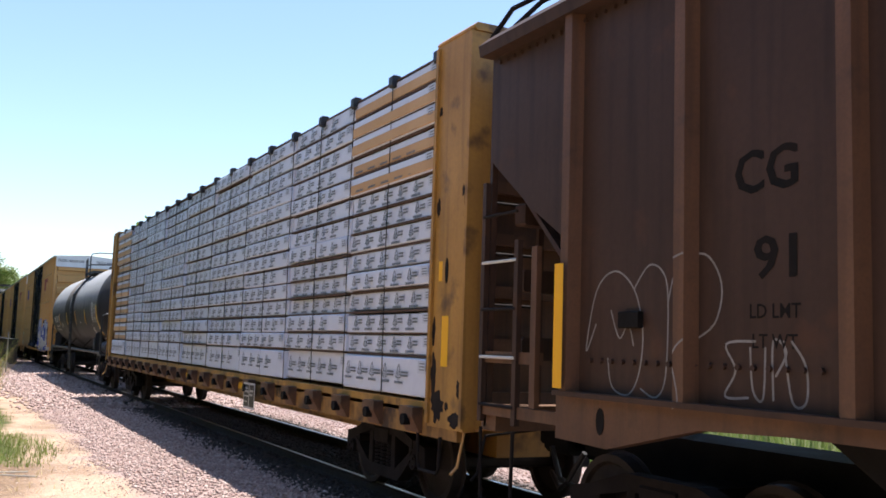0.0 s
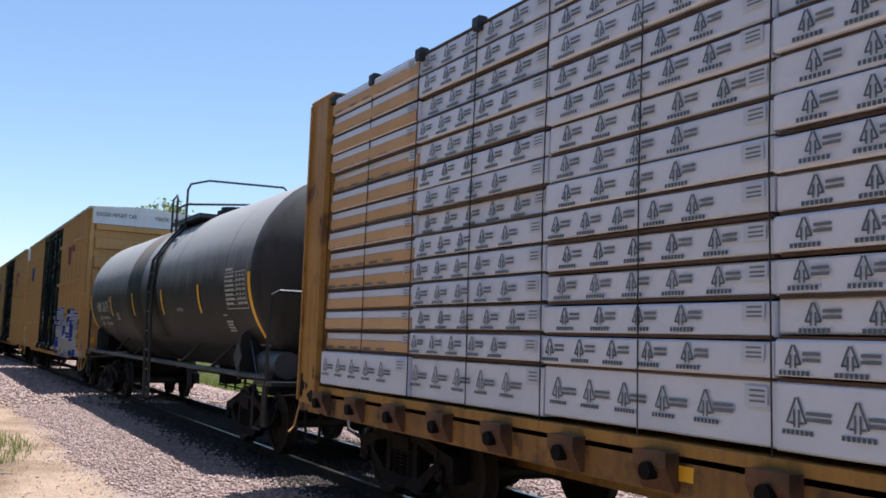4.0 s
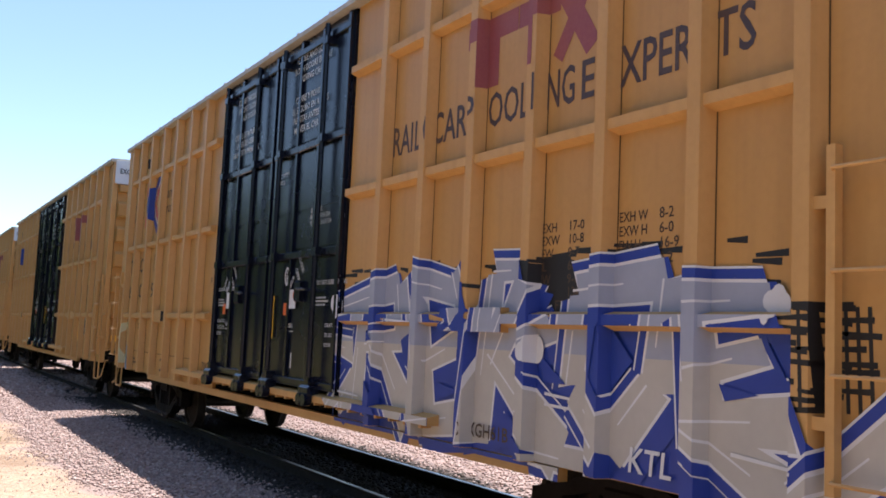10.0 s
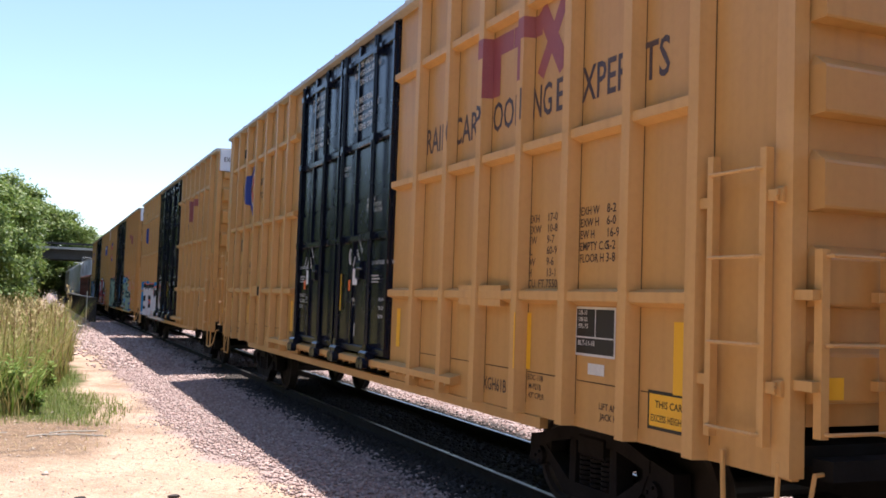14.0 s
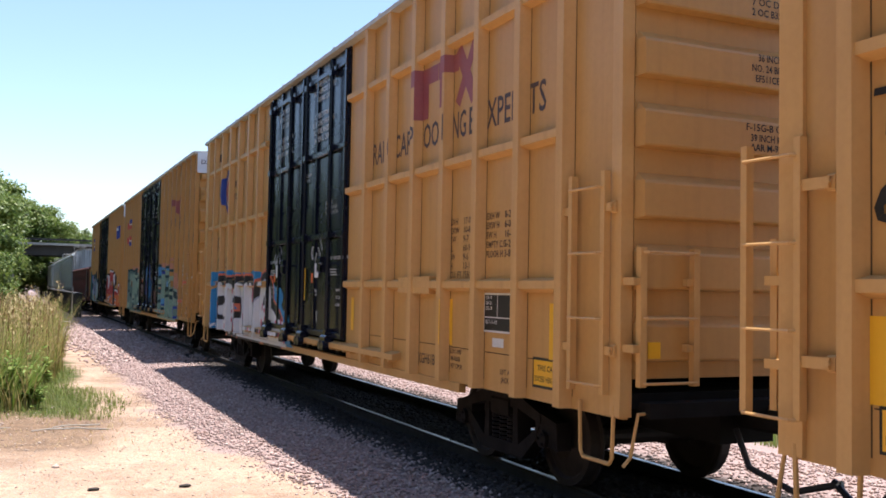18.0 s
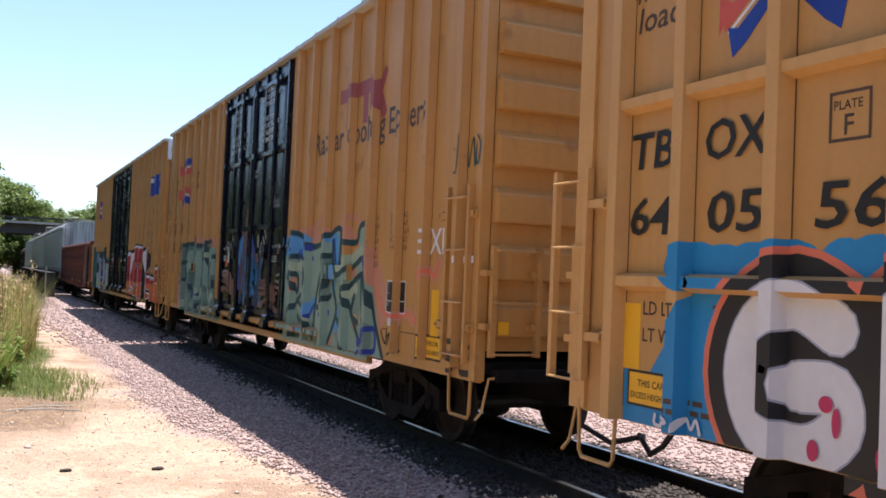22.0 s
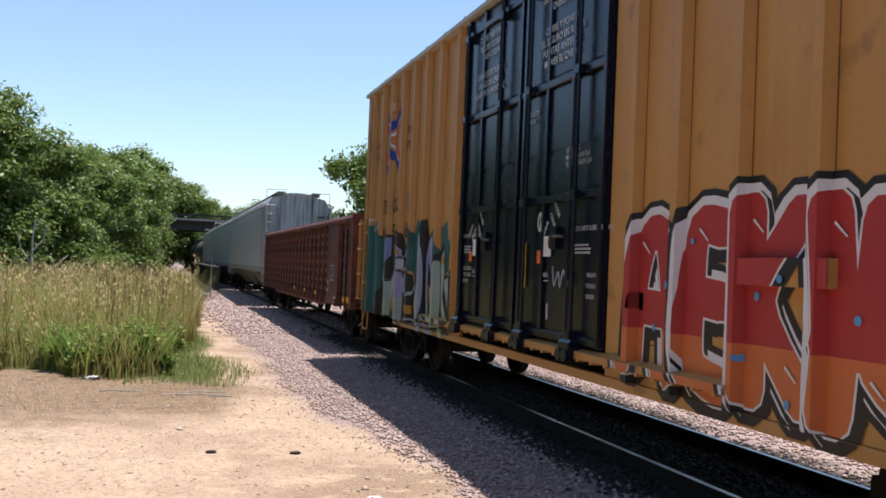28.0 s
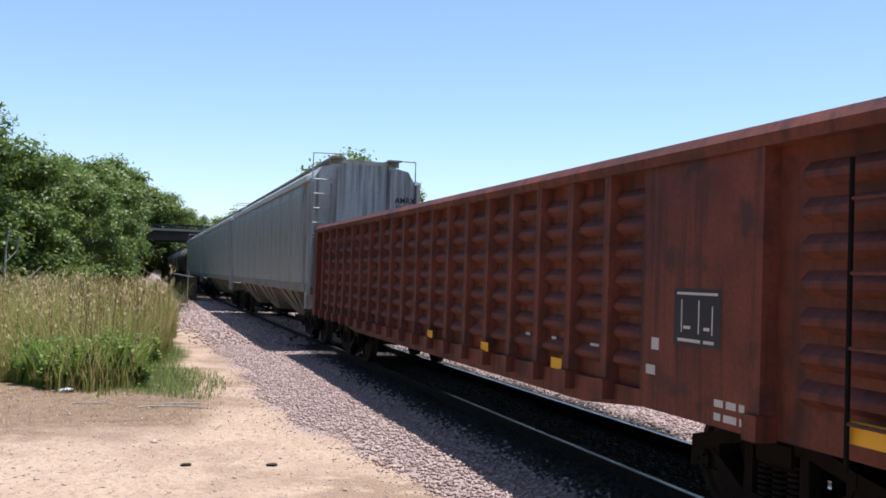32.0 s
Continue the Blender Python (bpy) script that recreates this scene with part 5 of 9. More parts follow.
        ob = part(name, me, m, car)
        if len(polys) > 8:
            ob["kind"] = "stuff"
    for y in (3.92, 6.8, 9.77, 12.58):
        on_shell("reflector_strip", [bar(y, y + 0.12, -0.6, -0.09)], REFLECT, 0.012)
    for y0, y1 in ((0.98, 1.12),):
        on_shell("end_reflector", [bar(y0, y1, -1.05, 0.0)], REFLECT)
    on_shell("end_reflector", [bar(15.68, 15.82, -1.0, 0.0)], REFLECT)
    t = fitted("ADMX", 14.81, 0.66, -0.46, 0.25) + fitted("26174", 13.94, 0.77, -0.46, 0.25)
    t += words("LD LMT", 14.68, -0.68, 0.09, 0.85) + words("187600 LB  85 100 KG", 14.1, -0.68, 0.085, 0.78) + words("LT WT", 14.62, -0.85, 0.09, 0.85) + words("75400 LB  34 200 KG", 13.98, -0.85, 0.085, 0.78)
    t += [bar(12.8, 13.06, -0.5, -0.488), bar(12.8, 13.06, -0.13, -0.118), bar(12.8, 12.812, -0.5, -0.12), bar(13.048, 13.06, -0.5, -0.12)] + words("C", 12.96, -0.44, 0.1) + scribble(13.03, -0.16, 0.16, 0.06, 1, 77)
    t += fitted("BOT OPR VALVE", 5.72, 0.46, -0.55, 0.065)
    on_shell("tank_lettering", t, TXT_WHITE)
    t = [bar(1.22, 2.32, 0.02, 0.032), bar(1.22, 2.32, -0.55, -0.538), bar(1.22, 1.232, -0.538, 0.02), bar(2.308, 2.32, -0.538, 0.02), bar(1.72, 1.73, -0.538, 0.02)]
    for k in range(7):
        z = -0.03 - 0.072 * k
        t += [bar(1.235, 1.715, z - 0.018, z - 0.012), bar(1.735, 2.305, z - 0.018, z - 0.012)]
        t += scribble(2.29, z + 0.035, 0.42, 0.05, 1, 30 + k, 0.35)
        for c in (1.69, 1.54, 1.38):
            t += scribble(c, z + 0.035, 0.08, 0.045, 1, 60 + k, 0.35)
    t += scribble(2.3, 0.12, 0.4, 0.06, 1, 90, 0.3) + scribble(2.7, -0.62, 0.2, 0.04, 1, 91) + scribble(2.65, -0.72, 0.3, 0.22, 4, 92) + scribble(12.15, -0.5, 0.34, 0.2, 4, 94) + scribble(1.6, -1.15, 0.6, 0.05, 1, 95)
    on_shell("data_table", t, TXT_WHITE)
    return car


# ---- gondola ----


PLACARD = mat("blue_black_placard", (0.02, 0.026, 0.04), None, 0.5)


def gondola(u, L=19.5):
    car = thing("gondola_car", "oxide-red steel gondola with rows of side posts", "gondola", at=pose(0, u, 0))
    x0, zt, zb = -1.40, 2.98, 0.95
    bm = B()
    box(bm, x0, x0 + 0.04, 0.1, L - 0.1, zb - 0.1, zt)
    part("side_sheet", bm, RED, car)
    # pressed ridges across the sheet
    posts = [0.5, 1.9, 2.0, 3.4] + [4.14 + 0.79 * k for k in range(19)]
    for a, b in [(0.55, 1.55)] + [(posts[i] + 0.05, posts[i + 1] - 0.05) for i in range(4, len(posts) - 1)] + [(3.5, 4.08)]:
        w = b - a
        for k in range(7):
            shared("ridge", ("ridge", round(w, 2)), lambda m: extrude_y(m, [(x0, -0.07), (x0 - 0.075, -0.02), (x0 - 0.07, 0.03), (x0, 0.10)], 0.04, w - 0.04), RED, car, pose(0, a, 1.2 + 0.24 * k))
    for v in posts:
        if v in (2.0, 3.4):
            continue
        shared("side_post", "gpost", lambda m: (hat(m, 0, zb + 0.05, zt - 0.1, 0.085, 0.06, x0, x0 - 0.12), extrude_z(m, [(x0, -0.1), (x0, 0.1), (x0 - 0.16, 0.08), (x0 - 0.16, -0.08)], zb - 0.12, zb + 0.06)), RED, car, pose(0, v, 0))
    bm = B()
    box(bm, x0 - 0.10, x0 - 0.06, 1.98, 3.5, zb - 0.1, zt - 0.08)
    pan = part("flat_panel", bm, RED, car, "flat red lettering panel")
    bands = [(0, L, x0 - 0.10)]
    marks("data_placard", [bar(2.34, 2.98, 1.42, 1.87)], PLACARD, pan, bands)
    marks("placard_lines", [bar(2.6, 2.92, 1.45, 1.475), bar(2.42, 2.56, 1.45, 1.475), bar(2.38, 2.94, 1.82, 1.84), bar(2.44, 2.455, 1.52, 1.74), bar(2.62, 2.635, 1.52, 1.78), bar(2.86, 2.875, 1.52, 1.78), bar(2.48, 2.56, 1.55, 1.575), bar(2.74, 2.84, 1.55, 1.575)], TXT_WHITE, pan, bands, 0.008)
    marks("small_lettering", [bar(3.2, 3.32, 1.35, 1.45), bar(3.25, 3.4, 1.14, 1.22)] + scribble(2.4, 1.1, 0.4, 0.2, 2, 3), TXT_WHITE, pan, bands)
    marks("reflector_strip", [bar(0.15, 1.0, 0.98, 1.12)] + [bar(v, v + 0.26, 1.0, 1.11) for v in (5.0, 7.1, 9.4)], REFLECT, car, [(0, L, x0 - 0.13)], 0.005)
    marks("number_lettering", scribble(4.6, 1.36, 0.22, 0.12, 1, 8) + scribble(5.5, 1.36, 0.18, 0.12, 1, 9) + scribble(6.2, 1.36, 0.14, 0.12, 1, 10), TXT_WHITE, car, [(0, L, x0 - 0.02)], 0.005)
    bm = B()
    extrude_y(bm, [(x0 + 0.06, zt - 0.1), (x0 - 0.13, zt - 0.1), (x0 - 0.15, zt - 0.02), (x0 - 0.1, zt + 0.06), (x0 + 0.06, zt + 0.06)], 0.0, L)
    part("top_chord", bm, RED, car)
    bm = B()
    extrude_y(bm, [(1.34, zt - 0.1), (1.34, zt + 0.06), (1.5, zt + 0.06), (1.5, zt - 0.1)], 0, L)
    box(bm, 1.38, 1.42, 0.1, L - 0.1, zb - 0.1, zt - 0.1)
    part("far_side", bm, RED, car)
    bm = B()
    box(bm, -1.36, 1.38, 0.2, L - 0.2, 0.95, 1.05)
    box(bm, -0.3, 0.3, 0.3, L - 0.3, 0.65, 0.95)
    part("floor", bm, UNDER, car)
    # sloped bottom edge near the ends of the side sill
    bm = B()
    extrude_x(bm, [(3.4, 0.85), (4.6, 0.74), (L - 4.6, 0.74), (L - 3.4, 0.85), (L - 3.4, 0.98), (3.4, 0.98)], x0 - 0.06, x0 + 0.03)
    part("side_sill", bm, RED, car)
    for v, sg in ((0.1, -1), (L - 0.1, 1)):
        bm = B()
        box(bm, x0, 1.4, *sorted((v, v - sg * 0.05)), zb - 0.1, zt)
        end = part("end_wall", bm, RED, car)
        for k in range(4):
            bm = B()
            extrude_x(bm, [(v, 1.2 + 0.45 * k), (v + sg * 0.1, 1.28 + 0.45 * k), (v + sg * 0.1, 1.4 + 0.45 * k), (v, 1.48 + 0.45 * k)], -1.3, 1.3)
            part("end_rib", bm, RED, end)
        bm = B()
        box(bm, x0 - 0.14, 1.5, *sorted((v + sg * 0.14, v - sg * 0.05)), zt - 0.1, zt + 0.07, 0.02)
        part("end_chord", bm, RED, car)
        bm = B()
        box(bm, x0 - 0.12, x0 + 0.02, *sorted((v + sg * 0.1, v - sg * 0.25)), 0.85, zt - 0.1, 0.02)
        part("corner_post", bm, RED, car)
        bm = B()
        for x in (-1.3, -0.75):
            box(bm, x - 0.03, x + 0.03, *sorted((v + sg * 0.14, v + sg * 0.2)), 1.0, 2.8)
        el = part("end_ladder", bm, RED, car)
        for k in range(4):
            bm = B()
            tube(bm, [(-1.3, v + sg * 0.18, 1.25 + 0.42 * k), (-0.75, v + sg * 0.18, 1.25 + 0.42 * k)], 0.014)
            part("rung", bm, RED, el)
    for v in (0.45, 0.95):
        bm = B()
        tube(bm, [(x0 - 0.16, v, 0.8), (x0 - 0.16, v, 2.7)], 0.018)
        part("grab_bar", bm, UNDER, car)
    for k in range(4):
        bm = B()
        tube(bm, [(x0 - 0.16, 0.45, 1.1 + 0.45 * k), (x0 - 0.16, 0.95, 1.1 + 0.45 * k)], 0.014)
        part("rung", bm, RED, car)
    truck(car, 2.2, 0)
    truck(car, L - 2.2, 1)
    coupler(car, 0.1, -1, False)
    coupler(car, L - 0.1, 1, False)
    return car


# ---- covered hopper ----


def hopper(u, L, label, paint, dirt, end_text="", bays=3):
    """Covered hopper with bulging side panels, slope sheets and a roof walk."""
    car = thing("hopper_car", label, "hopper car", "covered hoppers of the train", at=pose(0, u, 0))
    zt, zb = 4.38, 1.5
    body_prof = [(-1.45, zb), (-1.50, 1.9), (-1.53, 2.8), (-1.52, 3.6), (-1.46, zt), (-1.18, 4.70), (-0.6, 4.84), (0.6, 4.84), (1.18, 4.70), (1.46, zt), (1.52, 3.6), (1.53, 2.8), (1.50, 1.9), (1.45, zb)]
    bm = B()
    extrude_y(bm, body_prof, 0.9, L - 0.9)
    part("hopper_body", bm, paint, car)
    n = 9
    for k in range(n):
        a, b = 1.0 + (L - 2.0) * k / n, 1.0 + (L - 2.0) * (k + 1) / n
        w = b - a
        # a bulged panel
        def panel(m):
            prof = [(0, 0.05), (-0.035, 0.12), (-0.05, w / 2), (-0.035, w - 0.12), (0, w - 0.05)]
            za = [zb + 0.02, 2.3, 3.2, 4.0, zt - 0.12]
            base = [-1.46, -1.51, -1.53, -1.51, -1.465]
            g = [[m.verts.new((bx + dx, y, z)) for dx, y in prof] for bx, z in zip(base, za)]
            for r0, r1 in zip(g, g[1:]):
                for j in range(len(prof) - 1):
                    m.faces.new((r0[j], r1[j], r1[j + 1], r0[j + 1]))
        shared("side_panel", ("hpanel", round(w, 2), paint.name), panel, paint, car, pose(0, a, 0))
    bm = B()
    extrude_y(bm, [(-1.42, zt - 0.1), (-1.57, zt - 0.1), (-1.57, zt + 0.04), (-1.42, zt + 0.08)], 0.3, L - 0.3)
    extrude_y(bm, [(1.42, zt - 0.1), (1.57, zt - 0.1), (1.57, zt + 0.04), (1.42, zt + 0.08)], 0.3, L - 0.3)
    part("top_chord", bm, WHITE, car)
    bm = B()
    extrude_y(bm, [(-1.40, zb - 0.12), (-1.53, zb - 0.12), (-1.53, zb + 0.1), (-1.40, zb + 0.1)], 0.2, L - 0.2)
    extrude_y(bm, [(1.40, zb - 0.12), (1.53, zb - 0.12), (1.53, zb + 0.1), (1.40, zb + 0.1)], 0.2, L - 0.2)
    part("side_sill", bm, dirt, car)
    # hopper bays
    w = (L - 4.70) / bays
    for k in range(bays):
        a = 2.5 + k * w
        bm = B()
        top = [(-1.4, a), (1.4, a), (1.4, a + w), (-1.4, a + w)]
        bot = [(-0.7, a + w * 0.36), (0.7, a + w * 0.36), (0.7, a + w * 0.64), (-0.7, a + w * 0.64)]
        t = [bm.verts.new((x, y, zb)) for x, y in top]
        b2 = [bm.verts.new((x, y, 0.55)) for x, y in bot]
        bm.faces.new(b2)
        for j in range(4):
            bm.faces.new((t[j], b2[j], b2[(j + 1) % 4], t[(j + 1) % 4]))
        bay = part("hopper_bay", bm, dirt, car)
        bm = B()
        box(bm, -0.8, 0.8, a + w * 0.36 - 0.1, a + w * 0.64 + 0.1, 0.42, 0.55)
        part("outlet_gate", bm, UNDER, bay)
        for f in (0.15, 0.5, 0.85):
            bm = B()
            tube(bm, [(-1.45, a + w * f, zb), (-0.9, a + w * (0.5 + (f - 0.5) * 0.4), 0.8)], 0.03, 5)
            part("bay_rib", bm, dirt, bay)
    for v, sg in ((0.0, 1), (L, -1)):
        # slope sheet and end frame
        bm = B()
        extrude_x(bm, [(v + sg * 0.9, zt - 0.6), (v + sg * 0.85, zt - 0.6), (v + sg * 2.6, 1.4), (v + sg * 2.7, 1.4)] if sg > 0 else [(v + sg * 2.7, 1.4), (v + sg * 2.6, 1.4), (v + sg * 0.85, zt - 0.6), (v + sg * 0.9, zt - 0.6)], -1.4, 1.4)
        part("slope_sheet", bm, dirt, car)
        bm = B()
        pr = [(-1.44, 2.9), (-1.46, 4.25), (-1.18, 4.70), (-0.6, 4.82), (0.6, 4.82), (1.18, 4.70), (1.46, 4.25), (1.44, 2.9)]
        extrude_y(bm, pr, *sorted((v + sg * 0.25, v + sg * 0.92)))
        endp = part("end_sheet", bm, paint, car)
        for x in (-0.72, 0.72):
            bm = B()
            box(bm, x - 0.06, x + 0.06, *sorted((v + sg * 0.1, v + sg * 0.26)), 1.2, 4.70)
            part("end_post", bm, paint, car)
        for x in (-1.48, 1.40):
            bm = B()
            box(bm, x, x + 0.08, *sorted((v + sg * 0.1, v + sg * 0.45)), 0.95, 4.35)
            part("corner_post", bm, paint, car)
        bm = B()
        box(bm, -1.5, 1.5, *sorted((v + sg * 0.0, v + sg * 0.35)), 0.95, 1.3)
        box(bm, -0.35, 0.35, *sorted((v + sg * 0.2, v + sg * 3.0)), 0.65, 1.1)
        part("end_sill", bm, dirt, car)
        bm = B()
        for x in (-1.42, -0.95):
            tube(bm, [(x, v + sg * 0.06, 1.1), (x, v + sg * 0.06, 4.25)], 0.02)
        el = part("end_ladder", bm, paint, car)
        for k in range(9):
            bm = B()
            tube(bm, [(-1.42, v + sg * 0.06, 1.3 + 0.38 * k), (-0.95, v + sg * 0.06, 1.3 + 0.38 * k)], 0.014)
            part("rung", bm, paint, el)
        bm = B()
        tube(bm, [(-1.4, v + sg * 0.3, 4.38), (-1.4, v + sg * 0.3, 5.05), (-0.5, v + sg * 0.3, 5.08)], 0.02)
        tube(bm, [(1.4, v + sg * 0.3, 4.38), (1.4, v + sg * 0.3, 4.98), (0.6, v + sg * 0.3, 4.98)], 0.02)
        part("roof_grab", bm, paint, car)
    bm = B()
    for x in (-0.95, 0.6):
        box(bm, x, x + 0.35, 0.05, L - 0.05, 4.93, 4.97)
    for k in range(12):
        box(bm, -0.95, 0.95, 0.4 + (L - 0.8) * k / 11 - 0.03, 0.4 + (L - 0.8) * k / 11 + 0.03, 4.80, 4.93)
    part("roof_walk", bm, dirt, car)
    bm = B()
    for k in range(7):
        y = 1.6 + (L - 3.2) * k / 6
        box(bm, -0.4, 0.4, y - 0.9, y + 0.9, 4.84, 4.98, 0.04)
    part("hatch_cover", bm, dirt, car)
    if end_text:
        tris = []
        for j, (s, z) in enumerate(((end_text, 3.84), ("10090", 3.62))):
            k = 0.15 / 0.69
            tris += [[(0.83 + p[0] * k * 0.95, 0.235, z + p[1] * k) for p in t] for t in glyph_tris(s)]
        me = bpy.data.meshes.new("end_lettering")
        me.from_pydata([p for t in tris for p in t], [], [(3 * i, 3 * i + 1, 3 * i + 2) for i in range(len(tris))])
        part("end_lettering", me, TXT_BLACK, car)
    truck(car, 1.75, 0)
    truck(car, L - 1.75, 1)
    coupler(car, 0.1, -1, False)
    coupler(car, L - 0.1, 1, False)
    return car


# ---- brown ribbed hopper ahead of the lumber car ----


def coal_hopper(u, L=17.0):
    """u is its rear end; the car lies ahead of it, towards falling y."""
    car = thing("coal_hopper", "brown open hopper with outside posts and sprayed white tags", "hopper car", at=pose(0, u - L, 0))
    x0 = -1.46
    posts = [L - 1.42 - k * 1.3 for k in range(11)]
    # side sheet with its slanted rear end
    bm = B()
    extrude_x(bm, [(1.5, 1.42), (L - 1.42, 1.42), (L - 1.42, 2.55), (L - 0.75, 2.95), (L - 0.08, 3.45), (L - 0.08, 4.55), (0.1, 4.55), (0.1, 3.45), (1.5, 2.5)], x0, x0 + 0.04)
    part("side_sheet", bm, BROWN, car)
    bm = B()
    extrude_x(bm, [(1.5, 1.42), (L - 1.42, 1.42), (L - 0.08, 3.45), (L - 0.08, 4.55), (0.1, 4.55), (0.1, 3.45)], 1.42, 1.46)
    part("far_side", bm, BROWN, car)
    for v in posts:
        shared("side_post", "coal_post", lambda m: hat(m, 0, 1.44, 4.5, 0.075, 0.05, x0, x0 - 0.11), BROWN_POST, car, pose(0, v, 0))
    bm = B()
    extrude_y(bm, [(x0 + 0.05, 4.42), (x0 - 0.14, 4.42), (x0 - 0.16, 4.52), (x0 - 0.05, 4.62), (x0 + 0.05, 4.62)], 0.05, L - 0.05)
    extrude_y(bm, [(1.4, 4.42), (1.4, 4.62), (1.58, 4.6), (1.58, 4.42)], 0.05, L - 0.05)
    chord = part("top_chord", bm, BROWN, car)
    for k in range(60):
        shared("rivet", "rivet", lambda m: disc(m, 0, 4.36, 0.02, x0 - 0.025, x0, 6), BROWN, chord, pose(0, L - 0.2 - 0.12 * k, 0))
    for v, sg in ((L, -1), (0.0, 1)):
        bm = B()
        extrude_x(bm, [(v + sg * 0.1, 3.5), (v + sg * 0.14, 3.5), (v + sg * 2.5, 1.3), (v + sg * 2.4, 1.3)] if sg > 0 else [(v + sg * 0.14, 3.5), (v + sg * 0.1, 3.5), (v + sg * 2.4, 1.3), (v + sg * 2.5, 1.3)], -1.42, 1.42)
        part("slope_sheet", bm, BROWN, car)
        bm = B()
        box(bm, -1.42, 1.42, *sorted((v + sg * 0.1, v + sg * 0.15)), 3.45, 4.55)
        part("end_sheet", bm, BROWN, car)
        for z in (1.75, 2.35, 2.95):
            bm = B()
            box(bm, -1.3, 1.3, *sorted((v + sg * 0.25, v + sg * 0.42)), z - 0.1, z + 0.1, 0.02)
            part("end_brace", bm, BROWN, car)
        bm = B()
        for x in (-1.42, -0.9):
            box(bm, x - 0.03, x + 0.03, *sorted((v + sg * 0.04, v + sg * 0.08)), 1.05, 4.55)
        el = part("end_ladder", bm, BROWN, car)
        for k in range(7):
            bm = B()
            tube(bm, [(-1.42, v + sg * 0.04, 1.2 + 0.47 * k), (-0.9, v + sg * 0.04, 1.2 + 0.47 * k)], 0.014)
            part("rung", bm, TRUCKMAT, el)
        bm = B()
        for y in (0.05, 0.62):
            box(bm, x0 - 0.05, x0, v + sg * y - 0.03, v + sg * y + 0.03, 1.1, 3.3 - y)
        sl = part("side_ladder", bm, BROWN, car)
        for k in range(5):
            bm = B()
            tube(bm, [(x0 - 0.05, v + sg * 0.05, 1.25 + 0.42 * k), (x0 - 0.05, v + sg * 0.62, 1.25 + 0.42 * k)], 0.014)
            part("rung", bm, TXT_WHITE if k % 2 else TRUCKMAT, sl)
        stirrup(TRUCKMAT, car, *sorted((v + sg * 0.06, v + sg * 0.6)), x0 - 0.03, 1.05, 0.4)
        bm = B()
        box(bm, -1.45, 1.45, *sorted((v, v + sg * 0.25)), 1.02, 1.24)
        part("end_sill", bm, BROWN_POST, car)
    bm = B()
    extrude_x(bm, [(1.26, 1.07), (1.9, 1.05), (2.85, 1.27), (3.6, 1.3), (L - 3.6, 1.3), (L - 2.85, 1.27), (L - 1.9, 1.05), (L - 1.26, 1.07), (L - 1.26, 1.40), (1.26, 1.40)], x0 - 0.05, x0 + 0.08)
    part("side_sill", bm, BROWN_POST, car)
    bm = B()
    box(bm, x0 - 0.12, x0 + 0.02, 0.3, L - 1.3, 1.402, 1.44)
    part("sill_angle", bm, BROWN, car)
    for v in (1.83, L - 1.83):
        part("lift_hole", extrude_x(B(), oval(v, 1.24, 0.05, 0.1, 12), x0 - 0.054, x0 - 0.05), UNDER, car, "dark oval lifting hole")
    for a, b in ((0.05, 1.25), (L - 1.25, L - 0.05)):
        part("platform_angle", box(B(), x0 - 0.03, x0 + 0.05, a, b, 1.16, 1.26), BROWN_POST, car)
        part("platform_angle", box(B(), x0 - 0.02, x0 + 0.03, a + 0.3, b, 1.62, 1.72), BROWN_POST, car)
    for v in (0.92, L - 0.92):
        part("corner_strut", box(B(), x0 - 0.06, x0 - 0.01, v - 0.04, v + 0.04, 1.27, 2.6), BROWN_POST, car)
    for k in range(18):
        shared("rivet", "rivet", None, BROWN, car, pose(0, L - 1.65 - 0.125 * k, -2.68))
    bm = B()
    box(bm, -0.3, 0.3, 0.2, L - 0.2, 0.65, 1.05)
    part("center_sill", bm, UNDER, car)
    for k in range(3):
        bm = B()
        a = 3.4 + 3.4 * k
        t = [bm.verts.new(p) for p in ((-1.4, a, 1.4), (1.4, a, 1.4), (1.4, a + 3.2, 1.4), (-1.4, a + 3.2, 1.4))]
        q = [bm.verts.new(p) for p in ((-1.1, a + 1.2, 0.45), (1.1, a + 1.2, 0.45), (1.1, a + 2.0, 0.45), (-1.1, a + 2.0, 0.45))]
        bm.faces.new(q)
        for j in range(4):
            bm.faces.new((t[j], q[j], q[(j + 1) % 4], t[(j + 1) % 4]))
        part("hopper_bay", bm, UNDER, car)
    bm = B()
    n = 40
    for k in range(n):
        a, b = 0.2 + (L - 0.4) * k / n, 0.2 + (L - 0.4) * (k + 1) / n
        h = 4.45 + 0.22 * math.sin(k * 0.9) + 0.1 * math.sin(k * 2.3)
        extrude_x(bm, [(a, 4.2), (b, 4.2), ((a + b) / 2, h)], -1.36, 1.36)
    part("coal_load", bm, STRAP, car)
    # tarp hoop at the rear corner
    bm = B()
    tube(bm, [(x0 - 0.05, L - 0.1, 4.6), (x0 + 0.05, L - 0.3, 4.85), (x0 + 0.4, L - 0.8, 5.05)], 0.025)
    tube(bm, [(x0 - 0.05, L - 0.5, 4.6), (x0 + 0.1, L - 0.7, 4.8), (x0 + 0.4, L - 1.1, 4.98)], 0.025)
    part("top_grab", bm, TRUCKMAT, car)
    ps = sorted(posts)
    bands, e = [], 0.1
    for p in ps:
        bands += [(e, p - 0.075, x0), (p - 0.05, p + 0.05, x0 - 0.11)]
        e = p + 0.075
    bands.append((e, L, x0))
    marks("reflector_strip", [bar(L - 1.46, L - 1.34, 1.46, 2.42)], REFLECT, car, [(0, L, x0 - 0.14)])
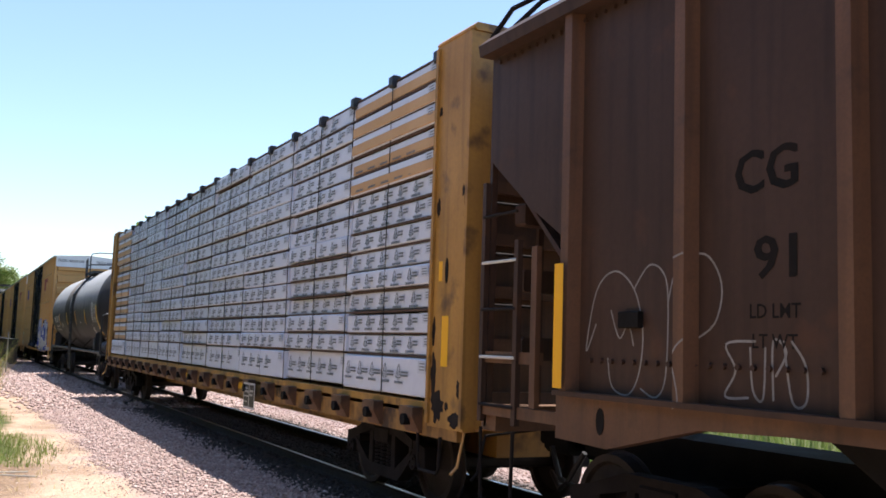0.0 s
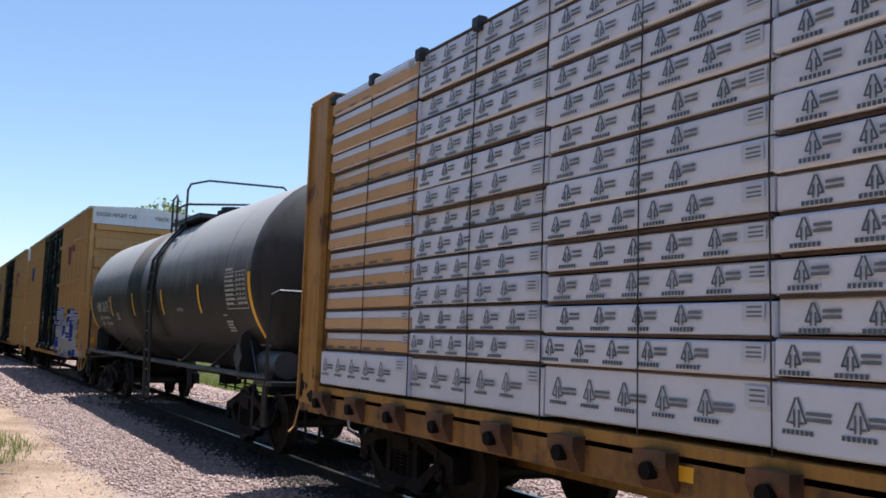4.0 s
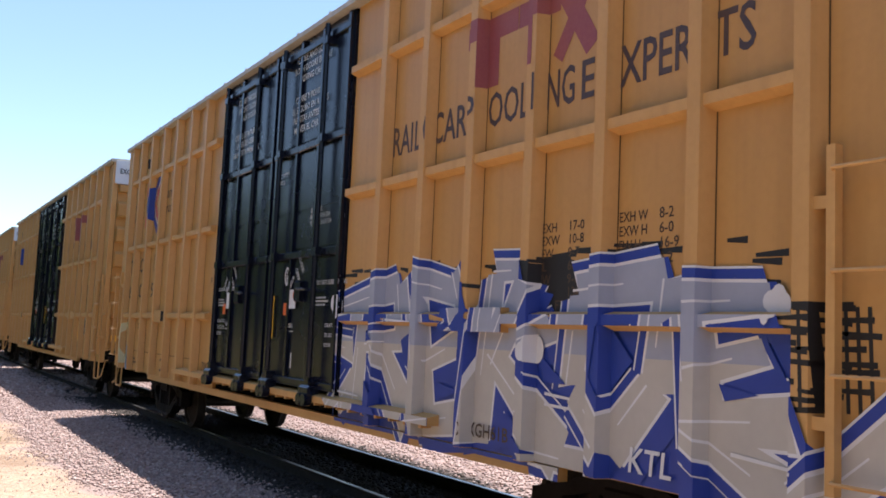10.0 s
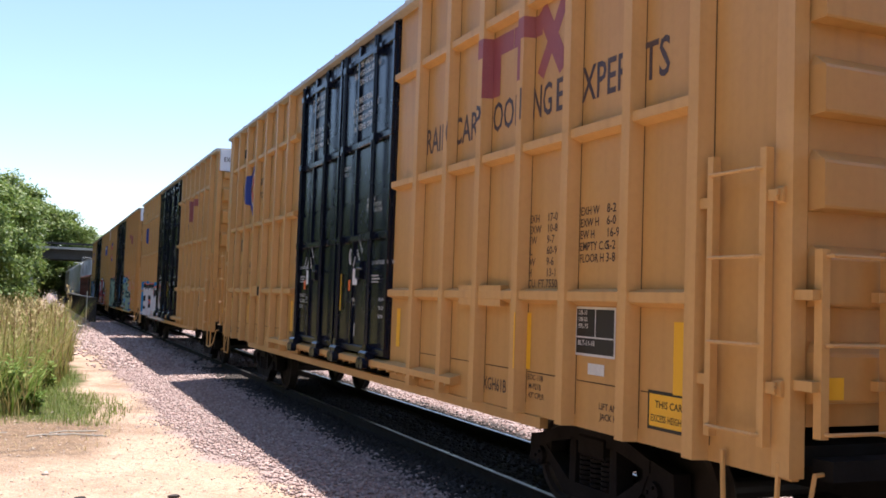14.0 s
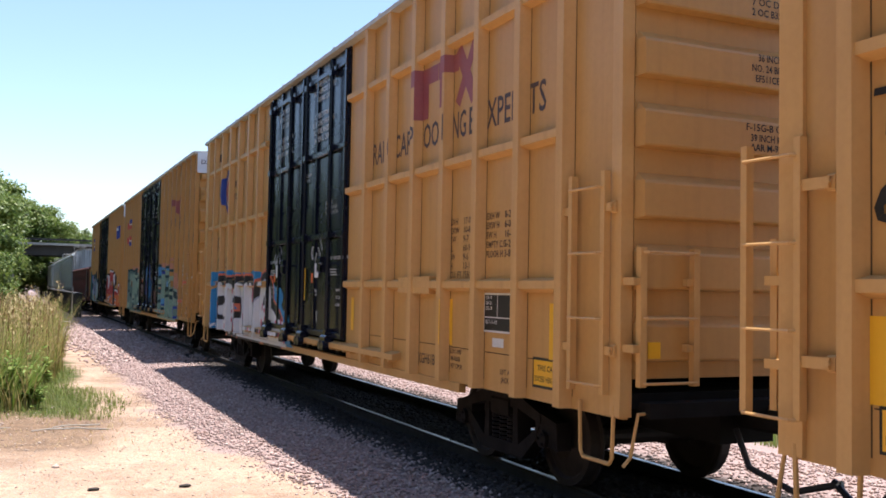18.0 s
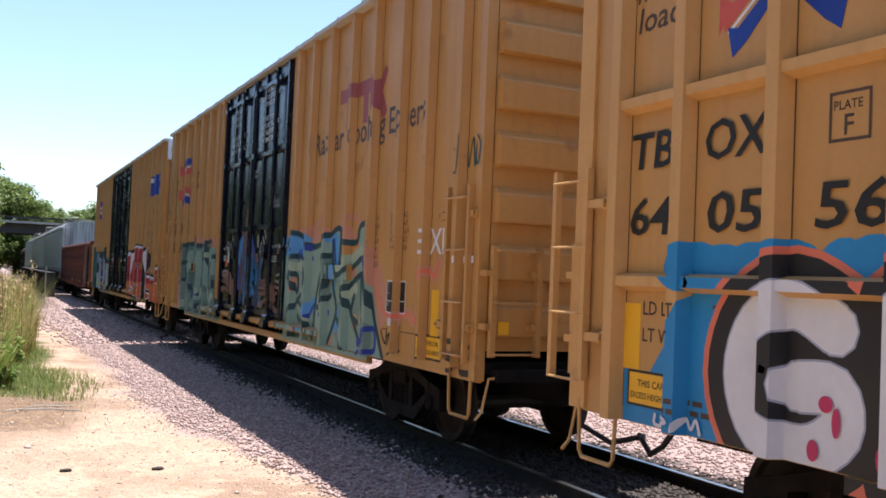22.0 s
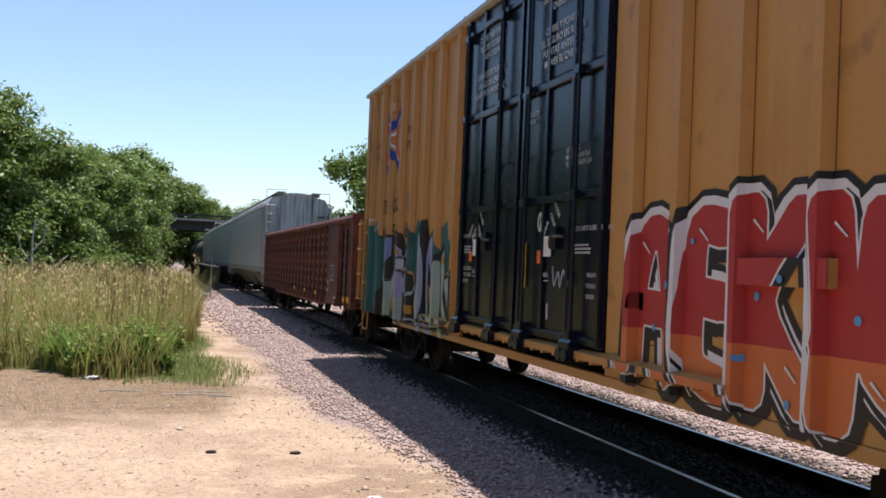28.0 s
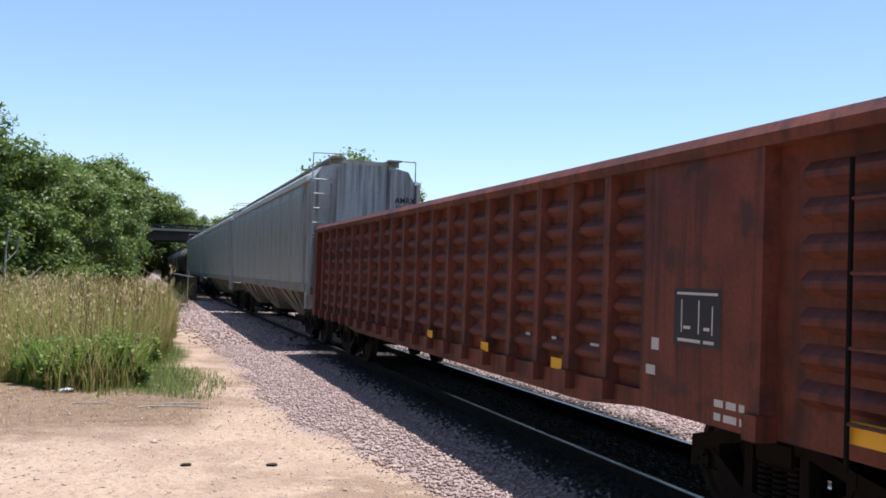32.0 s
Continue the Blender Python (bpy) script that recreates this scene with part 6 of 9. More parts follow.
    marks("reporting_mark", fitted("CG", 13.9, 0.5, 2.75, 0.26) + fitted("CG", 13.886, 0.5, 2.756, 0.255) + fitted("91", 13.74, 0.33, 2.22, 0.25) + fitted("91", 13.728, 0.33, 2.226, 0.245) + words("LD LMT", 13.77, 1.98, 0.085, 0.95) + words("LT WT", 13.75, 1.8, 0.085, 0.95), TXT_FADED, car, bands)
    part("grab_box", box(B(), x0 - 0.05, x0, 14.76, 14.98, 1.92, 2.04, 0.01), UNDER, car)
    tag = lines([[(15.3, 1.95), (15.42, 1.75), (15.3, 2.2), (15.08, 2.34), (14.86, 2.2), (14.76, 1.9), (14.8, 1.6), (14.92, 1.45), (15.1, 1.5), (15.15, 1.7)], [(15.12, 2.05), (15.02, 1.85), (14.92, 1.95), (14.86, 1.8)],
                 [(14.86, 2.2), (14.7, 2.36), (14.55, 2.3), (14.5, 2.1), (14.52, 1.6), (14.62, 1.45), (14.78, 1.5)], [(14.5, 2.1), (14.4, 2.34), (14.15, 2.4), (14.0, 2.2), (14.06, 1.95), (14.3, 1.8), (14.4, 1.6)], [(14.4, 1.85), (14.28, 1.45), (14.44, 1.42), (14.4, 1.7)]], 0.007)
    tag += lines([[(13.72, 1.84), (13.96, 1.82), (13.88, 1.66), (13.97, 1.5), (13.78, 1.5)], [(13.76, 1.8), (13.74, 1.55), (13.66, 1.5), (13.64, 1.8)], [(13.58, 1.5), (13.58, 1.84), (13.48, 1.78), (13.56, 1.64)], [(13.5, 1.84), (13.44, 1.5), (13.34, 1.5), (13.34, 1.7), (13.44, 1.84)]], 0.008)
    marks("white_tag", tag, TAG_GREY, car, bands)
    truck(car, 2.0, 0)
    truck(car, L - 2.0, 1)
    coupler(car, 0.0, -1, False)
    coupler(car, L, 1, False)
    return car

# ---- ground ----


def rise(x, y):
    """Height of the ground: level dirt, the ballast bed, a dip beyond the weeds where the girder bridge stands."""
    z = -0.19 + 0.03 * noise.noise((x * 0.35, y * 0.35, 0.0)) + 0.012 * noise.noise((x * 1.7, y * 1.7, 3.0))
    ax = abs(x)
    if ax < 3.4:
        t = min(1.0, (3.4 - ax) / 1.2)
        z += 0.04 * t
    if x > 3.2:
        z -= min(1.2, (x - 3.2) * 0.12)
    if y > 45:
        d = min(1.0, (y - 45) / 12)
        if x < -2.6:
            z -= d * min(1.4, (-2.6 - x) * 0.9)
    if x < -9:
        z -= min(0.5, (-9 - x) * 0.04)
    far = math.hypot(x, y - 60)
    if far > 260:
        z += min(6.0, (far - 260) * 0.01)
    return z


def coords(a, b, fine, lo, hi, grow=1.25):
    """Grid lines, fine between lo and hi and ever wider outside."""
    mid = list(np.arange(lo, hi + 1e-6, fine))
    left, right, s = [], [], fine
    x = lo
    while x > a:
        s *= grow
        x -= s
        left.append(max(x, a))
    x, s = hi, fine
    while x < b:
        s *= grow
        x += s
        right.append(min(x, b))
    return left[::-1] + mid + right


gx, gy = coords(-1500, 1500, 0.3, -11, 8), coords(-600, 2500, 0.4, -2, 50)
verts = [(x, y, rise(x, y)) for y in gy for x in gx]
nx = len(gx)
faces = [(j * nx + i, j * nx + i + 1, (j + 1) * nx + i + 1, (j + 1) * nx + i) for j in range(len(gy) - 1) for i in range(nx - 1)]
me = bpy.data.meshes.new("ground")
me.from_pydata(verts, [], faces)
me.polygons.foreach_set("use_smooth", [True] * len(me.polygons))
ground = tagged(new("ground", me), "pale dirt track, pinkish ballast and grass beside the railway", "ground", kind="structure")
gm = bpy.data.materials.new("dirt_ballast_grass")
gm.use_nodes = True
N, L = gm.node_tree.nodes, gm.node_tree.links
gb = N["Principled BSDF"]
gb.inputs["Roughness"].default_value = 0.95
gb.inputs["Specular IOR Level"].default_value = 0.15
geo = N.new("ShaderNodeNewGeometry")
sep = N.new("ShaderNodeSeparateXYZ")
L.new(geo.outputs["Position"], sep.inputs[0])


def g_noise(scale, detail=5.0, out="Fac"):
    n = N.new("ShaderNodeTexNoise")
    n.inputs["Scale"].default_value, n.inputs["Detail"].default_value = scale, detail
    L.new(geo.outputs["Position"], n.inputs["Vector"])
    return n.outputs[out]


def g_math(op, a, b=0.0, clamp=False):
    m = N.new("ShaderNodeMath")
    m.operation, m.use_clamp = op, clamp
    for sock, v in zip(m.inputs, (a, b)):
        if isinstance(v, (int, float)):
            sock.default_value = v
        else:
            L.new(v, sock)
    return m.outputs[0]


def g_mix(fac, a, b):
    m = N.new("ShaderNodeMix")
    m.data_type = "RGBA"
    L.new(fac, m.inputs["Factor"])
    for sock, v in ((m.inputs["A"], a), (m.inputs["B"], b)):
        if isinstance(v, tuple):
            sock.default_value = (*v, 1)
        else:
            L.new(v, sock)
    return m.outputs["Result"]


def g_step(v, lo, hi):
    m = N.new("ShaderNodeMapRange")
    m.interpolation_type = "SMOOTHSTEP"
    L.new(v, m.inputs["Value"])
    m.inputs["From Min"].default_value, m.inputs["From Max"].default_value = lo, hi
    return m.outputs["Result"]


wob = g_math("MULTIPLY", g_math("SUBTRACT", g_noise(0.55), 0.5), 1.6)
wob2 = g_math("MULTIPLY", g_math("SUBTRACT", g_noise(2.5), 0.5), 0.7)
xw = g_math("ADD", g_math("ADD", sep.outputs["X"], wob), wob2)
inner = g_math("SUBTRACT", xw, g_math("MULTIPLY", g_math("MINIMUM", g_math("MAXIMUM", g_math("SUBTRACT", 13.0, sep.outputs["Y"]), 0.0), 8.0), 0.13))
yw = g_math("ADD", g_math("ADD", sep.outputs["Y"], wob), wob2)
dirt = g_mix(g_step(g_noise(0.8), 0.35, 0.7), (0.45, 0.32, 0.215), (0.35, 0.235, 0.155))
dirt = g_mix(g_step(g_noise(0.45, 8.0), 0.47, 0.6), dirt, (0.235, 0.148, 0.088))
dirt = g_mix(g_step(g_noise(3.5, 6.0), 0.52, 0.72), dirt, (0.47, 0.345, 0.225))
dirt = g_mix(g_step(g_noise(14.0), 0.45, 0.75), dirt, (0.26, 0.168, 0.105))
dirt = g_mix(g_step(g_noise(60.0), 0.5, 0.7), dirt, (0.42, 0.345, 0.29))
dirt = g_mix(g_step(g_noise(130.0, 3.0), 0.52, 0.66), dirt, (0.22, 0.16, 0.125))
vor = N.new("ShaderNodeTexVoronoi")
vor.inputs["Scale"].default_value = 22.0
L.new(geo.outputs["Position"], vor.inputs["Vector"])
stone = g_mix(vor.outputs["Distance"], (0.40, 0.30, 0.265), (0.16, 0.115, 0.10))
cell = N.new("ShaderNodeSeparateColor")
L.new(vor.outputs["Color"], cell.inputs[0])
stone = g_mix(g_step(cell.outputs["Red"], 0.3, 1.0), stone, (0.33, 0.235, 0.21))
straw = g_mix(g_step(g_noise(5.0), 0.4, 0.65), (0.17, 0.108, 0.065), (0.095, 0.062, 0.04))
straw = g_mix(g_step(g_noise(26.0), 0.5, 0.7), straw, (0.32, 0.22, 0.13))
grass = g_mix(g_step(g_noise(3.0), 0.35, 0.7), (0.05, 0.068, 0.018), (0.085, 0.085, 0.03))
# darker between the rails: shade under the train put into the colour
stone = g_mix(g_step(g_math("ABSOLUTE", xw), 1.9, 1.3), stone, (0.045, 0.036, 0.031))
col = g_mix(g_step(inner, -3.75, -3.3), dirt, stone)
# a strip of dead straw before the weeds, then grass
dry = g_math("MULTIPLY", g_math("MULTIPLY", g_step(yw, 11.2, 13.0), g_step(g_math("MULTIPLY", xw, -1.0), 4.4, 5.0)), 0.85)
col = g_mix(dry, col, straw)
verge = g_math("MULTIPLY", g_math("MAXIMUM", g_step(yw, 16.8, 17.6), g_math("MULTIPLY", g_step(yw, 15.4, 16.2), g_step(xw, -6.0, -5.4))), g_step(g_math("MULTIPLY", xw, -1.0), 4.4, 4.9))
far_side = g_step(xw, 4.6, 5.4)
col = g_mix(g_math("MAXIMUM", verge, far_side), col, grass)
L.new(col, gb.inputs["Base Color"])
gbump = N.new("ShaderNodeBump")
gbump.inputs["Strength"].default_value, gbump.inputs["Distance"].default_value = 0.6, 0.03
L.new(g_math("ADD", g_math("MULTIPLY", vor.outputs["Distance"], -0.5), g_noise(25.0)), gbump.inputs["Height"])
L.new(gbump.outputs["Normal"], gb.inputs["Normal"])
me.materials.append(gm)


def island_mat(name, cols, rough=0.85, transl=0.0, spec=0.2):
    """A material whose colour varies from piece to piece of a joined mesh."""
    m = bpy.data.materials.new(name)
    m.use_nodes = True
    n, l = m.node_tree.nodes, m.node_tree.links
    b = n["Principled BSDF"]
    b.inputs["Roughness"].default_value = rough
    b.inputs["Specular IOR Level"].default_value = spec
    g = n.new("ShaderNodeNewGeometry")
    r = n.new("ShaderNodeValToRGB")
    while len(r.color_ramp.elements) < len(cols):
        r.color_ramp.elements.new(0.5)
    for i, c in enumerate(cols):
        r.color_ramp.elements[i].position = i / (len(cols) - 1)
        r.color_ramp.elements[i].color = (*c, 1)
    l.new(g.outputs["Random Per Island"], r.inputs["Fac"])
    l.new(r.outputs["Color"], b.inputs["Base Color"])
    if transl:
        t = n.new("ShaderNodeBsdfTranslucent")
        mx = n.new("ShaderNodeMixShader")
        mx.inputs["Fac"].default_value = transl
        l.new(r.outputs["Color"], t.inputs["Color"])
        l.new(b.outputs["BSDF"], mx.inputs[1])
        l.new(t.outputs["BSDF"], mx.inputs[2])
        l.new(mx.outputs["Shader"], n["Material Output"].inputs["Surface"])
    return m


GRAVEL = island_mat("ballast_stone", [(0.44, 0.33, 0.29), (0.30, 0.205, 0.178), (0.38, 0.265, 0.228), (0.24, 0.17, 0.15), (0.50, 0.395, 0.345), (0.33, 0.225, 0.198)])
WEED = island_mat("weed_blades", [(0.19, 0.27, 0.045), (0.32, 0.33, 0.09), (0.46, 0.37, 0.16), (0.14, 0.22, 0.036), (0.38, 0.33, 0.12), (0.40, 0.30, 0.13), (0.30, 0.21, 0.09)], 0.7, 0.4)
SEED = island_mat("dry_seed_heads", [(0.52, 0.42, 0.20), (0.38, 0.27, 0.13), (0.56, 0.47, 0.24), (0.24, 0.13, 0.06)], 0.8, 0.2)
LAWN = island_mat("short_grass", [(0.17, 0.235, 0.055), (0.23, 0.27, 0.075), (0.13, 0.18, 0.04), (0.29, 0.27, 0.11)], 0.7, 0.3)
LEAF = island_mat("tree_leaves", [(0.10, 0.165, 0.028), (0.16, 0.225, 0.045), (0.075, 0.12, 0.024), (0.25, 0.29, 0.075), (0.13, 0.19, 0.036)], 0.5, 0.4, 0.4)
BARK = mat("tree_bark", (0.13, 0.10, 0.075), (0.06, 0.045, 0.035), 0.9, scale=6, bump=0.5)
DEADWOOD = mat("bleached_dead_wood", (0.45, 0.41, 0.35), None, 0.8, scale=6)


def mesh_from(name, v, f, material):
    """A mesh from vertex and face arrays with equal face sizes."""
    m = bpy.data.meshes.new(name)
    v, f = np.asarray(v, np.float32).reshape(-1, 3), np.asarray(f, np.int32)
    k = f.shape[1]
    m.vertices.add(len(v))
    m.vertices.foreach_set("co", v.ravel())
    m.loops.add(f.size)
    m.loops.foreach_set("vertex_index", f.ravel())
    m.polygons.add(len(f))
    m.polygons.foreach_set("loop_start", np.arange(0, f.size, k, dtype=np.int32))
    m.update(calc_edges=True)
    m.validate()
    m.materials.append(material)
    return m


RNG = np.random.default_rng(7)
gz = np.array([[v[2] for v in verts[j * nx:(j + 1) * nx]] for j in range(len(gy))])
GX, GY = np.array(gx), np.array(gy)


def ground_z(x, y):
    i = np.clip(np.searchsorted(GX, x) - 1, 0, len(GX) - 2)
    j = np.clip(np.searchsorted(GY, y) - 1, 0, len(GY) - 2)
    fx, fy = (x - GX[i]) / (GX[i + 1] - GX[i]), (y - GY[j]) / (GY[j + 1] - GY[j])
    return (gz[j, i] * (1 - fx) + gz[j, i + 1] * fx) * (1 - fy) + (gz[j + 1, i] * (1 - fx) + gz[j + 1, i + 1] * fx) * fy


OCTA = np.array([(1, 0, 0), (0, 1, 0), (-1, 0, 0), (0, -1, 0), (0.15, 0.1, 1), (0, 0, -1), (0.7, 0.7, 0.5), (-0.65, 0.6, -0.3)], float)
OCTF = np.array([(0, 6, 4), (6, 1, 4), (1, 2, 4), (2, 3, 4), (3, 0, 4), (0, 1, 6), (1, 0, 5), (2, 1, 5), (3, 2, 5), (0, 3, 5)])


# dark stone colours that paint in the shade beneath the train
BED_SHADE = island_mat("train_shade_stone", [(0.06, 0.05, 0.043), (0.035, 0.03, 0.027), (0.085, 0.068, 0.058), (0.05, 0.04, 0.036)])


PEBBLE = island_mat("pale_pebble", [(0.48, 0.38, 0.30), (0.36, 0.27, 0.21), (0.54, 0.45, 0.38), (0.30, 0.22, 0.18)])


def stones(name, label, x, y, size, sink=0.25, material=None):
    n = len(x)
    z = ground_z(x, y)
    a = RNG.uniform(0, 2 * np.pi, n)
    s = size[:, None] * RNG.uniform(0.6, 1.3, (n, 3)) * np.array([1, 1, 0.7])
    p = OCTA[None, :7] * s[:, None] * RNG.uniform(0.75, 1.2, (n, 7, 1))
    c, sn = np.cos(a)[:, None], np.sin(a)[:, None]
    q = np.stack([p[..., 0] * c - p[..., 1] * sn, p[..., 0] * sn + p[..., 1] * c, p[..., 2]], -1)
    q += np.stack([x, y, z + size * sink], -1)[:, None]
    f = (OCTF[None] + 7 * np.arange(n)[:, None, None]).reshape(-1, 3)
    return tagged(new(name, mesh_from(name, q, f, material or GRAVEL)), label, "gravel", kind="stuff")


def scatter(n, x0, x1, y0, y1, keep=None):
    x, y = RNG.uniform(x0, x1, n), RNG.uniform(y0, y1, n)
    if keep is not None:
        k = keep(x, y)
        x, y = x[k], y[k]
    return x, y


def left_edge(y):
    return -3.5 + 0.12 * np.sin(y * 0.7) + 0.1 * np.sin(y * 2.3 + 1) - np.clip(y - 20, 0, 25) * 0.02 + np.clip(13 - y, 0, 8) * 0.13


x, y = scatter(64000, -4.6, 3.6, 4.0, 26, lambda a, b: (a > left_edge(b) - RNG.exponential(0.14, len(a))) & (RNG.random(len(a)) < np.where(a > 1.0, 0.5, 1.0)))
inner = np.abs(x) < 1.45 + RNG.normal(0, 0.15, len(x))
stones("ballast", "pinkish crushed-stone ballast along the track", x[~inner], y[~inner], RNG.uniform(0.016, 0.036, (~inner).sum()) * np.where(x[~inner] < left_edge(y[~inner]), 0.55, 1.0))
stones("oily_ballast", "dark ballast between the rails, the train's shade put into its colour", x[inner], y[inner], RNG.uniform(0.022, 0.045, inner.sum()), 0.1, BED_SHADE)
x, y = scatter(30000, -5.0, 4.6, 26, 75, lambda a, b: a > left_edge(b) - RNG.exponential(0.2, len(a)))
stones("ballast", "pinkish crushed-stone ballast along the track", x, y, RNG.uniform(0.035, 0.07, len(x)))
x, y = scatter(16000, -9, -2.4, 3.5, 17)
stones("loose_pebbles", "small loose pebbles on the dirt", x, y, RNG.exponential(0.004, len(x)) + 0.0035, 0.1, PEBBLE)

# ---- track ----
for sx in (-1, 1):
    bm = B()
    x = sx * 0.755
    extrude_y(bm, [(x - 0.07, -0.17), (x + 0.07, -0.17), (x + 0.07, -0.155), (x + 0.012, -0.13), (x + 0.012, -0.045), (x + 0.036, -0.03), (x + 0.036, -0.004), (x - 0.036, -0.004), (x - 0.036, -0.03), (x - 0.012, -0.045), (x - 0.012, -0.13), (x - 0.07, -0.155)], -60, 900)
    me = bpy.data.meshes.new("rail")
    bm.to_mesh(me)
    bm.free()
    me.materials.append(RAILMAT)
    rail = tagged(new("rail", me), "rusty steel rail with a bright worn head", "rail", "rails of the track", "structure")
    bm = B()
    box(bm, x - 0.03, x + 0.03, -60, 900, -0.0035, 0.0, 0.0)
    part("rail_head", bm, TREAD, rail)
ties = thing("track_ties", "weathered wooden ties in the ballast", "railway ties", kind="structure")
for k in range(150):
    shared("tie", "tie", lambda m: box(m, -1.3, 1.3, -0.11, 0.11, -0.34, -0.165, 0.01), TIE, ties, pose(RNG.uniform(-0.03, 0.03), -2 + 0.53 * k, RNG.uniform(-0.006, 0.004), 0, 0, RNG.uniform(-0.8, 0.8)))

# ---- weeds and grass ----


def blades(name, label, x, y, height, width, bend, material, category="grass", seg=2):
    """Bent tapering blades, one island each."""
    n = len(x)
    z = ground_z(x, y) - 0.02
    a = RNG.uniform(0, 2 * np.pi, n)
    dx, dy = np.cos(a), np.sin(a)
    lean = bend * height * RNG.uniform(0.3, 1.0, n)
    rows = []
    for k in range(seg + 1):
        t = k / seg
        cx, cy, cz = x + dx * lean * t * t, y + dy * lean * t * t, z + height * t * (1 - 0.12 * t * bend)
        w = width * (1 - t) ** 0.7 * 0.5 + 0.0012
        rows.append(np.stack([np.stack([cx - dy * w, cy + dx * w, cz], -1), np.stack([cx + dy * w, cy - dx * w, cz], -1)], 1))
    v = np.concatenate(rows, 1)
    m = 2 * (seg + 1)
    f = np.array([(2 * k, 2 * k + 1, 2 * k + 3, 2 * k + 2) for k in range(seg)])
    f = (f[None] + m * np.arange(n)[:, None, None]).reshape(-1, 4)
    return tagged(new(name, mesh_from(name, v, f, material)), label, category, kind="stuff")


def weed_edge(x):
    return 16.7 + 0.7 * np.sin(x * 1.3) + 0.4 * np.sin(x * 3.1)


def weed_right(y):
    return -5.65 + np.clip((y - 17) * 0.1, 0, 0.95) + 0.2 * np.sin(y * 0.9) + 0.12 * np.sin(y * 2.7)


def in_weeds(a, b):
    return (b > weed_edge(a)) & (a < weed_right(b))


clump = lambda a, b: np.array([noise.noise((p * 0.6, q * 0.6, 5.0)) for p, q in zip(a, b)])
x, y = scatter(34000, -15, -4.3, 16, 30, in_weeds)
front = np.clip((y - weed_edge(x)) / 2.2, 0, 1)
h = (0.5 + 0.55 * front) * (1 + 0.9 * clump(x, y)) + RNG.uniform(-0.35, 0.4, len(x))
blades("tall_weeds", "tall green and straw-coloured weeds beside the dirt track", x, y, np.clip(h, 0.3, 2.0), RNG.uniform(0.012, 0.03, len(x)), 0.55, WEED, seg=3)
x, y = scatter(26000, -30, -4.4, 30, 62, in_weeds)
blades("tall_weeds", "tall green and straw-coloured weeds beside the dirt track", x, y, RNG.uniform(0.8, 1.75, len(x)), RNG.uniform(0.03, 0.06, len(x)), 0.3, WEED)


def seed_heads(name, n, x0, x1, y0, y1, zlo, zhi):
    """Thin stems topped with small ragged plumes."""
    x, y = scatter(n, x0, x1, y0, y1, in_weeds)
    n = len(x)
    h = RNG.uniform(zlo, zhi, n) + 0.6 * clump(x, y)
    z = ground_z(x, y)
    v, f = [], []
    per = 7
    a = RNG.uniform(0, 2 * np.pi, (n, per))
    hz = RNG.uniform(-0.22, 0.04, (n, per))
    lx, ly = RNG.normal(0, 0.06, n), RNG.normal(0, 0.06, n)
    s = RNG.uniform(0.02, 0.05, (n, per))
    c = np.stack([x[:, None] + lx[:, None] + 0.03 * np.cos(a), y[:, None] + ly[:, None] + 0.03 * np.sin(a), (z + h)[:, None] + hz], -1)
    d = np.stack([np.cos(a) * s, np.sin(a) * s, s * 1.6], -1)
    e = np.stack([-np.sin(a) * s * 0.4, np.cos(a) * s * 0.4, 0 * s], -1)
    q = np.stack([c - e, c + e, c + d], 2).reshape(-1, 3)
    f = np.arange(len(q)).reshape(-1, 3)
    stem = np.stack([np.stack([x - 0.004, y, z], -1), np.stack([x + 0.004, y, z], -1), np.stack([x + lx, y + ly, z + h], -1)], 1).reshape(-1, 3)
    f = np.concatenate([f, np.arange(len(stem)).reshape(-1, 3) + len(q)])
    return tagged(new(name, mesh_from(name, np.concatenate([q, stem]), f, SEED)), "dry straw-coloured seed heads above the weeds", "weeds", kind="stuff")


seed_heads("seed_heads", 2600, -15, -4.4, 17.2, 30, 0.75, 1.75)
seed_heads("seed_heads", 3600, -30, -4.4, 30, 60, 1.0, 1.75)
x, y = scatter(9000, -6.2, -3.7, 14.9, 27, lambda a, b: (a < -4.3 - np.clip(b - 18, 0, 4) * 0.12 - 0.2 * np.sin(b) + RNG.normal(0, 0.12, len(a))) & (b > 15.3 + 0.4 * np.sin(a * 3) + RNG.normal(0, 0.15, len(a))))
blades("short_grass", "short green grass at the edge of the weeds", x, y, RNG.uniform(0.05, 0.2, len(x)), RNG.uniform(0.008, 0.016, len(x)), 0.6, LAWN)
x, y = scatter(900, -10, -4.3, 12.6, 16.4)
blades("dry_grass", "sparse dry grass on the dirt", x, y, RNG.uniform(0.03, 0.12, len(x)), RNG.uniform(0.006, 0.012, len(x)), 0.9, SEED)
x, y = scatter(26000, 4.4, 16, 4, 45)
x2, y2 = scatter(16000, 16, 45, 8, 75)
blades("trackside_grass", "rough grass and weeds beyond the track", x2, y2, RNG.uniform(0.3, 1.0, len(x2)), RNG.uniform(0.06, 0.12, len(x2)), 0.5, LAWN)
blades("trackside_grass", "green grass beyond the track", x, y, RNG.uniform(0.1, 0.6, len(x)), RNG.uniform(0.02, 0.04, len(x)), 0.6, LAWN)
# dark dock-weed stems with broad leaves at the front of the weeds
DOCK = island_mat("broad_weed_leaves", [(0.12, 0.20, 0.035), (0.17, 0.25, 0.05), (0.27, 0.33, 0.09)], 0.6, 0.3)
x, y = scatter(1500, -7.6, -4.6, 16.6, 19.2, in_weeds)
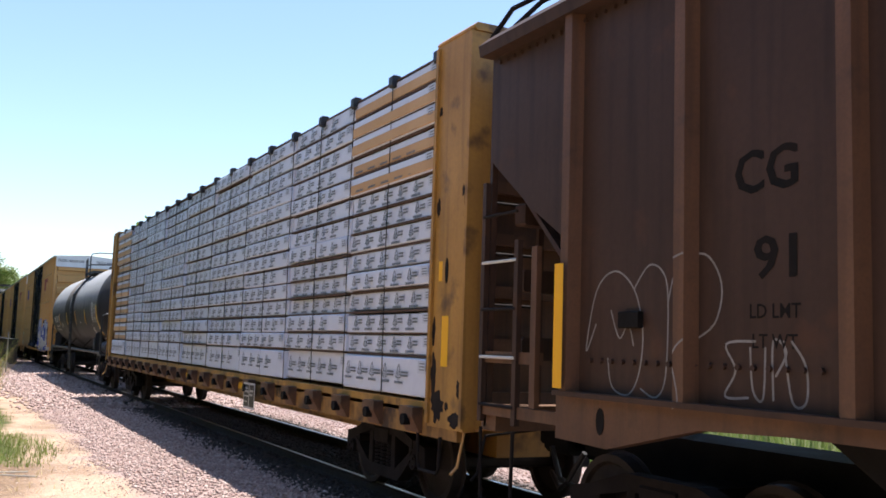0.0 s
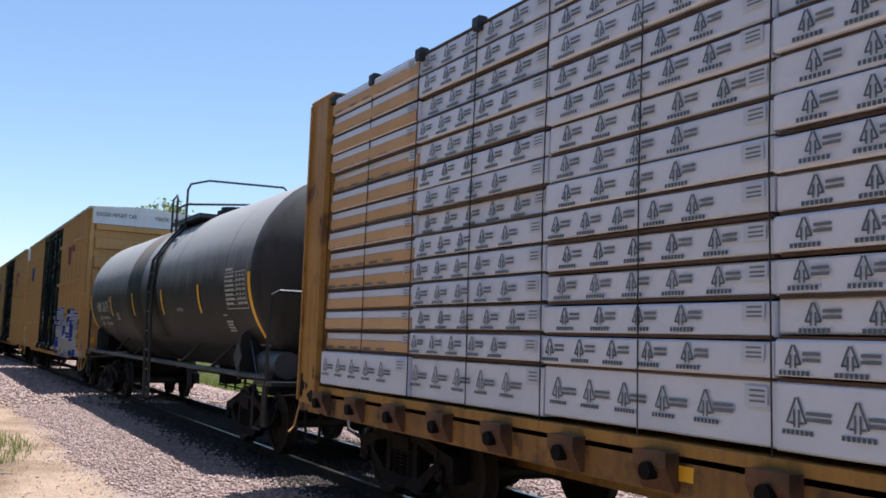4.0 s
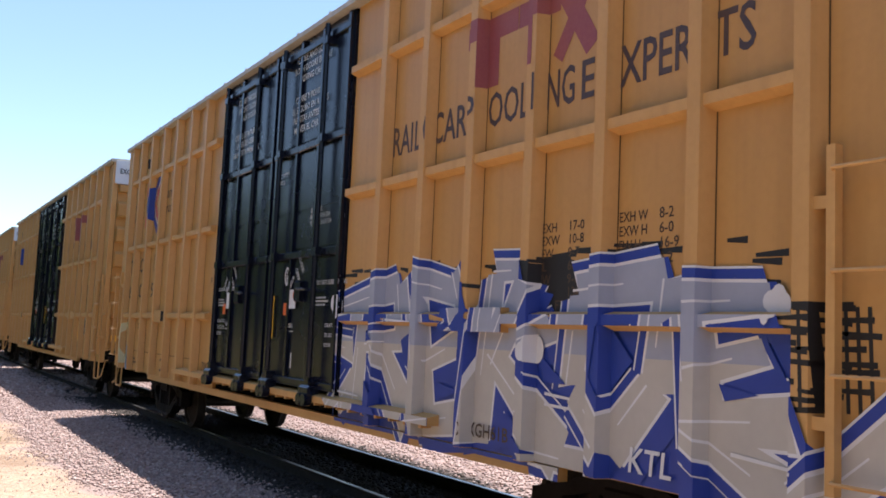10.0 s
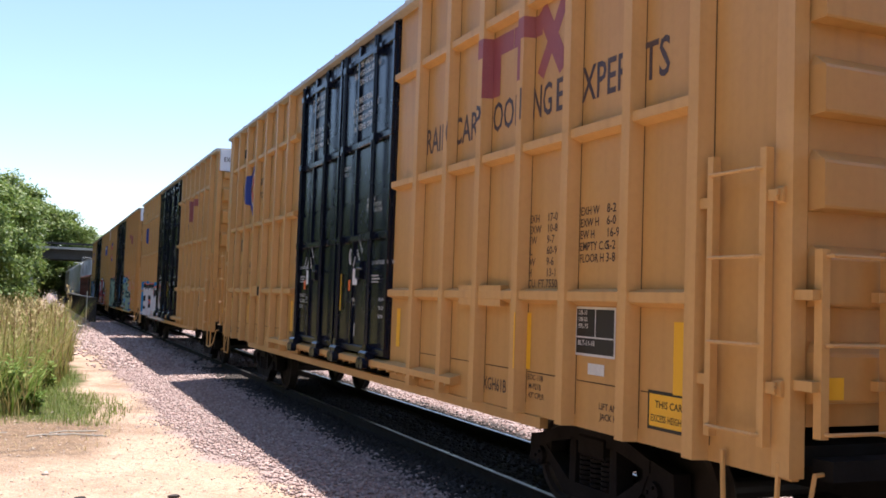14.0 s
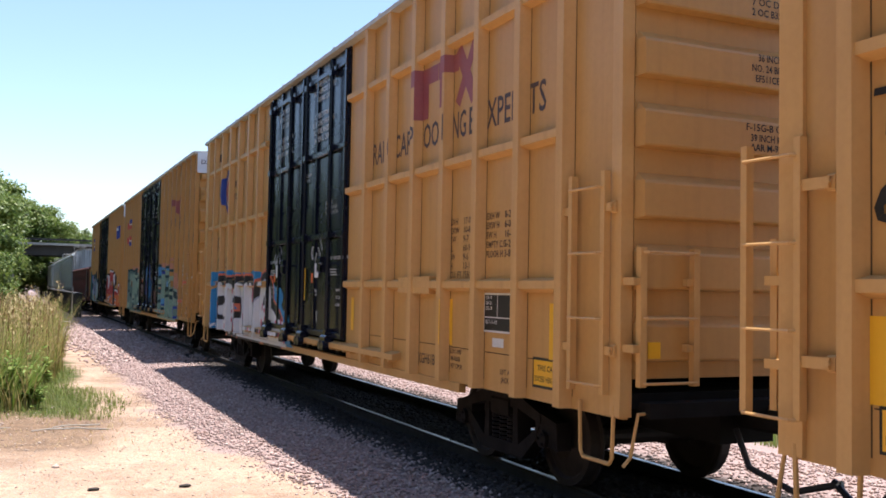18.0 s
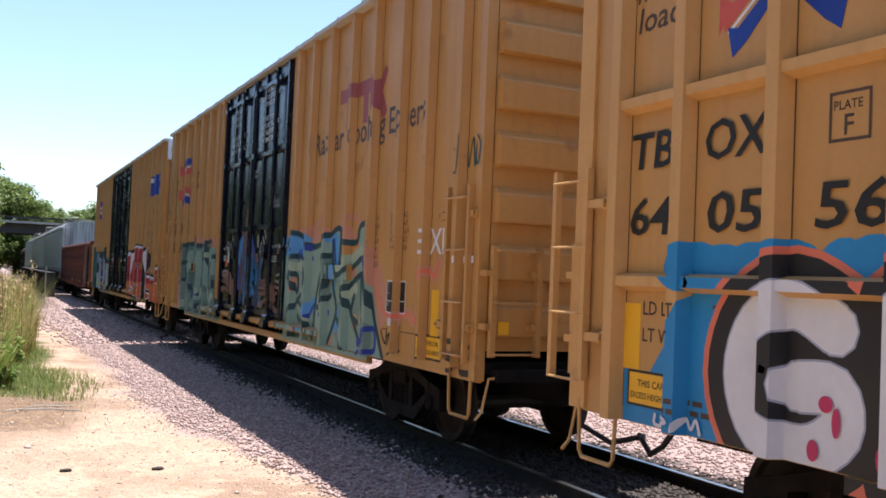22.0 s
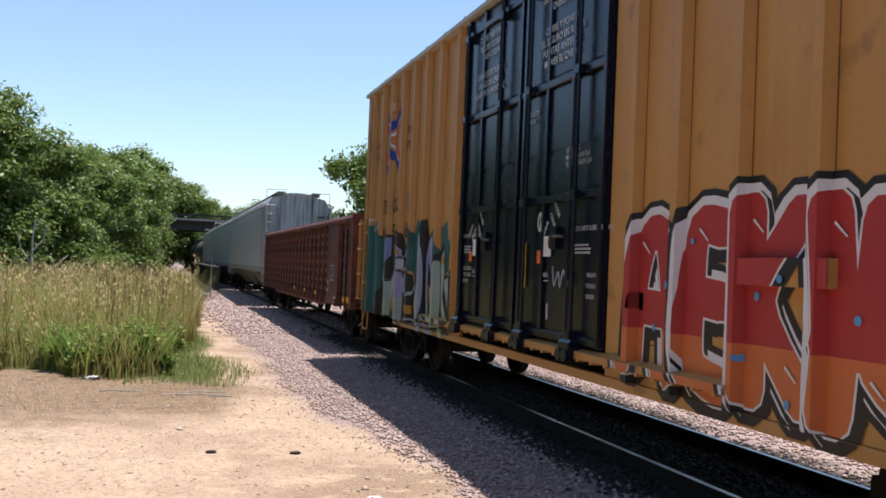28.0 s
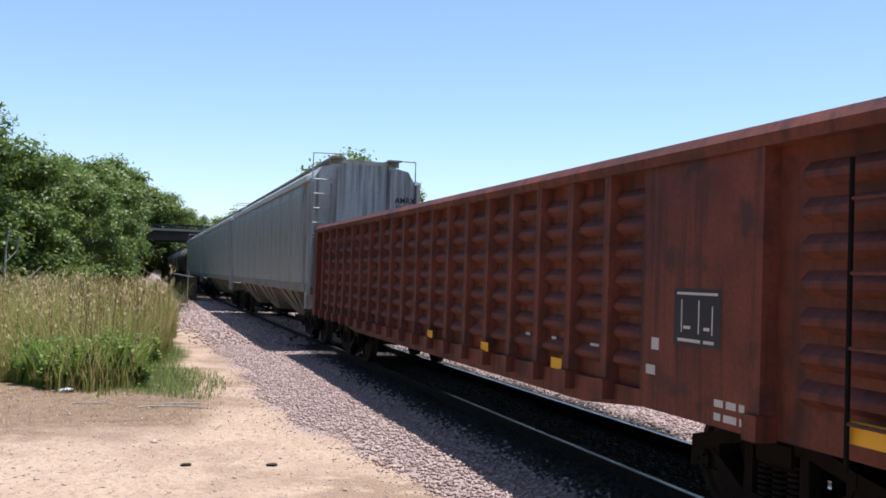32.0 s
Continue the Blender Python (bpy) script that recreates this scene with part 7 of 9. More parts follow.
blades("broad_leaved_weeds", "dark broad-leaved weeds at the front of the weed bed", x, y, RNG.uniform(0.3, 0.95, len(x)), RNG.uniform(0.05, 0.12, len(x)), 0.7, DOCK, "weeds", 3)


def leafy(name, label, x, y, lo, hi, per, size, material):
    """Upright weed stems hung with small pointed leaves."""
    n = len(x)
    h = RNG.uniform(lo, hi, n)
    z = ground_z(x, y)
    t = RNG.uniform(0.12, 1.0, (n, per))
    a = RNG.uniform(0, 2 * np.pi, (n, per))
    lx, ly = RNG.normal(0, 0.12, n), RNG.normal(0, 0.12, n)
    s = size * RNG.uniform(0.5, 1.2, (n, per)) * (1.15 - 0.6 * t)
    b = np.stack([x[:, None] + lx[:, None] * t, y[:, None] + ly[:, None] * t, z[:, None] + h[:, None] * t], -1)
    out = np.stack([np.cos(a), np.sin(a), RNG.uniform(-0.5, 0.6, (n, per))], -1)
    side = np.stack([-np.sin(a), np.cos(a), RNG.uniform(-0.3, 0.3, (n, per))], -1)
    q = np.stack([b, b + (out * 0.5 + side * 0.3) * s[..., None], b + out * s[..., None], b + (out * 0.5 - side * 0.3) * s[..., None]], 2).reshape(-1, 3)
    st = np.stack([np.stack([x - 0.006, y, z], -1), np.stack([x + 0.006, y, z], -1), np.stack([x + lx + 0.003, y + ly, z + h], -1), np.stack([x + lx - 0.003, y + ly, z + h], -1)], 1).reshape(-1, 3)
    v = np.concatenate([q, st])
    return tagged(new(name, mesh_from(name, v, np.arange(len(v)).reshape(-1, 4), material)), label, "weeds", kind="stuff")


RUSSET = island_mat("russet_dock_seed", [(0.16, 0.07, 0.035), (0.10, 0.045, 0.025), (0.24, 0.13, 0.06), (0.13, 0.08, 0.03)], 0.85, 0.1)
x, y = scatter(1300, -12, -4.9, 16.4, 21.5, lambda a, b: in_weeds(a, b) & (RNG.random(len(a)) < np.where(a > -7.0, 1.0, 0.3)))
leafy("broad_leaved_weeds", "green leafy weed stems along the front of the weed bed", x, y, 0.3, 1.0, 28, 0.17, DOCK)
x, y = scatter(2600, -14, -4.6, 17.0, 40, lambda a, b: in_weeds(a, b) & (RNG.random(len(a)) < np.where(a > -7.2, 1.0, 0.22)))
leafy("russet_dock", "tall russet dock stalks gone to seed among the weeds", x, y, 0.9, 1.75, 46, 0.055, RUSSET)

# small litter on the dirt
for (px, py, r, name, label, m) in ((-6.69, 16.19, 0.09, "paper_litter", "crumpled white paper on the dirt", WHITE), (-5.05, 9.78, 0.035, "dark_clod", "small dark clod of earth", TIE), (-4.2, 9.6, 0.045, "dark_clod", "small dark clod of earth", TIE), (-3.75, 7.6, 0.06, "paper_litter", "crumpled white paper on the dirt", WHITE)):
    bm = B()
    bmesh.ops.create_icosphere(bm, subdivisions=2, radius=r)
    for v in bm.verts:
        k = 1 + 1.3 * noise.noise(v.co * 14 + Vector((px, py, 0)))
        v.co = Vector((v.co.x * k * 1.3, v.co.y * k * 0.8, v.co.z * 0.6 * k))
    me = bpy.data.meshes.new(name)
    bm.to_mesh(me)
    bm.free()
    me.materials.append(m)
    ob = tagged(new(name, me), label, "litter" if m is not TIE else "clod")
    ob.location = (px, py, rise(px, py) + r * 0.12)
for px, py, turn in ((-5.3, 14.1, 0.2), (-4.9, 13.95, -0.35), (-5.0, 14.35, 0.1), (-6.2, 14.6, -0.15)):
    bm = B()
    c, n = math.cos(turn), math.sin(turn)
    tube(bm, [(-0.3 * c, -0.3 * n, 0.012), (-0.1 * c + 0.02, -0.1 * n, 0.03), (0.15 * c, 0.15 * n, 0.018), (0.35 * c, 0.35 * n + 0.03, 0.012)], 0.011, 5)
    tube(bm, [(0.05 * c, 0.05 * n, 0.02), (0.2 * c, 0.2 * n + 0.1, 0.015)], 0.007, 4)
    me = bpy.data.meshes.new("dry_stalk")
    bm.to_mesh(me)
    bm.free()
    me.materials.append(DEADWOOD)
    tagged(new("dry_stalk", me), "bleached dry stalk lying on the dirt", "stalk").location = (px, py, rise(px, py))

# ---- trees ----


def tree(name, label, height, spread, leaves, seed, low=0.15, leaf=0.17):
    """A tapered trunk with limbs and a crown of small leaf clusters hung on the limbs' twigs."""
    rnd = np.random.default_rng(seed)
    root = thing(name, label, "tree")
    bm = B()
    trunk = [(0, 0, -0.4)]
    x = y = 0.0
    for k in range(1, 7):
        x += rnd.normal(0, 0.12)
        y += rnd.normal(0, 0.12)
        trunk.append((x, y, height * 0.8 * k / 6))
    for (a, b), r in zip(zip(trunk, trunk[1:]), np.linspace(0.028, 0.008, 6) * height):
        tube(bm, [a, b], r, 8)
    centres = []
    for k in range(16):
        t = low + (0.9 - low) * k / 15
        z = height * t
        i = min(5, int(t / 0.8 * 6)) if t < 0.8 else 5
        base = Vector(trunk[i]).lerp(Vector(trunk[i + 1]), 0.5)
        base.z = z * 0.86
        a = k * 2.4 + rnd.uniform(-0.4, 0.4)
        reach = spread * math.sin(math.pi * min(0.97, 0.18 + 0.8 * t)) * rnd.uniform(0.7, 1.15)
        tip = base + Vector((math.cos(a) * reach, math.sin(a) * reach, height * rnd.uniform(0.04, 0.16)))
        mid = base.lerp(tip, 0.55) + Vector((0, 0, height * 0.02))
        tube(bm, [base, mid, tip], 0.006 * height * (1 - t * 0.6), 5)
        for s in (0.4, 0.6, 0.8, 1.0):
            centres.append((base.lerp(tip, s) + Vector(rnd.normal(0, 0.25, 3)), spread * rnd.uniform(0.2, 0.36)))
        # side twigs, each with a spray of leaves of its own
        for s in (0.5, 0.65, 0.8, 0.95):
            at = base.lerp(tip, s)
            end = at + Vector((rnd.normal(0, 0.22), rnd.normal(0, 0.22), rnd.uniform(0.0, 0.3))) * spread * 0.9
            tube(bm, [at, end], 0.002 * height, 4)
            centres.append((end, spread * rnd.uniform(0.1, 0.22)))
    centres.append((Vector(trunk[-1]) + Vector((0, 0, height * 0.14)), spread * 0.3))
    centres.append((Vector(trunk[-1]) + Vector((0.3, 0.2, height * 0.06)), spread * 0.4))
    part("trunk", bm, BARK, root)
    c = np.array([p[0][:] for p in centres])
    r = np.array([p[1] for p in centres])
    w = r ** 2 / (r ** 2).sum()
    idx = rnd.choice(len(c), leaves, p=w)
    d = rnd.normal(0, 1, (leaves, 3))
    d /= np.linalg.norm(d, axis=1)[:, None]
    rad = r[idx] * np.abs(rnd.normal(0.72, 0.3, leaves))
    p = c[idx] + d * rad[:, None] * np.array([1, 1, 0.75])
    s = leaf * rnd.uniform(0.6, 1.4, leaves)
    n = d + rnd.normal(0, 0.7, (leaves, 3)) + np.array([0, 0, 0.5])
    n /= np.linalg.norm(n, axis=1)[:, None]
    u = np.cross(n, rnd.normal(0, 1, (leaves, 3)))
    u /= np.linalg.norm(u, axis=1)[:, None]
    v = np.cross(n, u)
    q = np.stack([p - u * s[:, None], p + v * s[:, None] * 0.5, p + u * s[:, None], p - v * s[:, None] * 0.5], 1).reshape(-1, 3)
    part("crown", mesh_from("crown", q, np.arange(len(q)).reshape(-1, 4), LEAF), LEAF, root)
    return root


KINDS = [tree("broadleaf_tree", "leafy green broadleaf tree in the wood by the track", 9.5, 3.0, 32000, 11, 0.08, 0.12),
         tree("broadleaf_tree", "leafy green broadleaf tree in the wood by the track", 8.5, 3.4, 32000, 12, 0.05, 0.12),
         tree("broadleaf_tree", "leafy green broadleaf tree in the wood by the track", 10.5, 3.1, 32000, 13, 0.1, 0.12)]
SHRUB = tree("leafy_shrub", "dense green shrub at the edge of the wood", 3.6, 2.0, 9000, 14, 0.02, 0.1)
PLACES = [  # x, y, kind, scale
    (-15.2, 57, 2, 1.22), (-18.0, 58, 1, 1.5), (-12.4, 60, 2, 0.8), (-13.9, 65, 2, 0.86), (-10.8, 67, 0, 1.13), (-19.5, 63, 2, 1.1), (-22, 58, 0, 1.15),
    (-10.2, 73, 2, 0.8), (-12.5, 78, 2, 0.95), (-9.4, 81, 0, 1.14), (-11.5, 86, 1, 0.97), (-9.3, 90, 2, 0.93), (-10.3, 99, 0, 1.29), (-12.5, 104, 1, 1.05), (-10.9, 109, 2, 1.1),
    (-12.8, 120, 1, 1.14), (-12, 124, 0, 1.35), (-24, 66, 1, 1.2), (-28, 60, 2, 1.2), (-34, 64, 0, 1.3), (-40, 70, 1, 1.4),
    (-12.5, 156, 2, 1.5), (-9, 157, 0, 1.96), (-6.0, 159, 2, 1.42), (-2, 160, 2, 1.12), (1.5, 162, 0, 1.1), (4.5, 165, 1, 0.85), (7, 172, 0, 1.12), (9, 205, 0, 1.2), (15, 215, 1, 1.3), (22, 205, 2, 1.3), (-16, 168, 2, 1.5), (30, 215, 0, 1.3), (38, 200, 1, 1.3),
    (12.6, 82, 1, 1.1), (15.4, 84, 0, 1.2), (18, 85, 2, 0.95), (24, 110, 1, 1.0), (33, 118, 0, 1.1), (46, 130, 2, 1.1), (60, 120, 1, 1.2),
    # unseen tree row added to block low sky from the train's shaded sides
    (-28, -34, 0, 1.4), (-30, -25, 1, 1.5), (-27, -17, 2, 1.4), (-29, -9, 0, 1.5), (-27.5, -1, 1, 1.5), (-30, 6, 2, 1.4), (-28, 13, 0, 1.5), (-30, 20, 1, 1.5), (-28, 27, 2, 1.4), (-31, 34, 0, 1.4), (-30, 42, 1, 1.4), (-31, 50, 2, 1.3), (-24, -45, 0, 1.4), (-18, -52, 1, 1.5), (-10, -56, 2, 1.5),
]
used = set()
for x, y, k, s in PLACES:
    m = Matrix.Translation((x, y, rise(x, y))) @ Matrix.Rotation(x * 1.7 + y, 4, "Z") @ Matrix.Diagonal((s * 1.04, s * 1.04, s, 1))
    if k not in used:
        used.add(k)
        KINDS[k].matrix_basis = m
    else:
        copy_thing(KINDS[k], m)
first = True
for x, y, s in ((-12.6, 53, 0.9), (-10.6, 57, 1.0), (-10.0, 60, 0.8), (-15.5, 53, 1.1), (-18, 54, 1.2), (-9.2, 66, 0.9), (-9.0, 72, 0.8), (-9.0, 80, 0.8), (-9.0, 90, 0.8), (-9.0, 100, 0.9), (-9.2, 108, 0.9), (-21, 55, 1.3), (-25, 56, 1.3), (-30, 57, 1.3), (-9.6, 118, 1.0), (-9.8, 130, 1.0)):
    m = Matrix.Translation((x, y, rise(x, y))) @ Matrix.Rotation(x * 2.9 + y, 4, "Z") @ Matrix.Scale(s, 4)
    if first:
        SHRUB.matrix_basis, first = m, False
    else:
        copy_thing(SHRUB, m)
# a bleached dead branch before the wood
dead = thing("dead_sapling", "bleached dead sapling with bare branches", "dead tree", at=pose(-12.0, 50.5, rise(-12.0, 50.5)))
bm = B()
tube(bm, [(0, 0, -0.2), (0.03, 0, 1.6), (0.0, 0.05, 3.4), (0.1, 0, 4.4)], 0.05, 6)
for a, b, c in (((0, 0, 1.2), (0.9, 0, 1.9), (1.7, 0.1, 2.7)), ((0, 0, 2.2), (-0.5, 0.1, 2.9), (-0.7, 0, 3.6)), ((0.9, 0, 1.9), (1.5, 0, 2.0), (2.0, 0, 1.95)), ((0, 0, 2.8), (0.5, 0, 3.4), (0.7, 0, 4.2))):
    tube(bm, [a, b, c], 0.035, 5)
part("bare_stem", bm, DEADWOOD, dead)

# ---- bridges ----
span = thing("girder_bridge", "dark plate girders of a low railway bridge", "bridge", kind="structure")
for sx in (-1, 1):
    bm = B()
    x = sx * 2.35
    box(bm, x - 0.03, x + 0.03, 61, 112, -0.75, 1.32)
    box(bm, x - 0.22, x + 0.22, 61, 112, 1.28, 1.36)
    box(bm, x - 0.22, x + 0.22, 61, 112, -0.8, -0.72)
    gd = part("plate_girder", bm, GIRDER, span)
    for k in range(18):
        shared("web_stiffener", "stiffener", lambda m: box(m, -0.2, 0.2, -0.03, 0.03, -0.72, 1.28), GIRDER, gd, pose(x, 61.1 + 3.0 * k, 0))
bm = B()
box(bm, -3.2, -1.9, 60.0, 61.0, -2.2, -0.35)
box(bm, 1.9, 3.2, 60.0, 61.0, -2.2, -0.35)
part("abutment", bm, CONCRETE, span)
post = thing("marker_post", "slim pale marker post before the bridge", "post", at=pose(-2.95, 56.0, 0))
bm = B()
tube(bm, [(0, 0, -0.6), (0, 0, 1.75)], 0.035, 6)
part("pole", bm, CONCRETE, post)
over = thing("road_overpass", "dark steel road overpass across the track", "overpass", kind="structure")
bm = B()
box(bm, -40, 60, 138, 139, 5.75, 7.1)
box(bm, -40, 60, 146, 147, 5.75, 7.1)
part("deck_girder", bm, GIRDER, over)
bm = B()
box(bm, -40, 60, 137, 148, 7.1, 7.4)
part("road_deck", bm, CONCRETE, over)
bm = B()
for k in range(51):
    box(bm, -40 + 2 * k - 0.05, -40 + 2 * k + 0.05, 137.1, 137.2, 7.4, 8.0)
box(bm, -40, 60, 137.1, 137.2, 7.75, 8.0)
part("parapet_rail", bm, GIRDER, over)
for x in (-6.5, 7.5):
    for y in (139.5, 145.5):
        bm = B()
        box(bm, x - 0.4, x + 0.4, y - 0.4, y + 0.4, -2.0, 5.75)
        part("pier", bm, CONCRETE, over)
bm = B()
extrude_y(bm, [(-7, 5.7), (-15, -1.5), (-16, -1.5), (-16, 5.7)], 137, 148)
part("abutment_slope", bm, CONCRETE, over)

# ---- the train ----
SPRAY = {k: mat("spray_" + k, c, tuple(v * 0.75 for v in c), 0.5, scale=2.5, fine=14, mix=0.35, bump=0.02) for k, c in {
    "silver": (0.35, 0.38, 0.48), "pale": (0.52, 0.49, 0.44), "blue": (0.018, 0.05, 0.32), "black": (0.012, 0.012, 0.014), "white": (0.72, 0.72, 0.74), "cyan": (0.015, 0.24, 0.52), "salmon": (0.72, 0.18, 0.10), "pink": (0.55, 0.03, 0.12),
    "mint": (0.25, 0.38, 0.30), "teal": (0.011, 0.055, 0.064), "sea": (0.10, 0.19, 0.17), "red": (0.42, 0.035, 0.035), "orange": (0.62, 0.17, 0.05), "lilac": (0.33, 0.34, 0.52), "sage": (0.36, 0.44, 0.40), "green": (0.012, 0.07, 0.065), "sky": (0.10, 0.33, 0.62), "cream": (0.62, 0.58, 0.34), "peach": (0.55, 0.26, 0.16), "pea": (0.36, 0.46, 0.32), "sea2": (0.17, 0.27, 0.22), "deep": (0.01, 0.05, 0.16), "dustpink": (0.16, 0.07, 0.055), "brick": (0.30, 0.05, 0.04), "gold": (0.5, 0.25, 0.04), "jade": (0.02, 0.12, 0.115), "lav": (0.20, 0.26, 0.50)}.items()}
P = SPRAY
PITCH = 19.87
U1 = 49.08
train = [coal_hopper(7.45), lumber_car(8.0), tank_car(31.45, "dark grey tank car with a stained band and top platform")]

car, bands, wet = boxcar(U1, "railed", "yellow high-cube box car with blue and silver graffiti", "640396")
box_lettering(car, bands, wet, "railed", "640396", 1, front=False)
marks("graffiti_scribble", hatch(1.0, 6.6, 2.1, 2.48, 60, 5, 0.017) + hatch(0.45, 0.9, 1.5, 2.1, 22, 6, 0.013) + [stroke((v, 1.5), (v + 0.02, 2.05), 0.012, 0.012) for v in np.arange(0.5, 0.9, 0.07)] + cloud(2.7, 3.5, 2.0, 2.4, 8, 0.12), P["black"], car, wet, 0.002)
marks("graffiti_ground", cloud(1.0, 6.95, 0.86, 1.95, 3, 0.1) + [bar(0.2, 1.2, 0.9, 1.25)], P["blue"], car, wet, 0.003)
letters(car, wet, [
    [(7.0, 1.68, 6.6, 1.62, 0.09, 0.12), (6.95, 1.0, 6.5, 1.35, 0.10, 0.14), (6.5, 1.0, 6.35, 2.1, 0.15, 0.13), (6.9, 2.08, 5.6, 2.28, 0.09, 0.14), (5.6, 2.3, 5.5, 1.78, 0.13, 0.15), (6.3, 1.7, 5.55, 1.76, 0.08, 0.1), (5.95, 1.7, 5.3, 1.0, 0.11, 0.2)],
    [(5.3, 2.34, 4.35, 2.16, 0.13, 0.10), (4.6, 2.38, 4.42, 1.98, 0.07, 0.09), (5.2, 2.3, 5.0, 1.1, 0.12, 0.16), (5.0, 1.58, 4.42, 1.78, 0.09, 0.12), (5.15, 1.02, 4.2, 1.16, 0.12, 0.15)],
    [(3.92, 2.36, 3.5, 2.36, 0.09, 0.07), (3.92, 2.34, 4.12, 0.95, 0.12, 0.17), (3.9, 1.6, 3.48, 2.28, 0.12, 0.16), (3.95, 1.68, 3.0, 0.98, 0.12, 0.2), (3.4, 0.98, 2.7, 0.95, 0.08, 0.1), (3.6, 1.75, 3.05, 1.92, 0.07, 0.09)],
    [(2.85, 2.18, 1.95, 2.24, 0.12, 0.14), (1.92, 2.24, 2.02, 1.5, 0.13, 0.16), (2.05, 1.55, 2.5, 1.08, 0.14, 0.17), (2.48, 1.1, 2.85, 1.5, 0.12, 0.15), (2.9, 1.5, 2.8, 2.15, 0.12, 0.14)],
    [(1.72, 2.08, 1.12, 2.1, 0.13, 0.09), (1.7, 2.05, 1.6, 1.3, 0.12, 0.16), (1.65, 1.68, 1.16, 1.8, 0.1, 0.08), (1.66, 1.36, 0.9, 1.42, 0.12, 0.15), (1.75, 1.35, 0.85, 0.93, 0.1, 0.18)],
    [(0.85, 0.98, 0.2, 1.5, 0.1, 0.14), (0.6, 0.96, 0.08, 1.04, 0.08, 0.13)],
], [(0.10, P["white"], 0, 0), (0.085, P["blue"], 0, 0), (0.075, P["blue"], -0.09, -0.07), (0.022, P["white"], 0, 0)], P["silver"], P["pale"], 1.72, gleam=P["white"])
marks("graffiti_chip", [[(6.2, 1.95), (5.95, 1.75), (6.15, 1.72)], [(6.05, 1.35), (5.75, 1.0), (6.2, 1.0)], [(4.85, 1.95), (4.5, 1.9), (4.8, 1.78)], [(4.8, 1.4), (4.4, 1.35), (4.75, 1.25)], [(3.7, 1.25), (3.3, 0.96), (3.9, 0.96)], [(2.5, 1.95), (2.25, 1.7), (2.45, 1.5)], [(1.5, 1.95), (1.2, 1.92), (1.45, 1.84)], [(1.5, 1.6), (1.2, 1.55), (1.45, 1.5)], [(3.35, 1.75), (2.95, 1.5), (3.2, 1.5)]], P["blue"], car, wet, 0.060)
marks("graffiti_gleam", [stroke((6.95, 1.18), (6.4, 1.16), 0.012, 0.008), stroke((5.7, 1.95), (5.2, 1.93), 0.012, 0.008), stroke((3.2, 1.42), (2.9, 1.4), 0.012, 0.01), stroke((3.2, 1.34), (2.9, 1.33), 0.012, 0.01), stroke((1.4, 1.2), (0.9, 1.16), 0.012, 0.01)], P["white"], car, wet, 0.062)
marks("graffiti_tag", words("KTL", 2.28, 0.98, 0.16, 1.0, 0.1), P["white"], car, wet, 0.066)
marks("stencil", words("XGH61B", 4.25, 1.0, 0.11), TXT_BROWN, car, bands, 0.066)
marks("graffiti_glow", dots(6.9, 7.05, 2.05, 2.15, 4, 2, 0.09) + dots(1.05, 1.12, 2.05, 2.12, 4, 3, 0.08) + dots(3.3, 3.4, 1.7, 1.8, 3, 4, 0.08), P["white"], car, wet, 0.07)
marks("graffiti_fill", [bar(16.86, 17.3, 0.91, 1.36), [(16.8, 0.91), (16.95, 0.91), (16.95, 1.42), (16.9, 1.42)], oval(17.05, 1.36, 0.17, 0.1), stroke((17.3, 0.95), (17.42, 0.93), 0.05, 0.03)], P["cyan"], car, wet, 0.006)
marks("graffiti_line", wave([(17.55, 1.1), (17.62, 1.5), (17.5, 1.78), (17.36, 1.7), (17.34, 1.4), (17.44, 1.1), (17.55, 1.05)], 0.05), P["cream"], car, wet, 0.009)
train.append(car)

car, bands, wet = boxcar(U1 + PITCH, "railed", "clean yellow high-cube box car with black plug doors", "641995", Z_EAVE=5.56)
box_lettering(car, bands, wet, "railed", "641995", 2)
train.append(car)

car, bands, wet = boxcar(U1 + 2 * PITCH, "railed", "yellow high-cube box car with white bubble-letter graffiti", "640556", Z_EAVE=5.56)
box_lettering(car, bands, wet, "railed", "640556", 3)
marks("graffiti_ground", cloud(11.4, 16.75, 1.2, 2.2, 7, 0.26) + [bar(16.2, 17.5, 0.86, 1.3), [(16.3, 1.3), (17.45, 0.95), (16.6, 2.1), (16.3, 2.1)], [(11.5, 0.86), (9.7, 0.86), (10.6, 1.75), (11.5, 2.2)], oval(10.75, 1.72, 0.4, 0.2), oval(10.2, 1.3, 0.3, 0.2)], P["cyan"], car, wet, 0.003)
GRILL = [
    [[(15.5, 1.72), (15.82, 1.86), (16.14, 1.72), (16.26, 1.38), (16.1, 1.05), (15.72, 0.98), (15.46, 1.14), (15.5, 1.36), (15.78, 1.36)]],
    [[(15.0, 1.0), (15.0, 1.82)], [(14.95, 1.82), (14.58, 1.78), (14.44, 1.6), (14.6, 1.42), (14.9, 1.38)], [(14.74, 1.4), (14.48, 1.0)]],
    [[(14.02, 1.84), (13.5, 1.8)], [(13.8, 1.78), (13.72, 1.4), (13.84, 1.06)], [(14.04, 1.08), (13.4, 1.04)]],
    [[(13.1, 1.84), (13.06, 1.04)], [(12.74, 1.84), (12.66, 1.04)], [(13.08, 1.36), (12.7, 1.46)]],
    [[(12.28, 1.04), (12.06, 1.8), (11.72, 1.82), (11.62, 1.04)], [(12.12, 1.38), (11.72, 1.4)]],
    [[(11.36, 1.78), (11.28, 1.42), (10.98, 1.3), (10.6, 1.12)], [(11.5, 1.12), (10.7, 1.0)]],
]
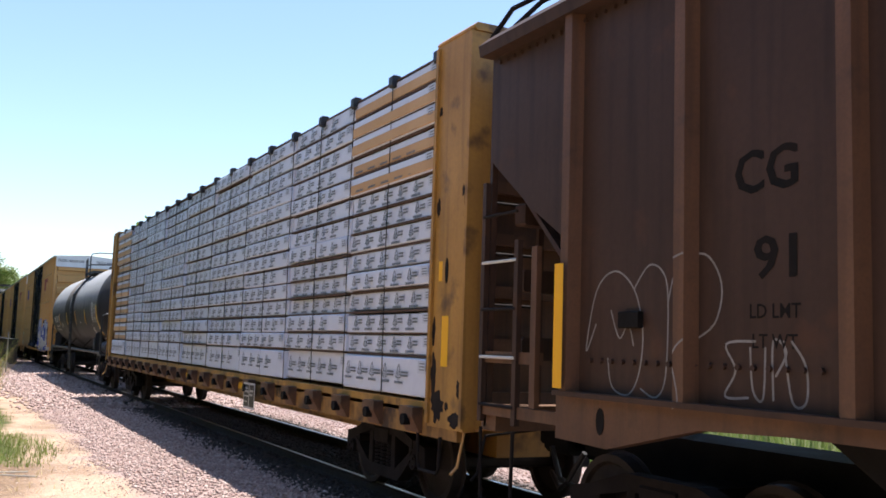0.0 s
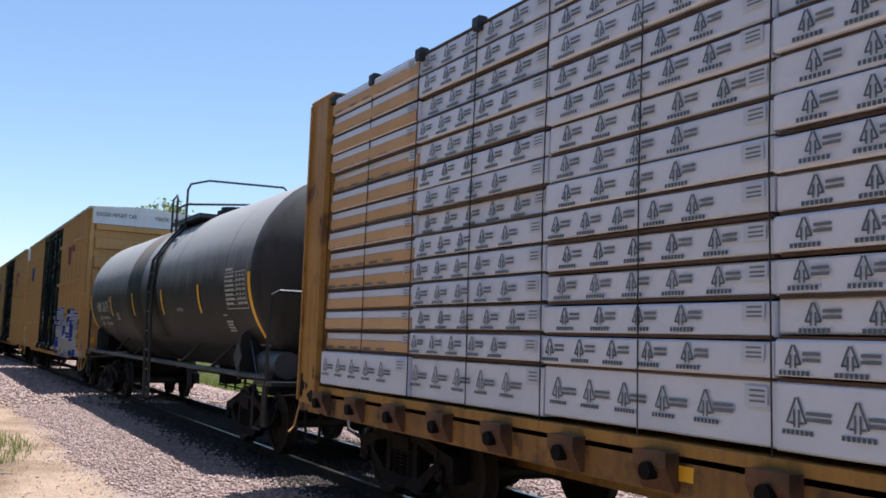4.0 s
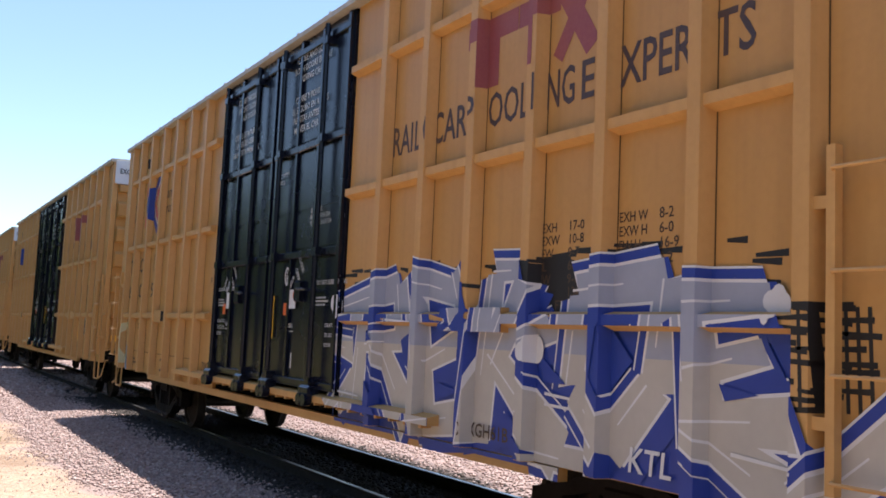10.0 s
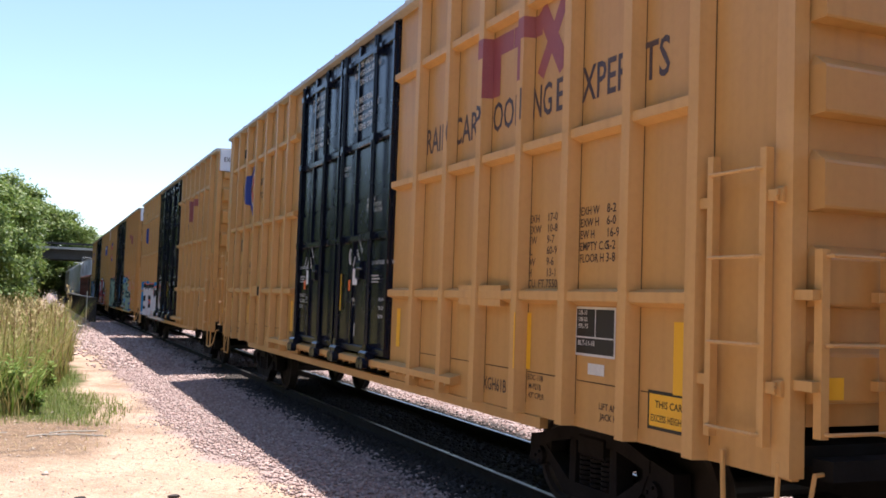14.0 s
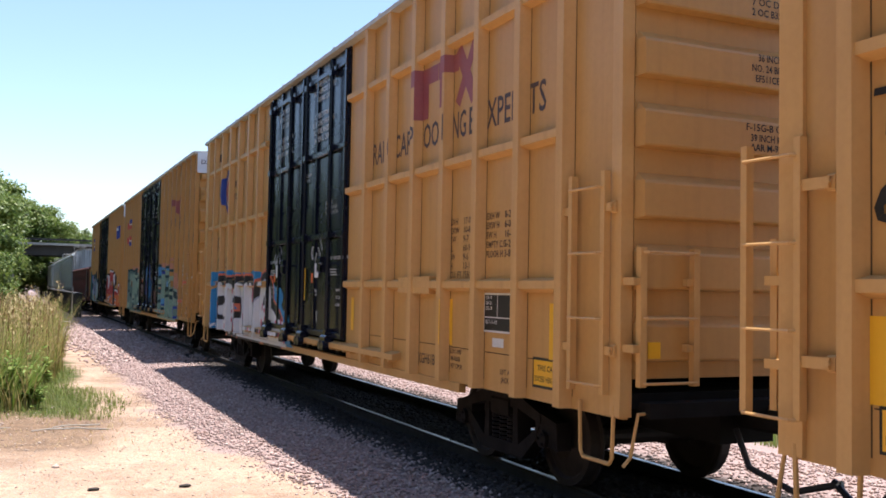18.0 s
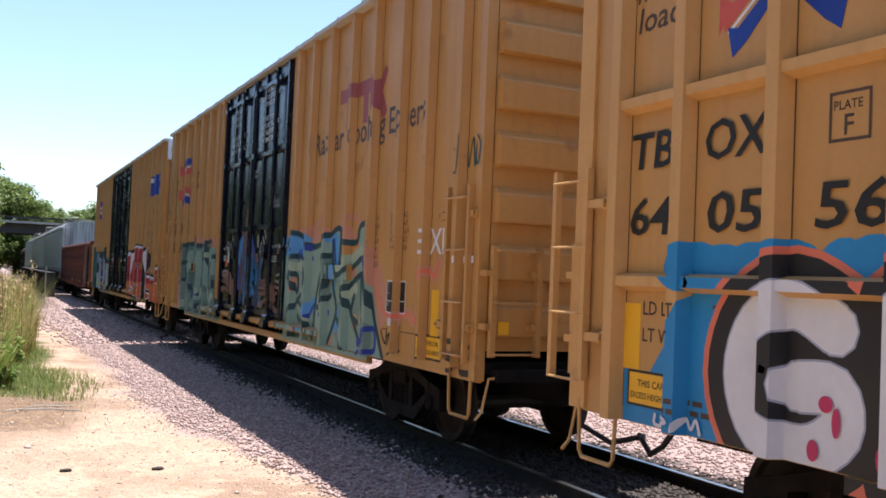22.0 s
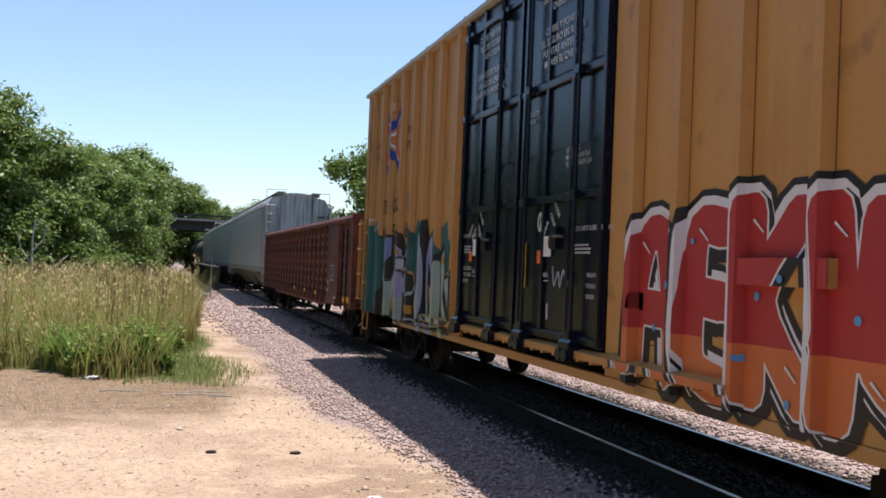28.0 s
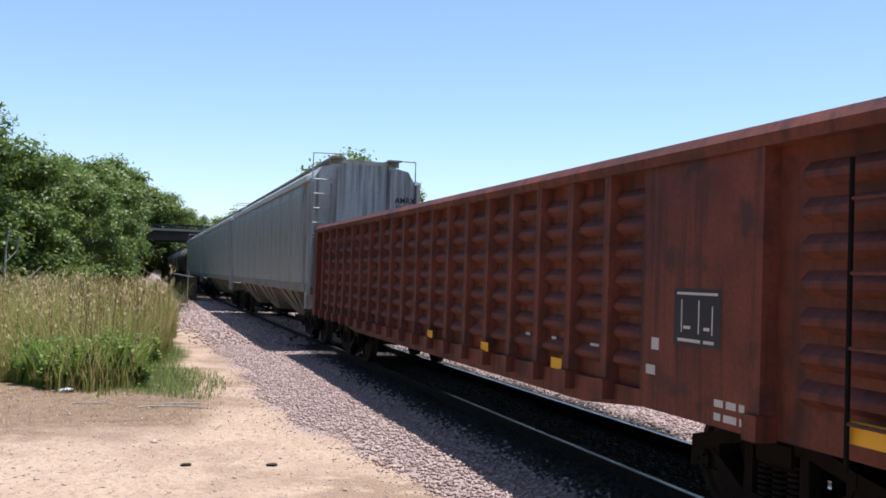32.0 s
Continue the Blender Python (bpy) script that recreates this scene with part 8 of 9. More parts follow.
marks("graffiti_outline", [q for shape in GRILL for c in shape for q in wave(c, 0.36, 4)], P["salmon"], car, wet, 0.006)
marks("graffiti_outline", [q for shape in GRILL for c in shape for q in wave(c, 0.31, 4)], P["black"], car, wet, 0.0075)
bubble(car, wet, GRILL, 0.15, [(0.07, P["black"], -0.03, -0.02), (0.014, P["silver"], 0, 0)], P["white"], lift=0.009)
marks("graffiti_bar", [bar(10.1, 14.2, 0.84, 0.93), stroke((11.5, 1.35), (10.2, 1.22), 0.07, 0.06)], P["white"], car, wet, 0.036)
marks("graffiti_dots", dots(11.6, 16.2, 0.95, 1.85, 34, 9, 0.06) + dots(9.9, 11.2, 0.95, 1.3, 6, 19, 0.07), P["pink"], car, wet, 0.040)
marks("graffiti_tag", lines([[(17.1, 1.0), (17.1, 0.93), (16.98, 0.93)], [(16.94, 0.93), (16.94, 1.02), (16.85, 0.98), (16.94, 0.97)], [(16.8, 0.93), (16.76, 1.02), (16.71, 0.95), (16.66, 1.02), (16.62, 0.93)]], 0.013), P["white"], car, wet, 0.042)
train.append(car)

car, bands, wet = boxcar(U1 + 3 * PITCH, "ribbed", "weathered yellow box car with teal and mint graffiti", "662409", worn=1, Z_EAVE=5.58)
box_lettering(car, bands, wet, "ribbed", "662409", 4)
# the front piece
marks("graffiti_halo", wave([(6.9, 2.45), (6.1, 2.6), (5.6, 2.5), (5.1, 2.78), (4.7, 2.55), (4.2, 2.6), (3.7, 2.72), (3.3, 2.45), (2.9, 2.2)], 0.045), P["peach"], car, wet, 0.002)
marks("graffiti_peak", [[(5.9, 2.4), (4.95, 2.35), (5.42, 2.72)], [(4.5, 2.5), (3.5, 2.35), (4.05, 2.8)], [(3.05, 2.2), (3.1, 0.9), (2.3, 1.5)], [(3.05, 2.2), (2.3, 1.5), (2.75, 2.1)]], P["peach"], car, wet, 0.0025)
marks("graffiti_ground", [bar(3.1, 6.95, 0.84, 2.2), oval(6.42, 2.15, 0.56, 0.42), oval(5.5, 2.12, 0.6, 0.28), oval(4.4, 2.2, 0.45, 0.38), bar(3.15, 3.5, 2.1, 2.58), [(3.6, 2.15), (3.12, 2.15), (2.5, 0.84), (3.6, 0.84)]], P["mint"], car, wet, 0.004)
marks("graffiti_shading", [oval(v, z, a, b, 12, r) for v, z, a, b, r in ((6.6, 1.2, 0.3, 0.22, 0.3), (5.75, 1.3, 0.25, 0.3, 0), (5.1, 1.15, 0.2, 0.3, 0.2), (4.75, 1.9, 0.22, 0.35, 0.1), (4.1, 1.3, 0.25, 0.35, 0.4), (3.5, 1.55, 0.2, 0.4, 0.2), (3.1, 1.15, 0.2, 0.25, 0), (5.9, 2.0, 0.3, 0.12, 0.2))], P["sea2"], car, wet, 0.005)
marks("graffiti_band", cloud(5.6, 6.9, 2.2, 2.5, 23, 0.12) + lines([[(5.75, 1.1), (5.5, 1.4), (5.1, 1.55)], [(4.62, 2.45), (4.4, 2.4), (4.35, 2.05), (4.45, 1.75)], [(4.3, 1.2), (4.1, 1.5)]], 0.09), P["sky"], car, wet, 0.006)
marks("graffiti_band", lines([[(5.6, 1.2), (5.35, 1.42), (5.1, 1.5)], [(4.5, 2.42), (4.42, 2.1)], [(3.1, 1.2), (2.85, 1.25), (2.8, 1.0), (3.0, 0.95)], [(3.3, 1.1), (3.15, 0.95)], [(3.35, 2.2), (3.3, 2.0)]], 0.035), P["blue"], car, wet, 0.007)
marks("graffiti_gleam", lines([[(6.5, 1.95), (6.1, 2.05), (5.8, 1.85), (5.95, 1.65)], [(6.1, 1.45), (5.6, 1.2), (5.35, 0.98)], [(5.15, 1.1), (5.05, 1.7), (4.85, 2.0)], [(4.2, 2.0), (3.8, 2.12), (3.4, 2.25)], [(4.05, 1.6), (3.55, 1.75)], [(3.95, 1.15), (4.15, 0.95)]], 0.075), P["pea"], car, wet, 0.008)
marks("graffiti_chip", [oval(v, z, a, b, 7, r) for v, z, a, b, r in ((6.28, 1.74, 0.07, 0.14, 0.4), (5.68, 1.92, 0.08, 0.13, 0.2), (6.0, 1.05, 0.1, 0.13, 0), (4.88, 1.3, 0.1, 0.12, 0.3), (3.62, 1.95, 0.08, 0.1, 0), (3.55, 1.3, 0.12, 0.12, 0.5), (4.5, 1.0, 0.1, 0.1, 0))], P["peach"], car, wet, 0.009)
marks("graffiti_line", lines([[(6.92, 0.95), (7.05, 1.6), (6.95, 2.2), (6.55, 2.56), (6.0, 2.5), (5.45, 2.34), (5.05, 2.38), (4.65, 2.5), (4.3, 2.58), (3.98, 2.4), (3.58, 2.38), (3.48, 2.58), (3.2, 2.56), (3.1, 2.0), (2.85, 1.4), (2.52, 0.9)],
    [(6.75, 1.85), (6.5, 2.12), (6.1, 2.2), (5.7, 2.05), (5.62, 1.78), (6.1, 1.52), (6.6, 1.15)], [(6.45, 1.95), (6.2, 1.62), (6.15, 1.85), (6.45, 1.95)], [(6.15, 1.5), (5.7, 1.28), (5.35, 0.95)], [(6.1, 1.25), (5.85, 1.0), (6.3, 0.95)],
    [(5.32, 0.95), (5.22, 1.55), (4.95, 2.1), (4.6, 2.2)], [(4.95, 0.95), (4.85, 1.5), (4.62, 1.9)], [(5.15, 1.42), (4.55, 1.62)], [(4.55, 2.4), (4.48, 1.8), (4.3, 1.4), (4.62, 0.95)],
    [(4.22, 2.5), (4.2, 1.95), (3.8, 2.0), (3.4, 2.15)], [(4.15, 1.9), (4.1, 1.65), (3.5, 1.9), (3.28, 1.95)], [(3.9, 1.65), (3.5, 1.2), (3.2, 0.92)], [(3.35, 1.9), (3.3, 1.3)], [(4.25, 1.3), (3.85, 0.92)], [(3.6, 1.65), (3.7, 1.4), (3.45, 1.3)]], 0.042), P["teal"], car, wet, 0.0105)
marks("graffiti_dots", dots(5.4, 6.6, 2.1, 2.42, 16, 25, 0.045) + dots(3.0, 3.4, 0.9, 1.25, 7, 26, 0.05) + dots(4.6, 4.9, 1.2, 1.4, 4, 27, 0.04), P["blue"], car, wet, 0.0125)
# the rear piece
marks("graffiti_halo", cloud(12.0, 14.6, 2.1, 2.62, 26, 0.16) + [bar(16.2, 16.55, 0.95, 1.75), oval(16.38, 1.75, 0.17, 0.12)], P["peach"], car, wet, 0.002)
marks("graffiti_ground", [bar(11.75, 16.2, 0.84, 2.3), bar(15.3, 16.2, 2.2, 2.55), bar(14.35, 15.4, 2.2, 2.5), oval(13.75, 2.2, 0.4, 0.3), oval(12.65, 2.25, 0.5, 0.24), [(11.75, 1.2), (11.5, 0.86), (11.8, 0.84)]], P["sea"], car, wet, 0.004)
marks("graffiti_shading", [bar(15.75, 16.1, 1.3, 2.5), oval(15.1, 2.1, 0.5, 0.3), oval(14.5, 2.2, 0.3, 0.3), oval(13.85, 2.0, 0.18, 0.4, 12, 0.2), oval(13.4, 1.9, 0.3, 0.2, 12, 0.5), oval(12.85, 1.9, 0.2, 0.5), oval(12.2, 2.1, 0.3, 0.3), oval(13.9, 1.45, 0.2, 0.25)], P["mint"], car, wet, 0.005)
marks("graffiti_shading", [oval(15.6, 1.3, 0.25, 0.35), oval(14.8, 1.15, 0.4, 0.2), oval(14.2, 1.3, 0.25, 0.4), oval(12.9, 1.2, 0.5, 0.22), oval(12.0, 1.4, 0.2, 0.4), oval(14.55, 2.3, 0.16, 0.16)], P["sea2"], car, wet, 0.006)
marks("graffiti_chip", [[(15.35, 1.9), (15.1, 1.5), (15.4, 1.4)], [(14.25, 1.4), (14.1, 0.95), (14.35, 0.95)], [(13.4, 2.6), (13.1, 2.6), (13.25, 1.75)], [(13.5, 1.0), (12.9, 0.86), (13.4, 0.86)], [(12.72, 1.95), (12.6, 1.95), (12.66, 1.7)]], P["peach"], car, wet, 0.007)
marks("graffiti_line", lines([[(16.2, 0.95), (16.22, 1.8), (16.15, 2.6), (15.6, 2.5), (15.2, 2.55), (14.7, 2.52), (14.5, 2.66), (14.32, 2.4), (14.05, 2.46), (13.6, 2.44), (13.42, 2.1), (13.05, 2.2), (13.0, 2.52), (12.5, 2.5), (12.2, 2.2), (11.85, 2.33), (11.86, 1.9), (11.9, 1.6), (11.56, 1.0)],
    [(15.85, 1.2), (15.8, 1.9), (15.5, 2.1), (15.35, 1.85), (15.6, 1.65)], [(15.35, 2.1), (15.0, 1.9), (15.35, 1.55)], [(15.3, 1.5), (14.9, 1.6), (14.6, 1.35)], [(14.6, 1.9), (14.35, 1.6), (14.4, 1.0)],
    [(13.98, 2.35), (13.95, 1.6), (14.1, 1.0)], [(13.7, 2.3), (13.6, 2.0), (13.35, 1.75), (13.2, 1.2), (13.0, 0.95)], [(13.85, 1.35), (13.6, 1.65), (13.5, 1.3), (13.9, 1.05)], [(13.2, 1.75), (13.35, 1.3), (13.1, 1.0)],
    [(12.98, 2.4), (12.85, 1.6), (12.6, 1.35), (12.3, 1.5), (11.98, 1.65)], [(12.75, 2.05), (12.55, 2.05), (12.6, 1.6), (12.75, 2.05)], [(12.25, 2.2), (12.3, 1.8), (12.15, 1.65)]], 0.05), P["teal"], car, wet, 0.009)
marks("graffiti_dots", dots(11.9, 16.0, 0.9, 1.5, 24, 28, 0.1) + dots(12.3, 15.0, 1.8, 2.4, 10, 38, 0.08), P["pea"], car, wet, 0.011)
marks("graffiti_dots", dots(11.9, 16.0, 0.9, 2.2, 11, 29, 0.08), P["blue"], car, wet, 0.0125)
# blotches across the doors
rnd = random.Random(77)
marks("graffiti_blotch", [[(10.12, 1.76), (10.02, 2.45), (9.58, 2.73), (9.51, 1.52), (9.92, 1.55)], [(9.42, 2.37), (9.04, 2.73), (8.74, 2.29), (8.62, 1.97), (9.18, 1.88)]], P["blue"], car, wet, 0.035)
marks("graffiti_blotch", [[(10.0, 2.08), (9.86, 2.49), (9.59, 2.63), (9.64, 1.97)], [(9.36, 2.02), (9.07, 2.45), (8.93, 1.97), (9.22, 1.78)], [(9.44, 1.77), (8.92, 1.83), (8.6, 1.52), (9.34, 1.46)]], P["sky"], car, wet, 0.042)
marks("graffiti_blotch", [[(9.47, 1.57), (9.49, 2.82), (9.41, 3.21), (9.27, 2.9), (9.27, 1.49)], [(11.44, 1.91), (10.72, 1.94), (10.42, 1.81), (10.59, 1.58), (11.37, 1.82)], [(9.77, 2.69), (8.96, 2.77), (9.0, 2.68), (9.72, 2.59)], [(7.7, 1.7), (7.33, 1.64), (7.19, 1.44), (7.4, 1.36), (7.73, 1.65)], [(7.37, 1.37), (7.01, 1.29), (6.78, 1.11), (6.86, 1.1), (7.31, 1.22)], [(7.27, 2.23), (7.2, 2.42), (7.08, 2.39), (7.14, 2.23)], [(8.9, 2.3), (8.48, 2.24), (8.32, 1.97), (8.46, 1.93), (8.62, 2.15)], [(8.39, 1.89), (8.24, 1.76), (7.88, 1.81), (7.91, 1.75), (8.31, 1.67)]], P["dustpink"], car, wet, 0.045)
marks("graffiti_blotch", [stroke((v, z), (v + rnd.uniform(-0.1, 0.1), z + rnd.uniform(0.2, 0.5)), 0.07, 0.03) for v, z in [(rnd.uniform(8.2, 9.8), rnd.uniform(1.25, 2.0)) for _ in range(46)]], P["deep"], car, wet, 0.050)
marks("graffiti_blotch", hatch(9.9, 11.1, 1.45, 1.75, 26, 34, 0.03) + hatch(7.1, 8.2, 1.3, 1.7, 20, 35, 0.025) + [stroke((9.55, 1.5), (9.5, 2.7), 0.07, 0.02), stroke((9.7, 1.4), (9.72, 2.3), 0.05, 0.02)], P["dustpink"], car, wet, 0.060)
marks("graffiti_blotch", [stroke((v, z), (v + rnd.uniform(-0.08, 0.08), z + rnd.uniform(0.15, 0.4)), 0.035, 0.012) for v, z in [(rnd.uniform(8.3, 9.6), rnd.uniform(1.3, 2.0)) for _ in range(30)]], P["cyan"], car, wet, 0.066)
marks("graffiti_line", wave([(2.75, 1.75), (2.55, 1.5), (2.2, 1.44), (1.8, 1.5), (1.62, 1.42), (1.5, 1.75), (1.3, 2.0), (1.1, 1.95), (1.0, 2.12)], 0.06), P["peach"], car, wet, 0.005)
marks("graffiti_line", wave([(2.75, 1.75), (2.55, 1.5), (2.2, 1.44), (1.8, 1.5), (1.62, 1.42), (1.5, 1.75), (1.3, 2.0), (1.1, 1.95), (1.0, 2.12)], 0.025), P["salmon"], car, wet, 0.008)
marks("white_tag", fitted("EXE", 1.45, 0.68, 2.2, 0.28) + [bar(0.1, 0.5, 2.1, 2.17)], P["white"], car, bands, 0.012)
marks("dark_tag", wave([(0.68, 3.4), (0.55, 3.3), (0.62, 3.15), (0.5, 3.05), (0.45, 3.45), (0.4, 3.1), (0.3, 3.4), (0.25, 3.1), (0.2, 3.35), (0.1, 3.1), (0.05, 3.3), (0.12, 3.4)], 0.012), P["green"], car, bands, 0.012)
for z, h in ((4.4, 0.35), (4.0, 0.3), (3.6, 0.3), (3.2, 0.25), (2.8, 0.25)):
    marks("dark_tag", wave([(18.05, z + h), (17.85, z + h * 0.7), (18.02, z), (17.88, z + h * 0.9), (17.84, z)], 0.024), P["black"], car, bands, 0.012)
    marks("dark_tag", wave([(17.55, z + h * 0.8), (17.35, z + h), (17.5, z + h * 0.3), (17.32, z), (17.28, z + h * 0.6)], 0.02) if z < 4.2 else [bar(17.4, 17.44, 4.2, 4.6)], P["black"], car, bands, 0.012)
marks("dark_tag", wave([(2.6, 1.25), (2.45, 1.1), (2.4, 1.3), (2.3, 1.1), (2.1, 1.25), (2.2, 1.0), (2.0, 1.05)], 0.014) + hatch(0.1, 0.6, 0.95, 1.3, 10, 44, 0.02), P["black"], car, bands, 0.012)
train.append(car)

STRETCH = 1.04  # this car is a little longer than the others
car, bands, wet = boxcar(U1 + 4 * PITCH - 0.75, "ribbed", "yellow box car with red and green graffiti", "665464", worn=1, Z_EAVE=5.58, rear=[11.75, 12.66, 13.48, 14.25, 15.05, 15.88, 16.64, 17.5])
box_lettering(car, bands, wet, "plain", "665464", 5, front=False, back=-0.83)
marks("square_logo", [bar(0.5, 2.75, 4.08, 4.68)], BLUE, car, wet, 0.006)
marks("square_logo_letters", [bar(2.05, 2.66, 4.48, 4.62), bar(2.26, 2.42, 4.14, 4.48), bar(1.35, 1.95, 4.48, 4.62), bar(1.56, 1.72, 4.14, 4.48), stroke((1.2, 4.6), (0.66, 4.16), 0.08, 0.08), stroke((0.66, 4.6), (1.2, 4.16), 0.08, 0.08)], WHITE, car, wet, 0.009)
bubble(car, wet, [
    [[(6.35, 1.15), (6.3, 1.75), (6.12, 2.25), (5.85, 2.2), (5.72, 1.6), (5.68, 1.1)], [(6.2, 1.62), (5.8, 1.6)]],
    [[(5.0, 2.3), (5.32, 2.3), (5.38, 1.8), (5.36, 1.2), (4.98, 1.05)], [(5.3, 1.75), (5.0, 1.72)]],
    [[(4.62, 2.4), (4.6, 1.1)], [(4.1, 2.35), (4.5, 1.75), (4.05, 1.1)]],
    [[(3.75, 2.36), (3.68, 1.6), (3.72, 1.05)], [(3.35, 2.3), (3.4, 1.5), (3.1, 1.2)], [(3.7, 1.5), (3.35, 1.5)]],
    [[(2.75, 2.34), (2.7, 1.6), (2.66, 1.1), (2.2, 1.05)], [(2.3, 2.2), (2.35, 1.6), (2.0, 1.4)]],
    [[(1.75, 1.75), (1.35, 1.4), (0.95, 1.15), (0.7, 1.5), (0.3, 1.75)], [(1.5, 1.0), (0.9, 0.95)], [(0.5, 1.3), (0.35, 1.0)]],
], 0.16, [(0.13, P["black"], 0, 0), (0.075, P["white"], 0, 0), (0.05, P["black"], -0.03, -0.04), (0.02, P["white"], 0, 0)], P["red"], P["orange"], 1.42, lift=0.006)
marks("graffiti_chip", dots(0.9, 6.2, 1.0, 2.2, 16, 61, 0.035), P["sky"], car, wet, 0.06)
marks("graffiti_gleam", [stroke((v, z), (v - 0.12, z - 0.1), 0.012, 0.006) for v, z in ((6.2, 2.2), (5.3, 2.3), (4.6, 2.35), (3.75, 2.3), (2.75, 2.25), (4.2, 1.3), (3.4, 1.3), (2.5, 1.2))], P["white"], car, wet, 0.062)
# the rear piece: teal clouds, then pale angular letters on a black ground
JADE_CLOUDS = [[(18.11, 1.86), (17.87, 2.58), (17.16, 2.81), (16.26, 2.32), (16.28, 1.52), (16.77, 0.92), (18.18, 0.85)], [(14.37, 2.31), (14.1, 2.55), (13.98, 2.73), (13.64, 2.54), (13.64, 1.93), (13.97, 1.66), (14.35, 1.92)], [(12.52, 2.02), (12.57, 2.53), (12.26, 2.63), (12.18, 2.31), (12.02, 2.34), (11.99, 1.88), (12.27, 1.8)], [(12.83, 1.98), (12.77, 2.26), (12.65, 2.36), (12.54, 2.06)], [(11.99, 2.16), (11.95, 2.18), (11.84, 1.95), (11.87, 1.88)], [(11.95, 1.28), (11.73, 1.61), (11.71, 1.31), (11.76, 1.17)]]
BLACK_GROUND = [[(16.7, 0.99), (16.33, 2.26), (15.72, 2.51), (15.28, 2.35), (15.06, 2.56), (14.46, 2.06), (14.35, 1.92), (14.06, 1.63), (13.65, 1.83), (13.59, 1.48), (15.02, 0.83)], [(14.82, 2.07), (14.59, 2.32), (14.49, 2.62), (14.35, 2.21), (14.36, 2.02)], [(13.63, 0.93), (13.63, 2.52), (13.39, 2.71), (13.22, 2.4), (13.01, 2.54), (12.8, 2.18), (12.75, 1.98), (12.89, 0.95)], [(12.89, 0.95), (12.8, 1.94), (12.43, 2.27), (12.32, 1.77), (11.72, 1.86), (11.7, 1.06), (12.35, 0.92)], [(15.03, 0.89), (13.98, 1.73), (13.55, 1.48), (13.53, 0.92)]]
SAGE_LETTERS = [[(16.27, 1.34), (16.44, 1.64), (16.31, 2.01), (16.05, 2.42), (15.75, 2.44), (15.82, 2.01), (16.08, 1.77), (16.18, 1.53), (15.67, 1.67), (15.44, 1.96), (15.28, 2.13), (15.35, 1.68), (15.59, 1.33), (15.76, 0.94), (16.0, 0.94), (16.4, 1.08)], [(13.94, 0.95), (14.05, 1.25), (13.93, 1.61), (13.63, 1.9), (13.63, 1.65), (13.75, 1.28), (13.73, 0.97)], [(14.33, 1.36), (13.89, 1.68), (13.97, 1.52), (14.23, 1.35)], [(13.05, 1.67), (12.79, 1.89), (12.6, 2.02), (12.51, 1.86), (12.47, 1.56), (12.53, 1.0), (12.83, 0.98)], [(12.52, 2.05), (12.34, 2.19), (12.3, 1.72), (12.34, 1.42), (12.09, 1.02), (12.35, 0.98), (12.47, 1.48)], [(12.31, 1.71), (11.74, 1.82), (12.0, 1.52), (11.95, 1.28), (11.76, 1.17), (12.04, 1.11), (12.18, 1.4), (12.3, 1.56)]]
LILAC_LETTERS = [[(15.33, 1.12), (15.2, 1.52), (15.16, 2.22), (14.99, 2.27), (14.85, 1.7), (14.7, 1.81), (14.6, 2.01), (14.26, 2.0), (14.33, 1.42), (14.4, 0.97), (14.78, 1.43), (14.86, 0.83), (15.26, 0.97)], [(13.28, 1.32), (13.34, 1.93), (13.23, 2.28), (13.08, 2.43), (12.92, 2.22), (12.82, 1.94), (12.98, 1.7), (13.15, 1.93), (13.2, 1.67), (13.1, 1.09), (12.83, 0.96), (12.97, 0.95), (13.22, 1.07)]]
SILVER_LETTERS = [[(13.57, 1.02), (13.61, 2.37), (13.45, 2.48), (13.4, 1.93), (13.42, 1.03)], [(15.09, 2.04), (14.46, 2.02), (14.45, 1.81), (15.02, 1.81)], [(14.76, 2.07), (14.57, 2.32), (14.49, 2.56), (14.42, 2.22), (14.44, 2.04)]]
marks("graffiti_cloud", JADE_CLOUDS, P["jade"], car, wet, 0.003)
marks("graffiti_shading", [oval(p[0][0] + q * 0.12, p[0][1] - 0.1 * q, 0.1, 0.2, 10, 0.3 * q) for p in JADE_CLOUDS for q in (-1, 1, 2)], P["green"], car, wet, 0.006)
marks("graffiti_ground", BLACK_GROUND + [bar(11.9, 17.3, 0.86, 1.02)], P["black"], car, wet, 0.009)
for k, (shapes, paint, low) in enumerate(((SAGE_LETTERS, "sage", "pea"), (LILAC_LETTERS, "lilac", "sage"), (SILVER_LETTERS, "silver", "silver"))):
    marks("graffiti_letter", shapes, P[paint], car, wet, 0.013 + 0.012 * k)
    marks("graffiti_letter", low_part(shapes, 1.3), P[low], car, wet, 0.017 + 0.012 * k)
    marks("graffiti_outline", lines([p + p[:1] for p in shapes], 0.014), P["black"], car, wet, 0.021 + 0.012 * k)
marks("graffiti_band", [[(16.09, 1.89), (16.03, 2.41), (15.76, 2.43), (15.82, 2.01)], [(13.3, 1.84), (13.31, 2.06), (13.21, 2.25), (13.13, 2.06), (13.23, 1.84)]], P["lav"], car, wet, 0.049)
marks("graffiti_band", [[(14.5, 0.94), (14.03, 0.95), (13.09, 0.89), (13.09, 0.95), (14.31, 0.99)], [(13.85, 0.83), (13.56, 0.76), (13.45, 0.93)], [(13.38, 0.86), (12.88, 0.75), (12.79, 0.87)]], P["silver"], car, wet, 0.049)
marks("graffiti_band", [[(12.83, 0.95), (12.46, 0.93), (12.46, 0.98), (12.8, 0.99)], [(12.55, 0.93), (12.34, 0.74), (12.18, 0.74), (12.3, 0.93)]], P["pea"], car, wet, 0.050)
